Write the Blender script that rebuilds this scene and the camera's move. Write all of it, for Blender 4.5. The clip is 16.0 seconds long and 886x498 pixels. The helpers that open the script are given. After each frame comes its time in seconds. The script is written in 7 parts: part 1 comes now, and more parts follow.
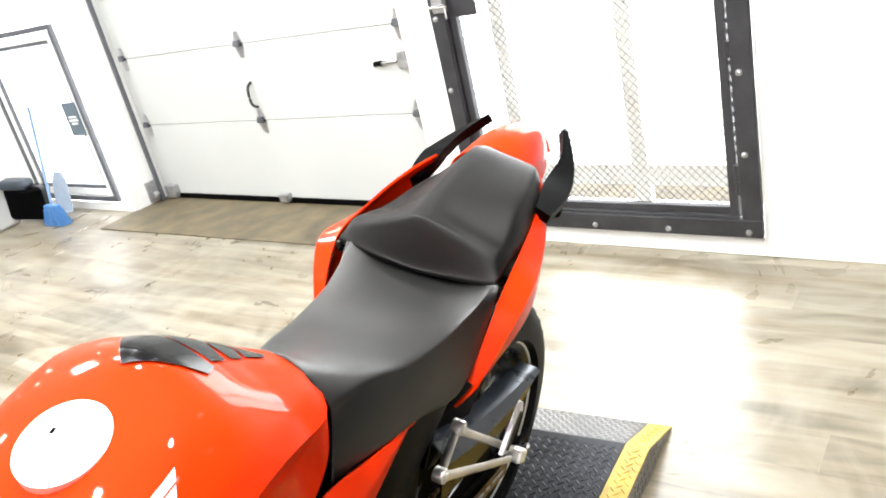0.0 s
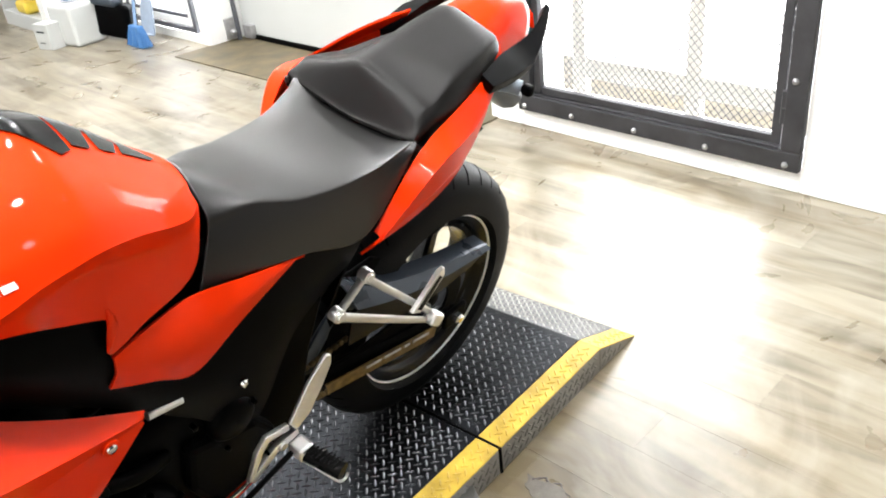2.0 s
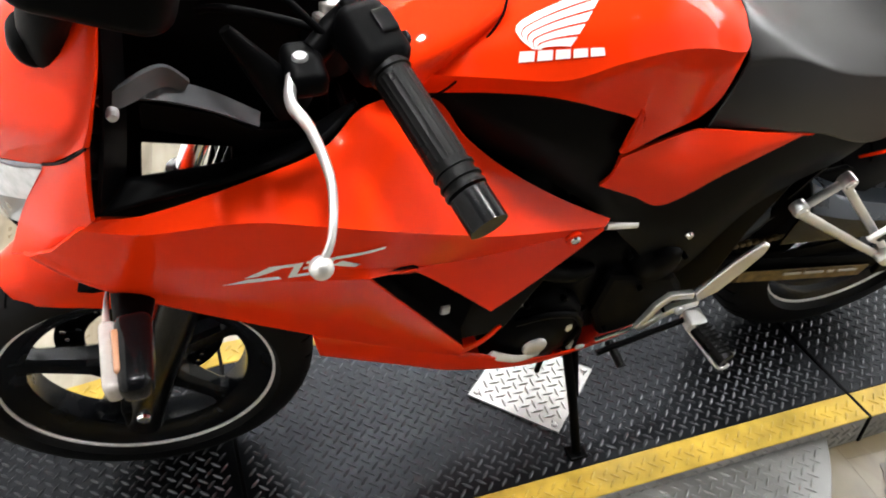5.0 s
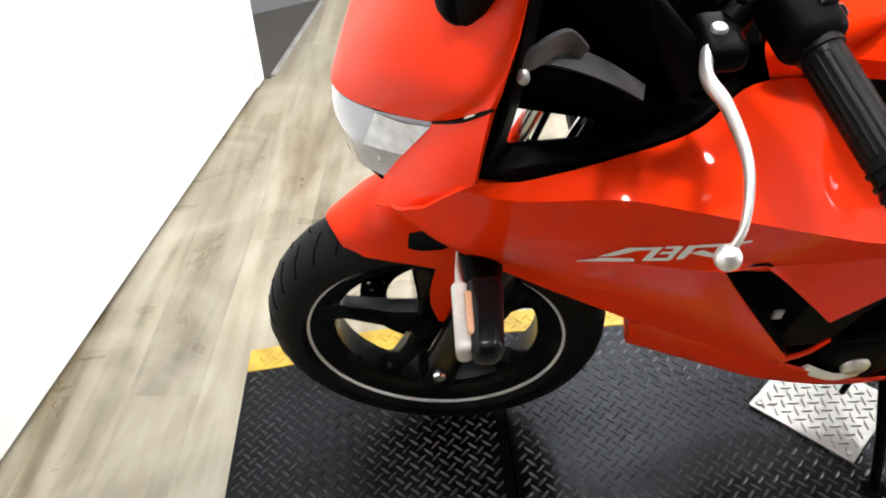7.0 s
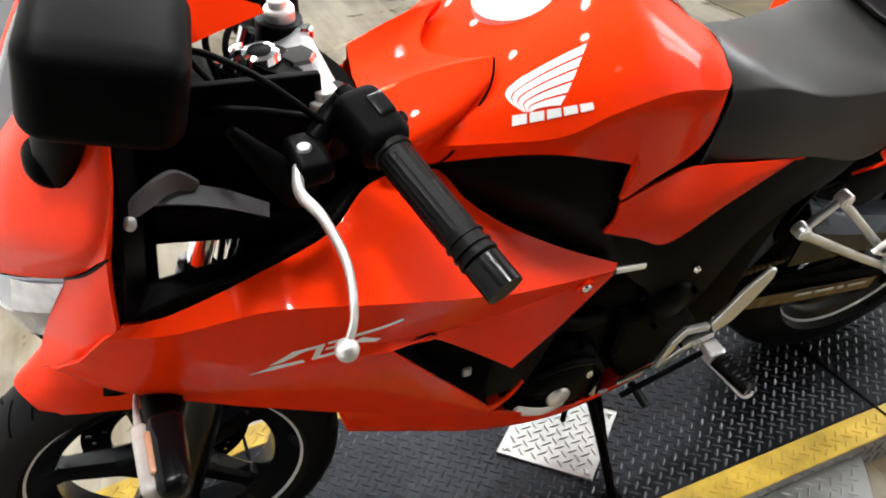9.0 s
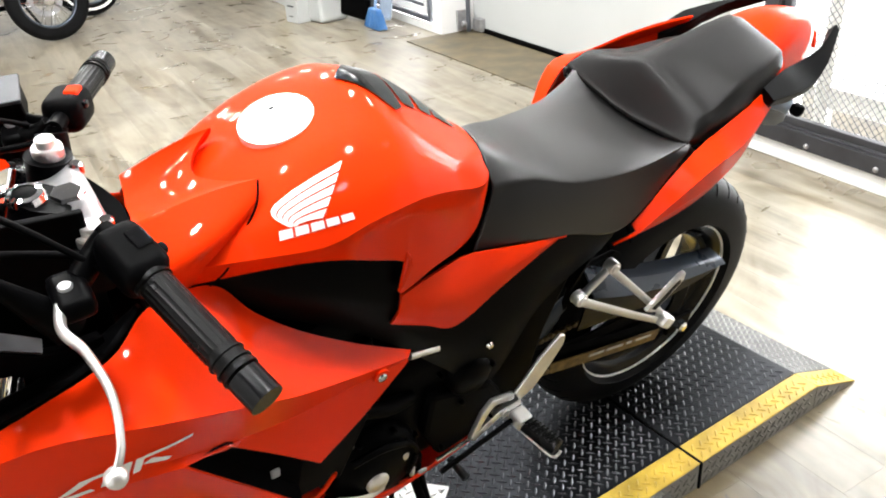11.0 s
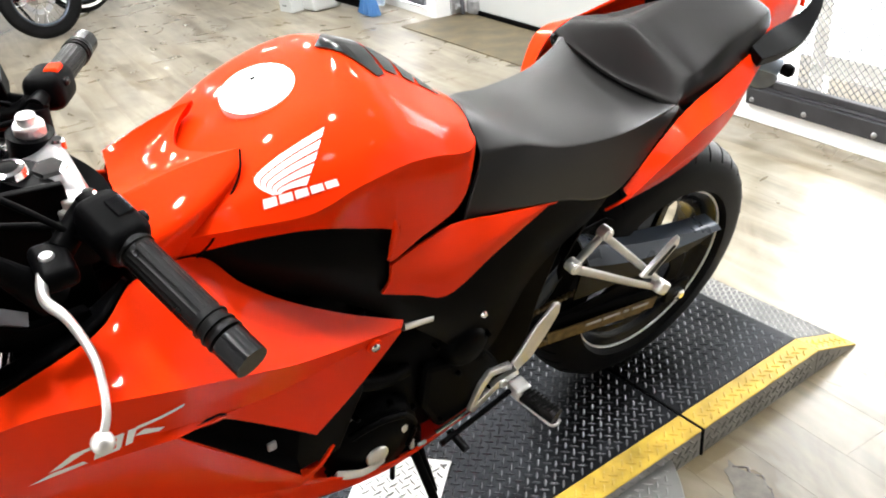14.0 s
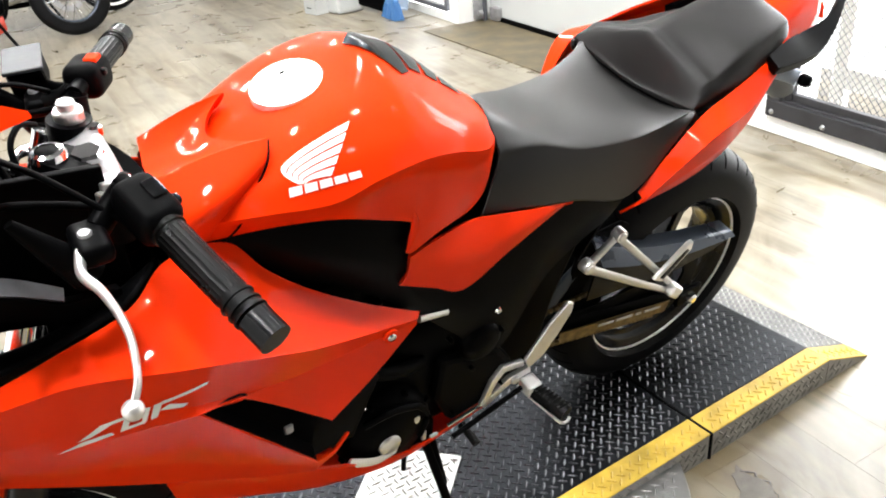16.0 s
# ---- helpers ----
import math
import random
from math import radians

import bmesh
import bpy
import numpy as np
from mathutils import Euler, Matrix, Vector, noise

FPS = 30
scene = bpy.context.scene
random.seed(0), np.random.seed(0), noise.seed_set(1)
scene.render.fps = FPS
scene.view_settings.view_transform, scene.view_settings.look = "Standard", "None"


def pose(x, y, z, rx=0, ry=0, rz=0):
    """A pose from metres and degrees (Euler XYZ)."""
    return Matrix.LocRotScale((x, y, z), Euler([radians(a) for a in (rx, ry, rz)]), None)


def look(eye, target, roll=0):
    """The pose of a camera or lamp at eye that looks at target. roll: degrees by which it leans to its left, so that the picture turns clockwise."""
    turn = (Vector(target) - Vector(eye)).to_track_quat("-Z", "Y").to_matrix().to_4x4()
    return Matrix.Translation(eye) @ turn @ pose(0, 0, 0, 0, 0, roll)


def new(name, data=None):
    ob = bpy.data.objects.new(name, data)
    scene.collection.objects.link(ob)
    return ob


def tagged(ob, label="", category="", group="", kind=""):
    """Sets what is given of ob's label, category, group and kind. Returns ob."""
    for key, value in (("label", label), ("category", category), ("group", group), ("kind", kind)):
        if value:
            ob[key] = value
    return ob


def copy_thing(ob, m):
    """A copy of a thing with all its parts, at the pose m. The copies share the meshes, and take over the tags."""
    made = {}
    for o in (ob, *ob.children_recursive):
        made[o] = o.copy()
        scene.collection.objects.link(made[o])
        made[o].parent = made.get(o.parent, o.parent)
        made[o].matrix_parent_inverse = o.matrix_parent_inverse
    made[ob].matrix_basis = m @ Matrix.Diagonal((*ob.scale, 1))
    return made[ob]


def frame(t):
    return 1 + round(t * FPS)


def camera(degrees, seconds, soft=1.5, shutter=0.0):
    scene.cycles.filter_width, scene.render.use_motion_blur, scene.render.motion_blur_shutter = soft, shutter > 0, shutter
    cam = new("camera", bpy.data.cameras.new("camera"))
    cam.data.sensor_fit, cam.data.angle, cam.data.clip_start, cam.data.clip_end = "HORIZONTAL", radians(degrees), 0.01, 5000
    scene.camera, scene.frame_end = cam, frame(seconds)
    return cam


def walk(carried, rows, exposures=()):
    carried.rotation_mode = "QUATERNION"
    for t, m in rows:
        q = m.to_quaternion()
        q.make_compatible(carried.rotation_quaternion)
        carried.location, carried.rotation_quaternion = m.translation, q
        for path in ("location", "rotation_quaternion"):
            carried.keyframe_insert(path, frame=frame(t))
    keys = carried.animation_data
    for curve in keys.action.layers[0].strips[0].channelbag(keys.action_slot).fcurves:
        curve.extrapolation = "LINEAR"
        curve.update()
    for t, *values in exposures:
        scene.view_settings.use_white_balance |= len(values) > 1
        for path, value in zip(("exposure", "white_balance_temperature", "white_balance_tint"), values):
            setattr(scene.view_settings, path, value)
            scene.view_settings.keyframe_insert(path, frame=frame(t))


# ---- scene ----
cam = camera(58.0, 16.0, soft=1.9)
PATH = [
    (0, (-0.428, -0.954, 1.423), (1.005, 0.204, 0.646), -13.5),
    (0.5, (-0.506, -1.147, 1.486), (0.913, 0.081, 0.792), -10.0),
    (1, (-0.370, -1.148, 1.438), (0.896, 0.231, 0.732), -8.2),
    (1.5, (-0.3, -1.177, 1.389), (0.884, 0.177, 0.515), -6.4),
    (2, (-0.29, -1.186, 1.337), (0.888, 0.096, 0.353), -6.6),
    (2.5, (-0.299, -1.189, 1.309), (0.87, 0.057, 0.269), -5.7),
    (3, (-0.325, -1.163, 1.303), (0.771, 0.127, 0.238), -3.1),
    (3.5, (-0.379, -1.134, 1.295), (0.572, 0.249, 0.206), -0.3),
    (4, (-0.423, -1.106, 1.295), (0.388, 0.324, 0.156), 1.3),
    (4.5, (-0.466, -1.09, 1.283), (0.188, 0.399, 0.119), 2.1),
    (5, (-0.507, -1.069, 1.273), (-0.036, 0.46, 0.073), 2.8),
    (5.2, (-0.526, -1.058, 1.265), (-0.135, 0.48, 0.048), 3.4),
    (7.3, (-0.651, -1.018, 1.252), (-0.714, 0.548, 0.01), -2.5),
    (7.5, (-0.637, -1.014, 1.253), (-0.578, 0.559, 0.019), -2.5),
    (8, (-0.604, -1.03, 1.276), (-0.331, 0.582, 0.124), -1.4),
    (8.5, (-0.558, -1.046, 1.287), (-0.158, 0.564, 0.17), -2.1),
    (9, (-0.519, -1.071, 1.293), (-0.031, 0.534, 0.204), -3.9),
    (9.5, (-0.502, -1.099, 1.326), (0.147, 0.474, 0.276), -4.6),
    (10, (-0.466, -1.152, 1.352), (0.302, 0.448, 0.395), -5.7),
    (10.2, (-0.451, -1.162, 1.359), (0.365, 0.438, 0.430), -6.0),
    (12.3, (-0.446, -1.148, 1.316), (0.399, 0.362, 0.312), -2.0),
    (12.5, (-0.447, -1.155, 1.313), (0.388, 0.361, 0.312), -2.2),
    (13, (-0.441, -1.161, 1.316), (0.392, 0.359, 0.319), -3.7),
    (13.5, (-0.439, -1.17, 1.313), (0.403, 0.347, 0.318), -3.9),
    (14, (-0.436, -1.177, 1.32), (0.397, 0.364, 0.354), -6.0),
    (14.5, (-0.427, -1.204, 1.313), (0.411, 0.342, 0.362), -6.9),
    (15, (-0.445, -1.206, 1.32), (0.316, 0.378, 0.364), -6.5),
    (15.5, (-0.448, -1.208, 1.321), (0.301, 0.386, 0.374), -6.3),
    (16, (-0.457, -1.208, 1.321), (0.347, 0.358, 0.372), -4.9),
]
walk(cam, [(t, look(eye, target, roll)) for t, eye, target, roll in PATH],
     exposures=[(0.0, 0.08), (0.7, 0.1), (1.5, 0.13), (2.5, 0.12), (4.0, -0.02), (5.2, -0.22), (7.3, -0.34), (8.0, -0.48), (9.0, -0.48), (10.2, -0.1), (12.3, 0.0), (16.0, 0.06)])

# ---- light ----
world = bpy.data.worlds.new("world")
scene.world = world
world.use_nodes = True
wt = world.node_tree
sky = wt.nodes.new("ShaderNodeTexSky")
sky.sky_type, sky.sun_disc = "NISHITA", False
sky.sun_elevation, sky.sun_rotation = radians(45), radians(120)
wt.nodes["Background"].inputs["Strength"].default_value = 0.12
wt.links.new(sky.outputs["Color"], wt.nodes["Background"].inputs["Color"])


def area_lamp(name, m, sx, sy, watts, color=(1, 1, 1), disk=False):
    d = bpy.data.lights.new(name, "AREA")
    d.shape = "DISK" if disk else "RECTANGLE"
    d.size, d.energy, d.color = sx, watts, color
    if not disk:
        d.size_y = sy
    o = new(name, d)
    o.matrix_world = m
    return o


# ---- materials ----
def material(name, color, rough=0.5, metal=0.0, vary=0.12, scale=8.0, fine=120.0, bump=0.05, coat=0.0, rough_vary=0.1, spec=0.5, emit=0.0):
    """A surface with stains at one scale and grain at another."""
    m = bpy.data.materials.new(name)
    m.use_nodes = True
    nt = m.node_tree
    b = nt.nodes["Principled BSDF"]
    tc = nt.nodes.new("ShaderNodeTexCoord")
    n1 = nt.nodes.new("ShaderNodeTexNoise")
    n1.inputs["Scale"].default_value, n1.inputs["Detail"].default_value = scale, 5
    n2 = nt.nodes.new("ShaderNodeTexNoise")
    n2.inputs["Scale"].default_value, n2.inputs["Detail"].default_value = fine, 2
    for n in (n1, n2):
        nt.links.new(tc.outputs["Object"], n.inputs["Vector"])
    ramp = nt.nodes.new("ShaderNodeValToRGB")
    lo, hi = 1 - vary, 1 + vary
    ramp.color_ramp.elements[0].position, ramp.color_ramp.elements[1].position = 0.3, 0.7
    ramp.color_ramp.elements[0].color = (*[min(1, c * lo) for c in color], 1)
    ramp.color_ramp.elements[1].color = (*[min(1, c * hi) for c in color], 1)
    nt.links.new(n1.outputs["Fac"], ramp.inputs["Fac"])
    nt.links.new(ramp.outputs["Color"], b.inputs["Base Color"])
    mr = nt.nodes.new("ShaderNodeMapRange")
    mr.inputs["To Min"].default_value = max(0.02, rough - rough_vary)
    mr.inputs["To Max"].default_value = min(1, rough + rough_vary)
    nt.links.new(n1.outputs["Fac"], mr.inputs["Value"])
    nt.links.new(mr.outputs["Result"], b.inputs["Roughness"])
    if bump:
        bp = nt.nodes.new("ShaderNodeBump")
        bp.inputs["Strength"].default_value, bp.inputs["Distance"].default_value = bump, 0.002
        nt.links.new(n2.outputs["Fac"], bp.inputs["Height"])
        nt.links.new(bp.outputs["Normal"], b.inputs["Normal"])
    b.inputs["Metallic"].default_value = metal
    b.inputs["Specular IOR Level"].default_value = spec
    b.inputs["Coat Weight"].default_value = coat
    b.inputs["Coat Roughness"].default_value = 0.03
    if emit:
        b.inputs["Emission Color"].default_value = (*color, 1)
        b.inputs["Emission Strength"].default_value = emit
    return m


RED = material("red_paint", (0.84, 0.031, 0.0015), 0.5, vary=0.05, scale=3, fine=300, bump=0.01, coat=0.27, rough_vary=0.03, spec=0.03)
BLACK_PLASTIC = material("black_plastic", (0.0013, 0.0013, 0.0015), 0.48, vary=0.3, scale=14, fine=600, bump=0.05, spec=0.03)
BLACK_GLOSS = material("black_gloss", (0.0025, 0.0025, 0.003), 0.2, vary=0.2, scale=10, bump=0.01, spec=0.15)
BLACK_METAL = material("black_metal", (0.0013, 0.0013, 0.0015), 0.4, metal=0.0, vary=0.3, scale=18, fine=260, bump=0.06, spec=0.03)
COVER_PLASTIC = material("matte_cover_plastic", (0.0014, 0.0015, 0.0018), 0.38, vary=0.25, scale=14, fine=600, bump=0.08, spec=0.035)
VINYL = material("seat_vinyl", (0.0036, 0.0033, 0.0032), 0.40, vary=0.14, scale=6, fine=700, bump=0.2, rough_vary=0.05, spec=0.72)
# Same vinyl as the rider seat, sheen cut so the pad looks shaded.
VINYL_SHADED = material("seat_vinyl_shaded", (0.0048, 0.0044, 0.0043), 0.42, vary=0.16, scale=6, fine=700, bump=0.25, rough_vary=0.06, spec=0.18)
RUBBER = material("tyre_rubber", (0.0065, 0.0065, 0.007), 0.55, vary=0.3, scale=12, fine=400, bump=0.15, spec=0.08)
GRIP_RUBBER = material("grip_rubber", (0.0016, 0.0016, 0.0016), 0.3, vary=0.3, scale=30, fine=500, bump=0.2, spec=0.09)
ALLOY = material("cast_alloy", (0.80, 0.79, 0.775), 0.36, metal=0.9, vary=0.1, scale=22, fine=350, bump=0.1)
WHEEL_GLOSS = material("gloss_wheel_enamel", (0.004, 0.0048, 0.0065), 0.25, vary=0.2, scale=14, bump=0.01, spec=0.22)
CHROME = material("chrome", (0.85, 0.85, 0.86), 0.12, metal=1.0, vary=0.04, scale=12, bump=0.0)
CAP_ALLOY = material("brushed_cap", (0.78, 0.78, 0.77), 0.42, metal=0.6, vary=0.04, scale=40, fine=400, bump=0.05)
BLUE_STEEL = material("blue_grey_steel", (0.05, 0.062, 0.08), 0.38, metal=0.5, vary=0.2, scale=12, bump=0.05)
# The blue reflection on the gloss guard is put into this colour.
GUARD_REFLECT = material("guard_with_blue_reflection", (0.045, 0.060, 0.085), 0.3, metal=0.3, vary=0.2, scale=12, bump=0.03, spec=0.6)
CLAMP = material("silver_cast_clamp", (0.56, 0.56, 0.57), 0.33, metal=0.8, vary=0.3, scale=25, bump=0.08)
STAY_GREY = material("dull_grey_stay", (0.075, 0.077, 0.083), 0.5, metal=0.2, vary=0.25, scale=25, bump=0.08, spec=0.3)
# Near-black that paints in the darkness of recesses, slots, gaps and grooves.
VOID = material("near_black_recess", (0.0022, 0.0022, 0.0024), 0.9, vary=0.3, scale=20, fine=400, bump=0.1, spec=0.03)
CHAIN = material("dirty_chain", (0.16, 0.11, 0.045), 0.45, metal=0.6, vary=0.5, scale=60, bump=0.2)
WHITE_DECAL = material("white_decal", (0.93, 0.91, 0.87), 0.35, vary=0.03, scale=20, bump=0.0, coat=0.5)
STRIPE = material("rim_stripe", (0.9, 0.9, 0.9), 0.45, vary=0.05, scale=30, bump=0.02)
SIGNAL_LENS = material("clear_signal_lens", (0.40, 0.365, 0.34), 0.2, vary=0.1, scale=60, fine=600, bump=0.1, coat=0.6)
BULB_AMBER = material("amber_signal_plastic", (0.46, 0.23, 0.13), 0.25, vary=0.1, scale=60, bump=0.05, coat=0.5)
LENS = material("clear_lens", (0.30, 0.325, 0.36), 0.12, vary=0.10, scale=14, bump=0.0, coat=1.0)
LENS_BRIGHT = material("bright_lens_reflector", (0.62, 0.64, 0.66), 0.22, vary=0.22, scale=70, bump=0.15, fine=90, coat=1.0)
SMOKE = material("smoked_screen", (0.13, 0.135, 0.145), 0.12, vary=0.05, scale=4, bump=0.0, coat=0.5, spec=0.3)
WHITE_WALL = material("white_wall_paint", (0.8, 0.8, 0.79), 0.55, vary=0.03, scale=1.3, fine=90, bump=0.06)
WHITE_DOOR = material("white_door_panel", (0.50, 0.515, 0.505), 0.45, vary=0.03, scale=2, fine=160, bump=0.05)
# For the unseen ceiling and walls, kept dark to limit bounced light.
DARK_UNSEEN = material("dark_unseen_room", (0.06, 0.06, 0.062), 0.8, vary=0.1, scale=2)
GREY_WALL = material("grey_wall_paint", (0.20, 0.207, 0.22), 0.6, vary=0.06, scale=1.5, fine=100, bump=0.06)
STEEL_FRAME = material("dark_steel_frame", (0.045, 0.045, 0.05), 0.5, metal=0.5, vary=0.25, scale=9, fine=200, bump=0.12)
# Glazed door frame lifted to grey: bloom from the pane is painted in.
FRAME_GREY = material("grey_door_frame", (0.11, 0.115, 0.13), 0.5, metal=0.3, vary=0.2, scale=9, bump=0.08)
SIGN_BLUE = material("grey_blue_sign", (0.10, 0.135, 0.165), 0.5, vary=0.1, scale=9)
GALV = material("galvanised_steel", (0.45, 0.45, 0.46), 0.42, metal=0.8, vary=0.18, scale=25, bump=0.08)
TREAD_DARK = material("dark_tread_plate", (0.0125, 0.0135, 0.016), 0.38, metal=0.85, vary=0.4, scale=5, fine=180, bump=0.12, rough_vary=0.10, spec=0.2)
TREAD_LUG = material("worn_tread_lug", (0.066, 0.069, 0.075), 0.32, metal=0.85, vary=0.45, scale=9, fine=180, bump=0.1)
TREAD_YELLOW = material("yellow_tread_paint", (0.44, 0.295, 0.040), 0.42, vary=0.32, scale=16, fine=200, bump=0.12, spec=0.3)
TREAD_SIDE = material("dull_side_plate", (0.33, 0.325, 0.31), 0.45, metal=0.5, vary=0.25, scale=10, fine=200, bump=0.1)
TREAD_WORN = material("worn_bare_ramp", (0.06, 0.061, 0.064), 0.45, metal=0.4, vary=0.35, scale=9, fine=180, bump=0.15, rough_vary=0.12)
TREAD_ALU = material("aluminium_tread", (0.27, 0.268, 0.26), 0.34, metal=0.9, vary=0.22, scale=8, fine=200, bump=0.1, rough_vary=0.15)
GREY_BLUE = material("grey_blue_plastic", (0.30, 0.36, 0.44), 0.45, vary=0.1, scale=20, bump=0.05)
BLUE_PLASTIC = material("blue_plastic", (0.05, 0.16, 0.38), 0.45, vary=0.12, scale=30, bump=0.1)
PALE_BLUE = material("pale_blue_tube", (0.22, 0.34, 0.55), 0.4, vary=0.06, scale=20, bump=0.03)
CLEAR_PLASTIC = material("milky_plastic", (0.75, 0.76, 0.78), 0.35, vary=0.05, scale=15, bump=0.02)
GREY_PLASTIC = material("dark_grey_case", (0.03, 0.033, 0.038), 0.45, vary=0.15, scale=12, bump=0.1)
TEAL = material("navy_cabinet", (0.012, 0.02, 0.045), 0.5, vary=0.08, scale=5, bump=0.05)
YELLOW_PLASTIC = material("yellow_plastic", (0.7, 0.52, 0.06), 0.4, vary=0.08, scale=20, bump=0.05)
GREEN_LIQUID = material("green_liquid", (0.3, 0.42, 0.05), 0.25, vary=0.08, scale=20, bump=0.0)
ORANGE = material("orange_plastic", (0.85, 0.16, 0.03), 0.4, vary=0.08, scale=20, bump=0.02)
BROWN = material("dark_leather", (0.022, 0.012, 0.010), 0.5, vary=0.25, scale=14, bump=0.15)
CABLE = material("green_yellow_cable", (0.45, 0.46, 0.1), 0.5, vary=0.05, bump=0.0)
LAMP_FACE = material("lamp_diffuser", (1.0, 0.97, 0.92), 0.4, vary=0.0, bump=0.0, emit=6.0)
DAYLIGHT = material("bright_yard", (1.0, 1.0, 1.0), 0.9, vary=0.0, bump=0.0, emit=3.5)
GLASS_WHITE = material("frosted_bright_glass", (0.95, 0.97, 1.0), 0.3, vary=0.0, bump=0.0, emit=1.6)


def floor_material():
    """Pale oak-look vinyl plank: a tone for each plank, grain along it, scuffs and a worn gloss."""
    m = bpy.data.materials.new("oak_vinyl_plank")
    m.use_nodes = True
    nt = m.node_tree
    b = nt.nodes["Principled BSDF"]
    geo = nt.nodes.new("ShaderNodeNewGeometry")
    info = nt.nodes.new("ShaderNodeObjectInfo")
    stretch = nt.nodes.new("ShaderNodeMapping")
    stretch.inputs["Scale"].default_value = (7.0, 0.9, 1.0)
    off = nt.nodes.new("ShaderNodeVectorMath")
    off.operation = "ADD"
    shift = nt.nodes.new("ShaderNodeMath")
    shift.operation, shift.inputs[1].default_value = "MULTIPLY", 37.0
    add = nt.nodes.new("ShaderNodeMath")
    nt.links.new(info.outputs["Random"], add.inputs[0])
    nt.links.new(geo.outputs["Random Per Island"], add.inputs[1])
    nt.links.new(add.outputs[0], shift.inputs[0])
    nt.links.new(geo.outputs["Position"], stretch.inputs["Vector"])
    nt.links.new(stretch.outputs["Vector"], off.inputs[0])
    nt.links.new(shift.outputs[0], off.inputs[1])
    grain = nt.nodes.new("ShaderNodeTexNoise")
    grain.inputs["Scale"].default_value, grain.inputs["Detail"].default_value, grain.inputs["Distortion"].default_value = 1.6, 8, 1.2
    nt.links.new(off.outputs[0], grain.inputs["Vector"])
    ramp = nt.nodes.new("ShaderNodeValToRGB")
    e = ramp.color_ramp.elements
    e[0].position, e[0].color = 0.25, (0.120, 0.102, 0.070, 1)
    e[1].position, e[1].color = 0.75, (0.325, 0.294, 0.232, 1)
    mid = e.new(0.5)
    mid.color = (0.240, 0.211, 0.158, 1)
    nt.links.new(grain.outputs["Fac"], ramp.inputs["Fac"])
    fr = nt.nodes.new("ShaderNodeMath")
    fr.operation = "FRACT"
    nt.links.new(add.outputs[0], fr.inputs[0])
    tone = nt.nodes.new("ShaderNodeMapRange")
    tone.inputs["To Min"].default_value, tone.inputs["To Max"].default_value = 0.88, 1.08
    nt.links.new(fr.outputs[0], tone.inputs["Value"])
    mix = nt.nodes.new("ShaderNodeMix")
    mix.data_type, mix.blend_type = "RGBA", "MULTIPLY"
    mix.inputs["Factor"].default_value = 1.0
    nt.links.new(ramp.outputs["Color"], mix.inputs[6])
    nt.links.new(tone.outputs["Result"], mix.inputs[7])
    scuff = nt.nodes.new("ShaderNodeTexNoise")
    scuff.inputs["Scale"].default_value, scuff.inputs["Detail"].default_value, scuff.inputs["Distortion"].default_value = 2.2, 7, 2.5
    nt.links.new(geo.outputs["Position"], scuff.inputs["Vector"])
    sr = nt.nodes.new("ShaderNodeValToRGB")
    sr.color_ramp.elements[0].position, sr.color_ramp.elements[0].color = 0.46, (0, 0, 0, 1)
    sr.color_ramp.elements[1].position, sr.color_ramp.elements[1].color = 0.72, (0.38, 0.38, 0.38, 1)
    nt.links.new(scuff.outputs["Fac"], sr.inputs["Fac"])
    # old dirt in broad cloudy patches
    dirt = nt.nodes.new("ShaderNodeTexNoise")
    dirt.inputs["Scale"].default_value, dirt.inputs["Detail"].default_value, dirt.inputs["Distortion"].default_value = 1.5, 6, 1.0
    nt.links.new(geo.outputs["Position"], dirt.inputs["Vector"])
    dr = nt.nodes.new("ShaderNodeMapRange")
    dr.inputs["From Min"].default_value, dr.inputs["From Max"].default_value = 0.35, 0.6
    dr.inputs["To Min"].default_value, dr.inputs["To Max"].default_value = 0.80, 1.08
    nt.links.new(dirt.outputs["Fac"], dr.inputs["Value"])
    dmix = nt.nodes.new("ShaderNodeMix")
    dmix.data_type, dmix.blend_type = "RGBA", "MULTIPLY"
    dmix.inputs["Factor"].default_value = 1.0
    nt.links.new(mix.outputs[2], dmix.inputs[6])
    # dragged grime: long uneven streaks nearly along the planks
    drag = nt.nodes.new("ShaderNodeMapping")
    drag.inputs["Rotation"].default_value = (0, 0, radians(9))
    drag.inputs["Scale"].default_value = (4.6, 0.5, 1)
    nt.links.new(geo.outputs["Position"], drag.inputs["Vector"])
    streak = nt.nodes.new("ShaderNodeTexNoise")
    streak.inputs["Scale"].default_value, streak.inputs["Detail"].default_value, streak.inputs["Distortion"].default_value = 1.6, 7, 0.9
    nt.links.new(drag.outputs["Vector"], streak.inputs["Vector"])
    kr = nt.nodes.new("ShaderNodeValToRGB")
    ke = kr.color_ramp.elements
    ke[0].position, ke[0].color = 0.38, (0.64, 0.58, 0.49, 1)
    ke[1].position, ke[1].color = 0.60, (1.0, 1.0, 1.0, 1)
    kn = ke.new(0.47)
    kn.color = (0.90, 0.875, 0.83, 1)
    nt.links.new(streak.outputs["Fac"], kr.inputs["Fac"])
    grime = nt.nodes.new("ShaderNodeMix")
    grime.data_type, grime.blend_type = "RGBA", "MULTIPLY"
    grime.inputs["Factor"].default_value = 1.0
    nt.links.new(dr.outputs["Result"], grime.inputs[6])
    nt.links.new(kr.outputs["Color"], grime.inputs[7])
    nt.links.new(grime.outputs[2], dmix.inputs[7])
    # an old oily stain round the torn plank beside the platform
    dist = nt.nodes.new("ShaderNodeVectorMath")
    dist.operation = "DISTANCE"
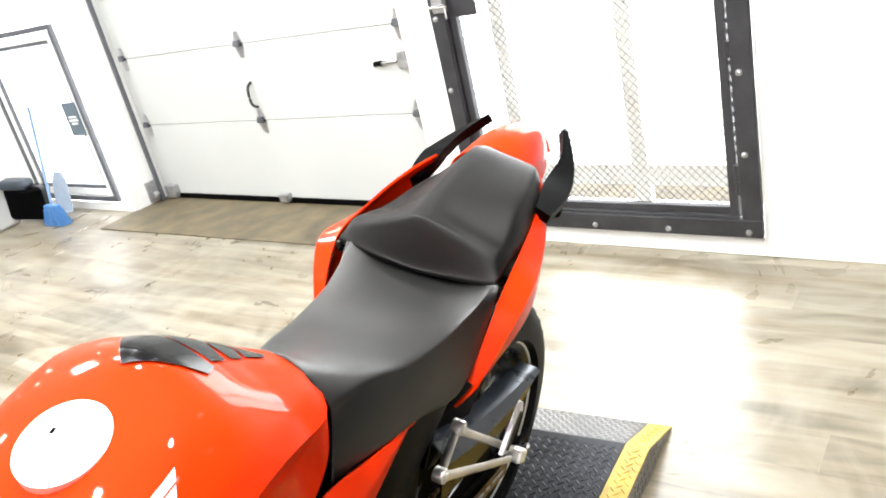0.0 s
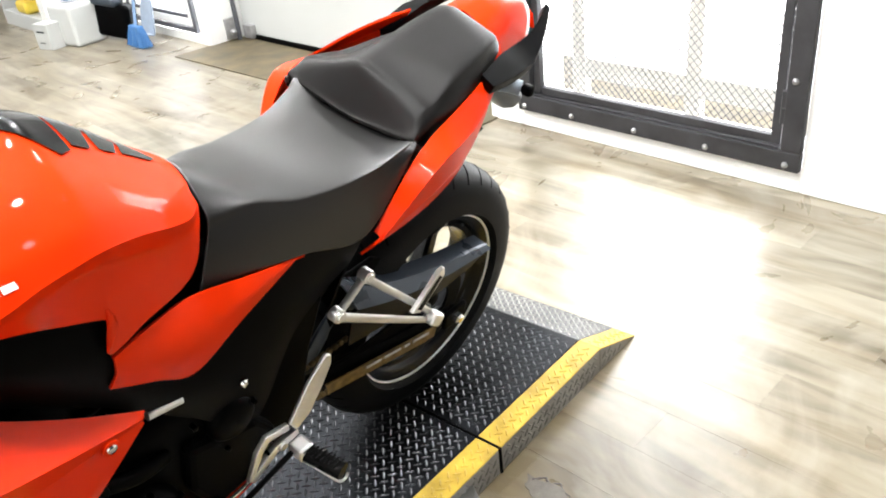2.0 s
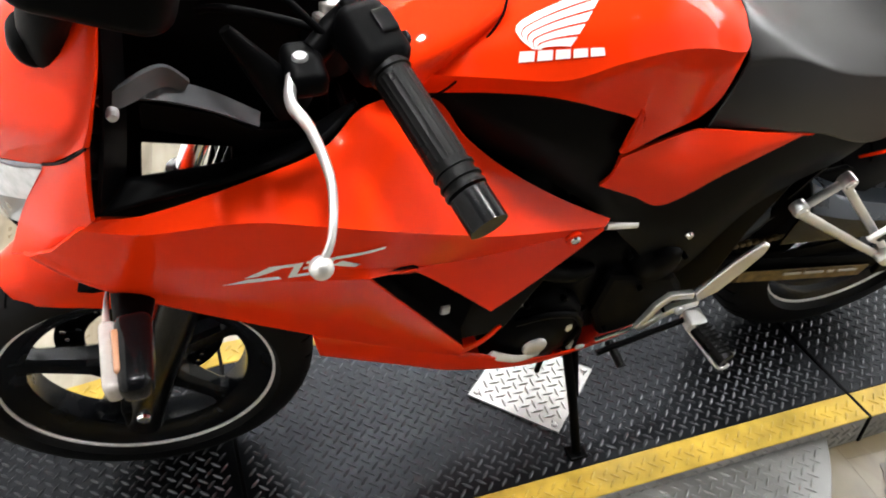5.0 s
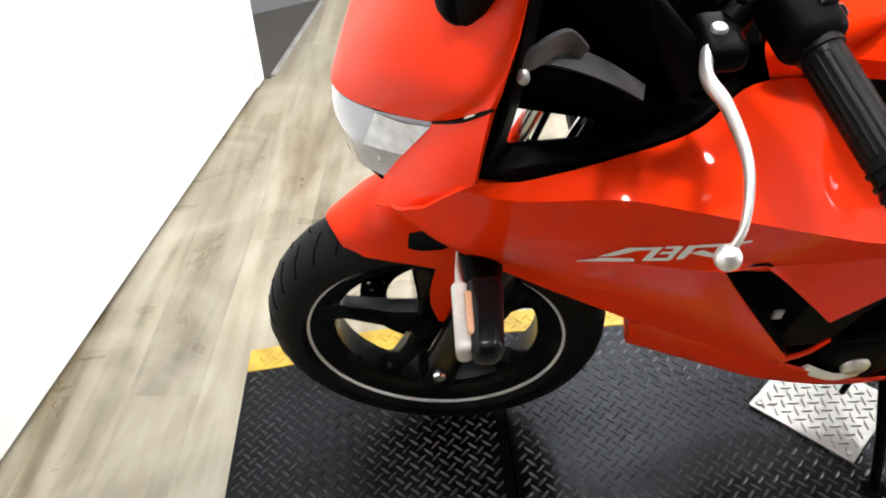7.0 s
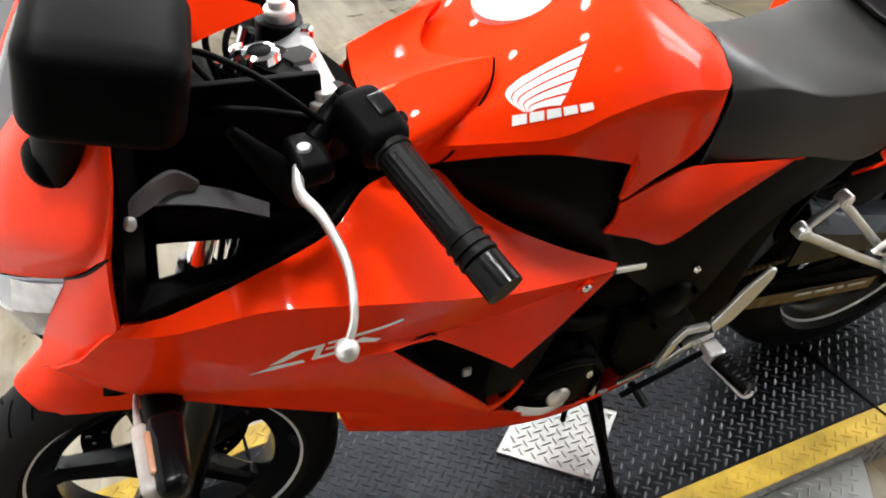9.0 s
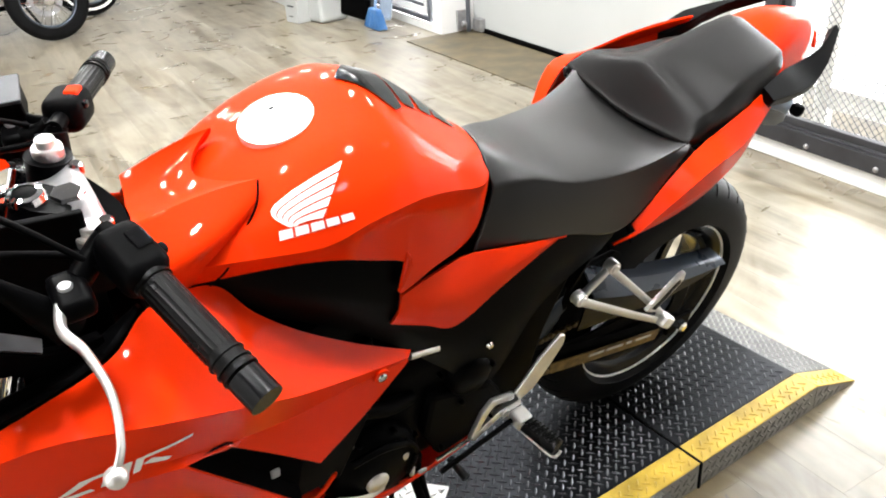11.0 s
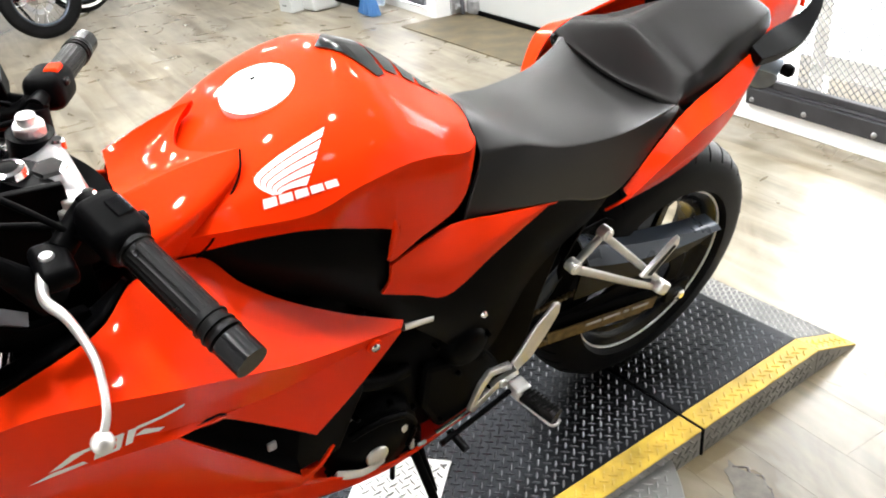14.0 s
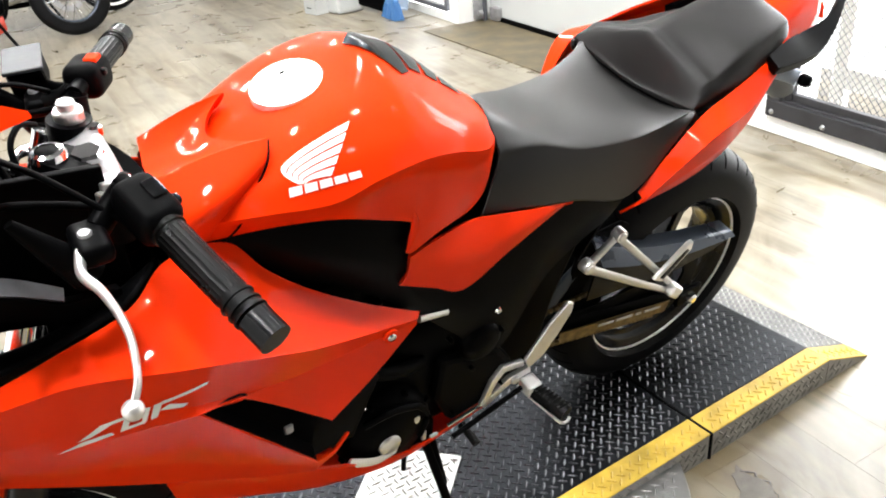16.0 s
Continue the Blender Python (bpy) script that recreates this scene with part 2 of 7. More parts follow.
    dist.inputs[1].default_value = (0.72, -0.42, 0.0)
    nt.links.new(geo.outputs["Position"], dist.inputs[0])
    ragged = nt.nodes.new("ShaderNodeMath")
    ragged.operation, ragged.inputs[1].default_value = "MULTIPLY_ADD", -0.9
    nt.links.new(streak.outputs["Fac"], ragged.inputs[0])
    nt.links.new(dist.outputs["Value"], ragged.inputs[2])
    edge = nt.nodes.new("ShaderNodeMapRange")
    edge.inputs["From Min"].default_value, edge.inputs["From Max"].default_value = -0.35, 0.28
    edge.inputs["To Min"].default_value, edge.inputs["To Max"].default_value = 1.0, 0.0
    nt.links.new(ragged.outputs[0], edge.inputs["Value"])
    oily = nt.nodes.new("ShaderNodeMix")
    oily.data_type, oily.blend_type = "RGBA", "MULTIPLY"
    oily.inputs[7].default_value = (0.56, 0.49, 0.36, 1)
    nt.links.new(edge.outputs["Result"], oily.inputs["Factor"])
    nt.links.new(dmix.outputs[2], oily.inputs[6])
    worn = nt.nodes.new("ShaderNodeMix")
    worn.data_type = "RGBA"
    worn.inputs[7].default_value = (0.41, 0.377, 0.315, 1)
    nt.links.new(sr.outputs["Color"], worn.inputs["Factor"])
    nt.links.new(oily.outputs[2], worn.inputs[6])
    nt.links.new(worn.outputs[2], b.inputs["Base Color"])
    rr = nt.nodes.new("ShaderNodeMapRange")
    rr.inputs["To Min"].default_value, rr.inputs["To Max"].default_value = 0.2, 0.4
    nt.links.new(scuff.outputs["Fac"], rr.inputs["Value"])
    nt.links.new(rr.outputs["Result"], b.inputs["Roughness"])
    bp = nt.nodes.new("ShaderNodeBump")
    bp.inputs["Strength"].default_value, bp.inputs["Distance"].default_value = 0.12, 0.002
    nt.links.new(grain.outputs["Fac"], bp.inputs["Height"])
    nt.links.new(bp.outputs["Normal"], b.inputs["Normal"])
    b.inputs["Specular IOR Level"].default_value = 0.6
    return m


for k, v in (("Transmission Weight", 0.3), ("IOR", 1.15), ("Roughness", 0.08)):
    for link in list(SMOKE.node_tree.nodes["Principled BSDF"].inputs[k].links):
        SMOKE.node_tree.links.remove(link)
    SMOKE.node_tree.nodes["Principled BSDF"].inputs[k].default_value = v
DARK_VINYL = material("dark_floor_vinyl", (0.052, 0.048, 0.044), 0.5, vary=0.2, scale=9, fine=90, bump=0.1, spec=0.3)
TORN = material("torn_vinyl_backing", (0.105, 0.092, 0.075), 0.55, vary=0.35, scale=30, fine=200, bump=0.2)
FLOOR = floor_material()
CONCRETE = material("stained_threshold_vinyl", (0.115, 0.092, 0.052), 0.5, vary=0.5, scale=7, fine=60, bump=0.15)


# ---- mesh helpers ----
from mathutils.bvhtree import BVHTree

def mesh_object(name, bm, mat, parent=None, smooth=False, label="", m=None, fold=50):
    """smooth: rounded shading up to the angle fold, in degrees."""
    if smooth:
        for e in bm.edges:
            e.smooth = len(e.link_faces) == 2 and e.calc_face_angle(0.0) < radians(fold)
    me = bpy.data.meshes.new(name)
    bm.to_mesh(me)
    bm.free()
    me.materials.append(mat)
    if smooth:
        me.polygons.foreach_set("use_smooth", [True] * len(me.polygons))
    o = new(name, me)
    if parent is not None:
        o.parent = parent
    if m is not None:
        o.matrix_basis = m
    if label:
        tagged(o, label)
    return o


def part(name, bm, mat, parent, label="", smooth=False, m=None, fold=50):
    return mesh_object(name, bm, mat, parent, smooth, label, m, fold)


def thing(name, m, label, category, group="", kind=""):
    o = new(name)
    o.matrix_world = m
    o.empty_display_size = 0.05
    return tagged(o, label, category, group, kind)


def box(sx, sy, sz, at=(0, 0, 0), bevel=0.0, seg=2, bm=None, rot=None):
    bm2 = bmesh.new()
    bmesh.ops.create_cube(bm2, size=1.0)
    bmesh.ops.scale(bm2, vec=(sx, sy, sz), verts=bm2.verts)
    if bevel:
        bmesh.ops.bevel(bm2, geom=bm2.edges[:], offset=bevel, segments=seg, affect="EDGES", profile=0.5)
    if rot is not None:
        bmesh.ops.transform(bm2, matrix=rot.to_4x4(), verts=bm2.verts)
    bmesh.ops.translate(bm2, vec=at, verts=bm2.verts)
    return merge(bm, bm2)


def merge(bm, other):
    if bm is None:
        return other
    me = bpy.data.meshes.new("tmp")
    other.to_mesh(me)
    other.free()
    bm.from_mesh(me)
    bpy.data.meshes.remove(me)
    return bm


def lathe(profile, seg=48, axis="y", at=(0, 0, 0), bm=None, closed=False):
    """profile: rows of (radius, offset along the axis)."""
    bm2 = bmesh.new()
    rings = []
    for k in range(seg):
        a = 2 * math.pi * k / seg
        ca, sa = math.cos(a), math.sin(a)
        ring = []
        for r, h in profile:
            co = {"y": (r * ca, h, r * sa), "z": (r * ca, r * sa, h), "x": (h, r * ca, r * sa)}[axis]
            ring.append(bm2.verts.new((co[0] + at[0], co[1] + at[1], co[2] + at[2])))
        rings.append(ring)
    n = len(profile)
    for k in range(seg):
        a, b = rings[k], rings[(k + 1) % seg]
        for i in range(n if closed else n - 1):
            j = (i + 1) % n
            bm2.faces.new((a[i], a[j], b[j], b[i]))
    bmesh.ops.remove_doubles(bm2, verts=bm2.verts, dist=1e-6)
    bmesh.ops.recalc_face_normals(bm2, faces=bm2.faces)
    return merge(bm, bm2)


def smooth_line(pts, n):
    """Catmull-Rom through the points, n samples, even in the index."""
    pts = [Vector(p) for p in pts]
    out = []
    k = len(pts) - 1
    for i in range(n):
        u = k * i / (n - 1)
        s = min(int(u), k - 1)
        f = u - s
        p0, p1, p2, p3 = pts[max(s - 1, 0)], pts[s], pts[s + 1], pts[min(s + 2, k)]
        out.append(0.5 * ((2 * p1) + (p2 - p0) * f + (2 * p0 - 5 * p1 + 4 * p2 - p3) * f * f + (3 * p1 - p0 - 3 * p2 + p3) * f ** 3))
    return out


def broken_line(pts, n, knots):
    """Catmull-Rom stretches that meet in corners at the knots, n samples, even in the index."""
    cuts = [0, *knots, len(pts) - 1]
    per = (n - 1) // (len(pts) - 1)
    out = []
    for a, b in zip(cuts, cuts[1:]):
        out += smooth_line(pts[a:b + 1], (b - a) * per + 1)[0 if a == 0 else 1:]
    return out


def tube(pts, r, n=None, seg=12, bm=None, taper=None, flat=1.0, caps=True):
    """A round bar along a smooth line; flat squeezes it across."""
    line = smooth_line(pts, n or max(2, (len(pts) - 1) * 6 + 1)) if len(pts) > 2 else [Vector(p) for p in pts]
    bm2 = bmesh.new()
    rings = []
    up = Vector((0, 0, 1))
    for i, p in enumerate(line):
        d = (line[min(i + 1, len(line) - 1)] - line[max(i - 1, 0)]).normalized()
        side = d.cross(up)
        if side.length < 1e-3:
            side = d.cross(Vector((0, 1, 0)))
        side.normalize()
        u2 = side.cross(d)
        rr = r if taper is None else r + (taper - r) * i / (len(line) - 1)
        rings.append([bm2.verts.new(p + side * math.cos(a) * rr * flat + u2 * math.sin(a) * rr) for a in [2 * math.pi * k / seg for k in range(seg)]])
    for a, b in zip(rings, rings[1:]):
        for k in range(seg):
            bm2.faces.new((a[k], a[(k + 1) % seg], b[(k + 1) % seg], b[k]))
    if caps:
        bm2.faces.new(rings[0][::-1])
        bm2.faces.new(rings[-1])
    bmesh.ops.recalc_face_normals(bm2, faces=bm2.faces)
    return merge(bm, bm2)


def skin(rows, nu=28, nv=5, thick=0.004, mirror=False, both=False, bm=None, straight=False, creases=(), bends=()):
    """A shell through rows of points that run the same way, with a thickness inwards; both: from one side over the middle to the other; creases: rows where the surface folds; bends: for each row the points at which it turns a corner."""
    if both:
        creases = [*creases, *(2 * len(rows) - 2 - k for k in creases)]
        rows = rows + [[(x, -y, z) for x, y, z in r] for r in rows[-2::-1]]
    if mirror:
        rows = [[(x, -y, z) for x, y, z in r] for r in rows]
    lines = [smooth_line(r, nu) if not knots else broken_line(r, nu, knots) for r, knots in zip(rows, bends or [()] * len(rows))]
    grid = []
    for i in range(nu):
        col = [l[i] for l in lines]
        if straight:
            grid.append([a.lerp(b, k / nv) for a, b in zip(col, col[1:]) for k in range(nv)] + [col[-1]])
        else:
            cuts = [0, *sorted(creases), len(rows) - 1]
            grid.append([])
            for a, b in zip(cuts, cuts[1:]):
                grid[-1] += smooth_line(col[a:b + 1], (b - a) * nv + 1)[0 if a == 0 else 1:]
    bm2 = bmesh.new()
    vs = [[bm2.verts.new(p) for p in col] for col in grid]
    faces = []
    for a, b in zip(vs, vs[1:]):
        for j in range(len(a) - 1):
            try:
                faces.append(bm2.faces.new((a[j], b[j], b[j + 1], a[j + 1])))
            except ValueError:
                pass
    bmesh.ops.remove_doubles(bm2, verts=bm2.verts, dist=1e-5)
    bmesh.ops.recalc_face_normals(bm2, faces=bm2.faces)
    # outwards is away from the long axis of the machine
    mid = sum((f.calc_center_median() for f in bm2.faces), Vector()) / len(bm2.faces)
    score = sum(f.normal.dot(f.calc_center_median() - Vector((mid.x, 0, mid.z - (0.25 if both else 0)))) * f.calc_area() for f in bm2.faces)
    if score < 0:
        bmesh.ops.reverse_faces(bm2, faces=bm2.faces)
    if thick:
        bm2.normal_update()
        inner = {v: bm2.verts.new(v.co - v.normal * thick) for v in list(bm2.verts)}
        outer = list(bm2.faces)
        edge = [e for e in bm2.edges if len(e.link_faces) == 1]
        loops = []
        for e in edge:
            l = e.link_loops[0]
            loops.append((l.vert, l.link_loop_next.vert))
        for f in outer:
            bm2.faces.new([inner[v] for v in reversed(f.verts)])
        for a, b in loops:
            bm2.faces.new((b, a, inner[a], inner[b]))
    return merge(bm, bm2)


def slab(outline, y0, y1, bevel=0.0, bm=None):
    """A plate from an outline in x and z, between two y; bevelled edges."""
    bm2 = bmesh.new()
    a = [bm2.verts.new((x, y0, z)) for x, z in outline]
    b = [bm2.verts.new((x, y1, z)) for x, z in outline]
    bm2.faces.new(a)
    bm2.faces.new(b[::-1])
    n = len(a)
    for i in range(n):
        bm2.faces.new((a[i], b[i], b[(i + 1) % n], a[(i + 1) % n]))
    bmesh.ops.recalc_face_normals(bm2, faces=bm2.faces)
    if bevel:
        bmesh.ops.bevel(bm2, geom=bm2.edges[:], offset=bevel, segments=2, affect="EDGES", profile=0.5)
    return merge(bm, bm2)

# ---- room ----
# East wall: its inner face is the plane x = 0 of this pose, y along the wall.
EAST = pose(2.315, 0, 0, 0, 0, -1.5)
CEIL = 3.1


def wall_piece(name, x0, x1, y0, y1, z0, z1, mat, m=None, label="", thing_of=None):
    bm = box(x1 - x0, y1 - y0, z1 - z0, ((x0 + x1) / 2, (y0 + y1) / 2, (z0 + z1) / 2), bevel=0.003, seg=1)
    o = mesh_object(name, bm, mat)
    o.matrix_world = m if m is not None else Matrix()
    return tagged(o, label or "plain white painted wall", "wall", kind="structure")


# wall to the south of the mesh gate, over it, the pillar by it, over the garage door
wall_piece("wall_east_south", 0, 0.3, -4.2, -0.222, 0, CEIL, WHITE_WALL, EAST, "smooth white painted wall beside the mesh gate")
wall_piece("wall_east_sill", 0, 0.3, -0.222, 1.045, 0, 0.082, WHITE_WALL, EAST, "low white sill under the mesh gate")
wall_piece("wall_east_over_gate", 0, 0.3, -0.222, 1.045, 2.15, CEIL, WHITE_WALL, EAST)
wall_piece("wall_east_pillar", 0, 0.3, 1.045, 1.24, 0, CEIL, WHITE_WALL, EAST, "narrow white wall pillar between gate and garage door")
wall_piece("wall_east_over_garage", 0, 0.3, 1.24, 3.84, 2.6, CEIL, WHITE_WALL, EAST)
wall_piece("wall_east_pier", 0, 0.3, 3.84, 3.965, 0, CEIL, WHITE_WALL, EAST, "white wall pier beside the garage door")
wall_piece("wall_east_door_sill", 0, 0.3, 3.965, 5.0, 0, 0.06, WHITE_WALL, EAST)
wall_piece("wall_east_over_door", 0, 0.3, 3.965, 5.0, 1.34, CEIL, WHITE_WALL, EAST)
wall_piece("wall_east_north", 0, 0.3, 5.0, 9.0, 0, CEIL, WHITE_WALL, EAST)
wall_piece("wall_north", -6.0, 3.2, 8.9, 9.1, 0, CEIL, WHITE_WALL)
# Two added walls out of view, dark so they reflect little.
wall_piece("wall_south", -6.0, 2.9, -4.2, -4.0, 0, CEIL, DARK_UNSEEN, None, "unseen dark rear wall closing the room")
wall_piece("wall_west", -6.2, -6.0, -4.2, 9.1, 0, CEIL, DARK_UNSEEN, None, "unseen dark far wall closing the room")
bm = box(9.6, 13.6, 0.15, (-1.5, 2.4, CEIL + 0.075))
tagged(mesh_object("ceiling", bm, DARK_UNSEEN), "unseen ceiling, kept dark against bounced light, with round lamps", "ceiling", kind="structure")

# White partition west of the platform and the grey wall behind its end
WEST = pose(-1.525, 0.0, 0, 0, 0, -7.3)
wall_piece("wall_west_panel", -0.06, 0.0, -3.9, 1.515, 0.012, 2.3, WHITE_WALL, WEST, "tall bright white partition panel standing on the floor")
wall_piece("trim", 0.0, 0.005, 1.445, 1.516, 0.012, 2.3, WHITE_WALL, WEST, "white edging strip of the partition panel")
GREY = pose(-1.488, 2.109, 0, 0, 0, 30.8)
wall_piece("wall_west_grey", -1.3, 0.46, 0.0, 0.12, 0, CEIL, GREY_WALL, GREY, "mid grey painted wall behind the partition")
wall_piece("wall_west_grey_side", 0.46, 0.50, -0.006, 0.12, 0, CEIL, WHITE_WALL, GREY, "white edge trim ending the grey wall")
bm = bmesh.new()
mat_edge = [bm.verts.new(p) for p in ((-1.312, 1.53, 0.003), (-1.222, 2.262, 0.003), (-2.20, 1.68, 0.003), (-2.20, 1.53, 0.003))]
mat_low = bmesh.ops.extrude_face_region(bm, geom=[bm.faces.new(mat_edge)])["geom"]
bmesh.ops.translate(bm, vec=(0, 0, -0.0028), verts=[v for v in mat_low if isinstance(v, bmesh.types.BMVert)])
bmesh.ops.recalc_face_normals(bm, faces=bm.faces)
tagged(mesh_object("dark_floor", bm, DARK_VINYL), "dark grey floor covering beside the partition", "floor", kind="structure")
strip = mesh_object("floor_strip", box(0.018, 0.735, 0.008, (0, 0, 0.004), bevel=0.002, seg=1), TREAD_SIDE, m=pose(-1.262, 1.910, 0, 0, 0, -7.0))
tagged(strip, "scuffed white transition strip between two floors", "strip", kind="structure")


# ---- platform ----
PLAT = pose(0, 0, 0, 0, 0, 4.0)
H, Y0, Y1, STRIP = 0.074, -0.313, 0.282, 0.066


def wedge(x0, x1, y0, y1, zl, zr, base=0.0, bm=None, sheet=0.0):
    bm2 = bmesh.new()
    bl, br = (max(0.0, zl - sheet), max(0.0, zr - sheet)) if sheet else (base, base)
    v = [bm2.verts.new(c) for c in ((x0, y0, bl), (x1, y0, br), (x1, y1, br), (x0, y1, bl), (x0, y0, zl), (x1, y0, zr), (x1, y1, zr), (x0, y1, zl))]
    for f in ((3, 2, 1, 0), (4, 5, 6, 7), (0, 1, 5, 4), (1, 2, 6, 5), (2, 3, 7, 6), (3, 0, 4, 7)):
        bm2.faces.new([v[i] for i in f])
    bmesh.ops.bevel(bm2, geom=bm2.edges[:], offset=0.0015, segments=1, affect="EDGES")
    return merge(bm, bm2)


def lugs(x0, x1, y0, y1, zf, pitch=0.0188, mat=None, parent=None, name="tread_relief", inside=None, tilt=0.0, label=""):
    """Raised lens-shaped bars, alternately turned, over a plate whose top is zf(x, y)."""
    verts, faces = [], []
    la, wb, hb = 0.0122, 0.0028, 0.0023
    ring = [(-la, 0, 0), (-la * 0.45, -wb, 0), (la * 0.45, -wb, 0), (la, 0, 0), (la * 0.45, wb, 0), (-la * 0.45, wb, 0), (-la * 0.5, 0, hb), (la * 0.5, 0, hb)]
    tri = [(0, 1, 6), (1, 2, 7, 6), (2, 3, 7), (3, 4, 7), (4, 5, 6, 7), (5, 0, 6)]
    reach = int(((x1 - x0) + (y1 - y0)) / pitch) + 2
    root = math.sqrt(0.5)
    for i in range(-reach, reach):
        for j in range(-reach, reach):
            x, y = x0 + (i - j) * pitch * root, y0 + (i + j) * pitch * root
            if x < x0 + 0.008 or y < y0 + 0.008 or x > x1 - 0.008 or y > y1 - 0.008 or (inside and not inside(x, y)):
                continue
            a = radians(45 if (i + j) % 2 else -45) + tilt
            ca, sa = math.cos(a), math.sin(a)
            b = len(verts)
            for px, py, pz in ring:
                wx, wy = x + px * ca - py * sa, y + px * sa + py * ca
                verts.append((wx, wy, zf(wx, wy) + pz + 0.0002))
            faces += [tuple(b + k for k in f) for f in tri]
    me = bpy.data.meshes.new(name)
    me.from_pydata(verts, [], faces)
    me.materials.append(mat)
    o = new(name, me)
    o.parent = parent
    tagged(o, label, kind="stuff")
    return o


def deck(name, label, x0, x1, zl, zr, knee=None):
    """One section of the lift: body, two yellow edge strips, lugs."""
    t = thing(name, PLAT, label, "platform", group="sections of the motorcycle platform")
    if knee is None:
        spans = [(x0, x1, zl, zr)]
    else:
        spans = [(x0, knee, zl, zl), (knee, x1, zl, zr)]
    for n, (a, b, za, zb) in enumerate(spans):
        part("deck_plate", wedge(a, b, Y0 + STRIP, Y1 - STRIP, za, zb), TREAD_WORN if n else TREAD_DARK, t, "worn pale end slope" if n else "")
        zf = lambda x, y, a=a, b=b, za=za, zb=zb: za + (zb - za) * (x - a) / (b - a)
        lugs(a + 0.004, b - 0.004, Y0 + STRIP, Y1 - STRIP, zf, mat=TREAD_SIDE if n else TREAD_LUG, parent=t, label="raised worn tread bars")
        for y0, y1 in ((Y0, Y0 + STRIP), (Y1 - STRIP, Y1)):
            part("edge_strip", wedge(a, b, y0 + 0.0006, y1 - 0.0006, za + 0.0005, zb + 0.0005, sheet=0.0042), TREAD_YELLOW, t, "yellow painted tread edge")
            lugs(a + 0.004, b - 0.004, y0 + 0.003, y1 - 0.003, lambda x, y, f=zf: f(x, y) + 0.0006, mat=TREAD_YELLOW, parent=t, name="strip_relief", label="yellow painted tread bars")
            if y0 == Y0:
                side = lugs(a + 0.004, b - 0.004, 0.004, max(za, zb) - 0.006, lambda x, y: 0.0, mat=TREAD_ALU, parent=t, name="side_relief", label="raised bare tread bars", inside=lambda x, y, f=zf: y < f(x, 0) - 0.012)
                side.matrix_basis = pose(0, y0 + 0.0014, 0, 90, 0, 0)
            part("side_skirt", wedge(a, b, y0 + 0.002, y1 - 0.002, max(0.0005, za - 0.004), max(0.0005, zb - 0.004)), TREAD_SIDE, t, "bare tread plate side")
    return t


for k, x in enumerate((0.635, -0.577)):
    t = thing("joint_seal", PLAT @ pose(x, 0, 0), "black rubber strip in the joint between two platform sections", "joint strip", group="platform joint strips")
    part("strip", box(0.0066, Y1 - Y0 + 0.004, H + 0.0015, (0, (Y0 + Y1) / 2, (H + 0.0015) / 2), bevel=0.001, seg=1), BLACK_PLASTIC, t)
deck("ramp_platform", "dark diamond tread ramp section with yellow edges", 0.638, 1.245, H, 0.004, knee=1.065)
deck("main_platform", "dark diamond tread platform carrying the motorcycle, yellow edges", -0.574, 0.632, H, H)
deck("front_platform", "dark diamond tread front ramp under the front wheel", -1.1, -0.580, 0.004, H)

t = thing("turntable_plate", PLAT, "round bare aluminium tread turntable plate with screws", "turntable")
prof = [(0.0, 0.008), (0.618, 0.008), (0.62, 0.010), (0.62, 0.046), (0.618, 0.048), (0.0, 0.048)]
part("disc", lathe(prof, 96, "z"), TREAD_ALU, t)
lugs(-0.62, 0.62, -0.62, -0.315, lambda x, y: 0.048, mat=TREAD_ALU, parent=t, inside=lambda x, y: x * x + y * y < 0.595 ** 2, label="raised aluminium tread bars")
lugs(-0.62, 0.62, 0.285, 0.62, lambda x, y: 0.048, mat=TREAD_ALU, parent=t, inside=lambda x, y: x * x + y * y < 0.595 ** 2, label="raised aluminium tread bars")
for a in (-31, -48, -62, -90, -118, -149, 31, 62, 118, 149):
    part("screw", lathe([(0, 0.0525), (0.004, 0.0522), (0.0065, 0.050), (0.007, 0.0475)], 12, "z", (0.595 * math.cos(radians(a)), 0.595 * math.sin(radians(a)), 0)), GALV, t)

t = thing("stand_plate", PLAT @ pose(0.016, -0.026, H + 0.0022, 0, 0, 42.5), "small square bright aluminium tread plate lying on the platform", "plate")
part("plate", box(0.195, 0.195, 0.0045, (0, 0, 0.0022), bevel=0.001, seg=1), TREAD_ALU, t)
lugs(-0.095, 0.095, -0.095, 0.095, lambda x, y: 0.0046, mat=TREAD_ALU, parent=t, label="raised aluminium tread bars")
for sx in (-1, 1):
    for sy in (-1, 1):
        part("screw", lathe([(0, 0.0085), (0.004, 0.0082), (0.006, 0.006), (0.0065, 0.004)], 12, "z", (sx * 0.084, sy * 0.084, 0)), GALV, t)
# ---- motorcycle ----
# Its own axes: x to the rear, y to its right, z up from the contact line; it leans on its side stand.
BIKE = pose(-0.0022, 0.0347, 0.0529, 14.2, -1.35, 3.2)
bike = thing("motorcycle", BIKE, "red sport motorcycle with black seat leaning on its side stand", "motorcycle")


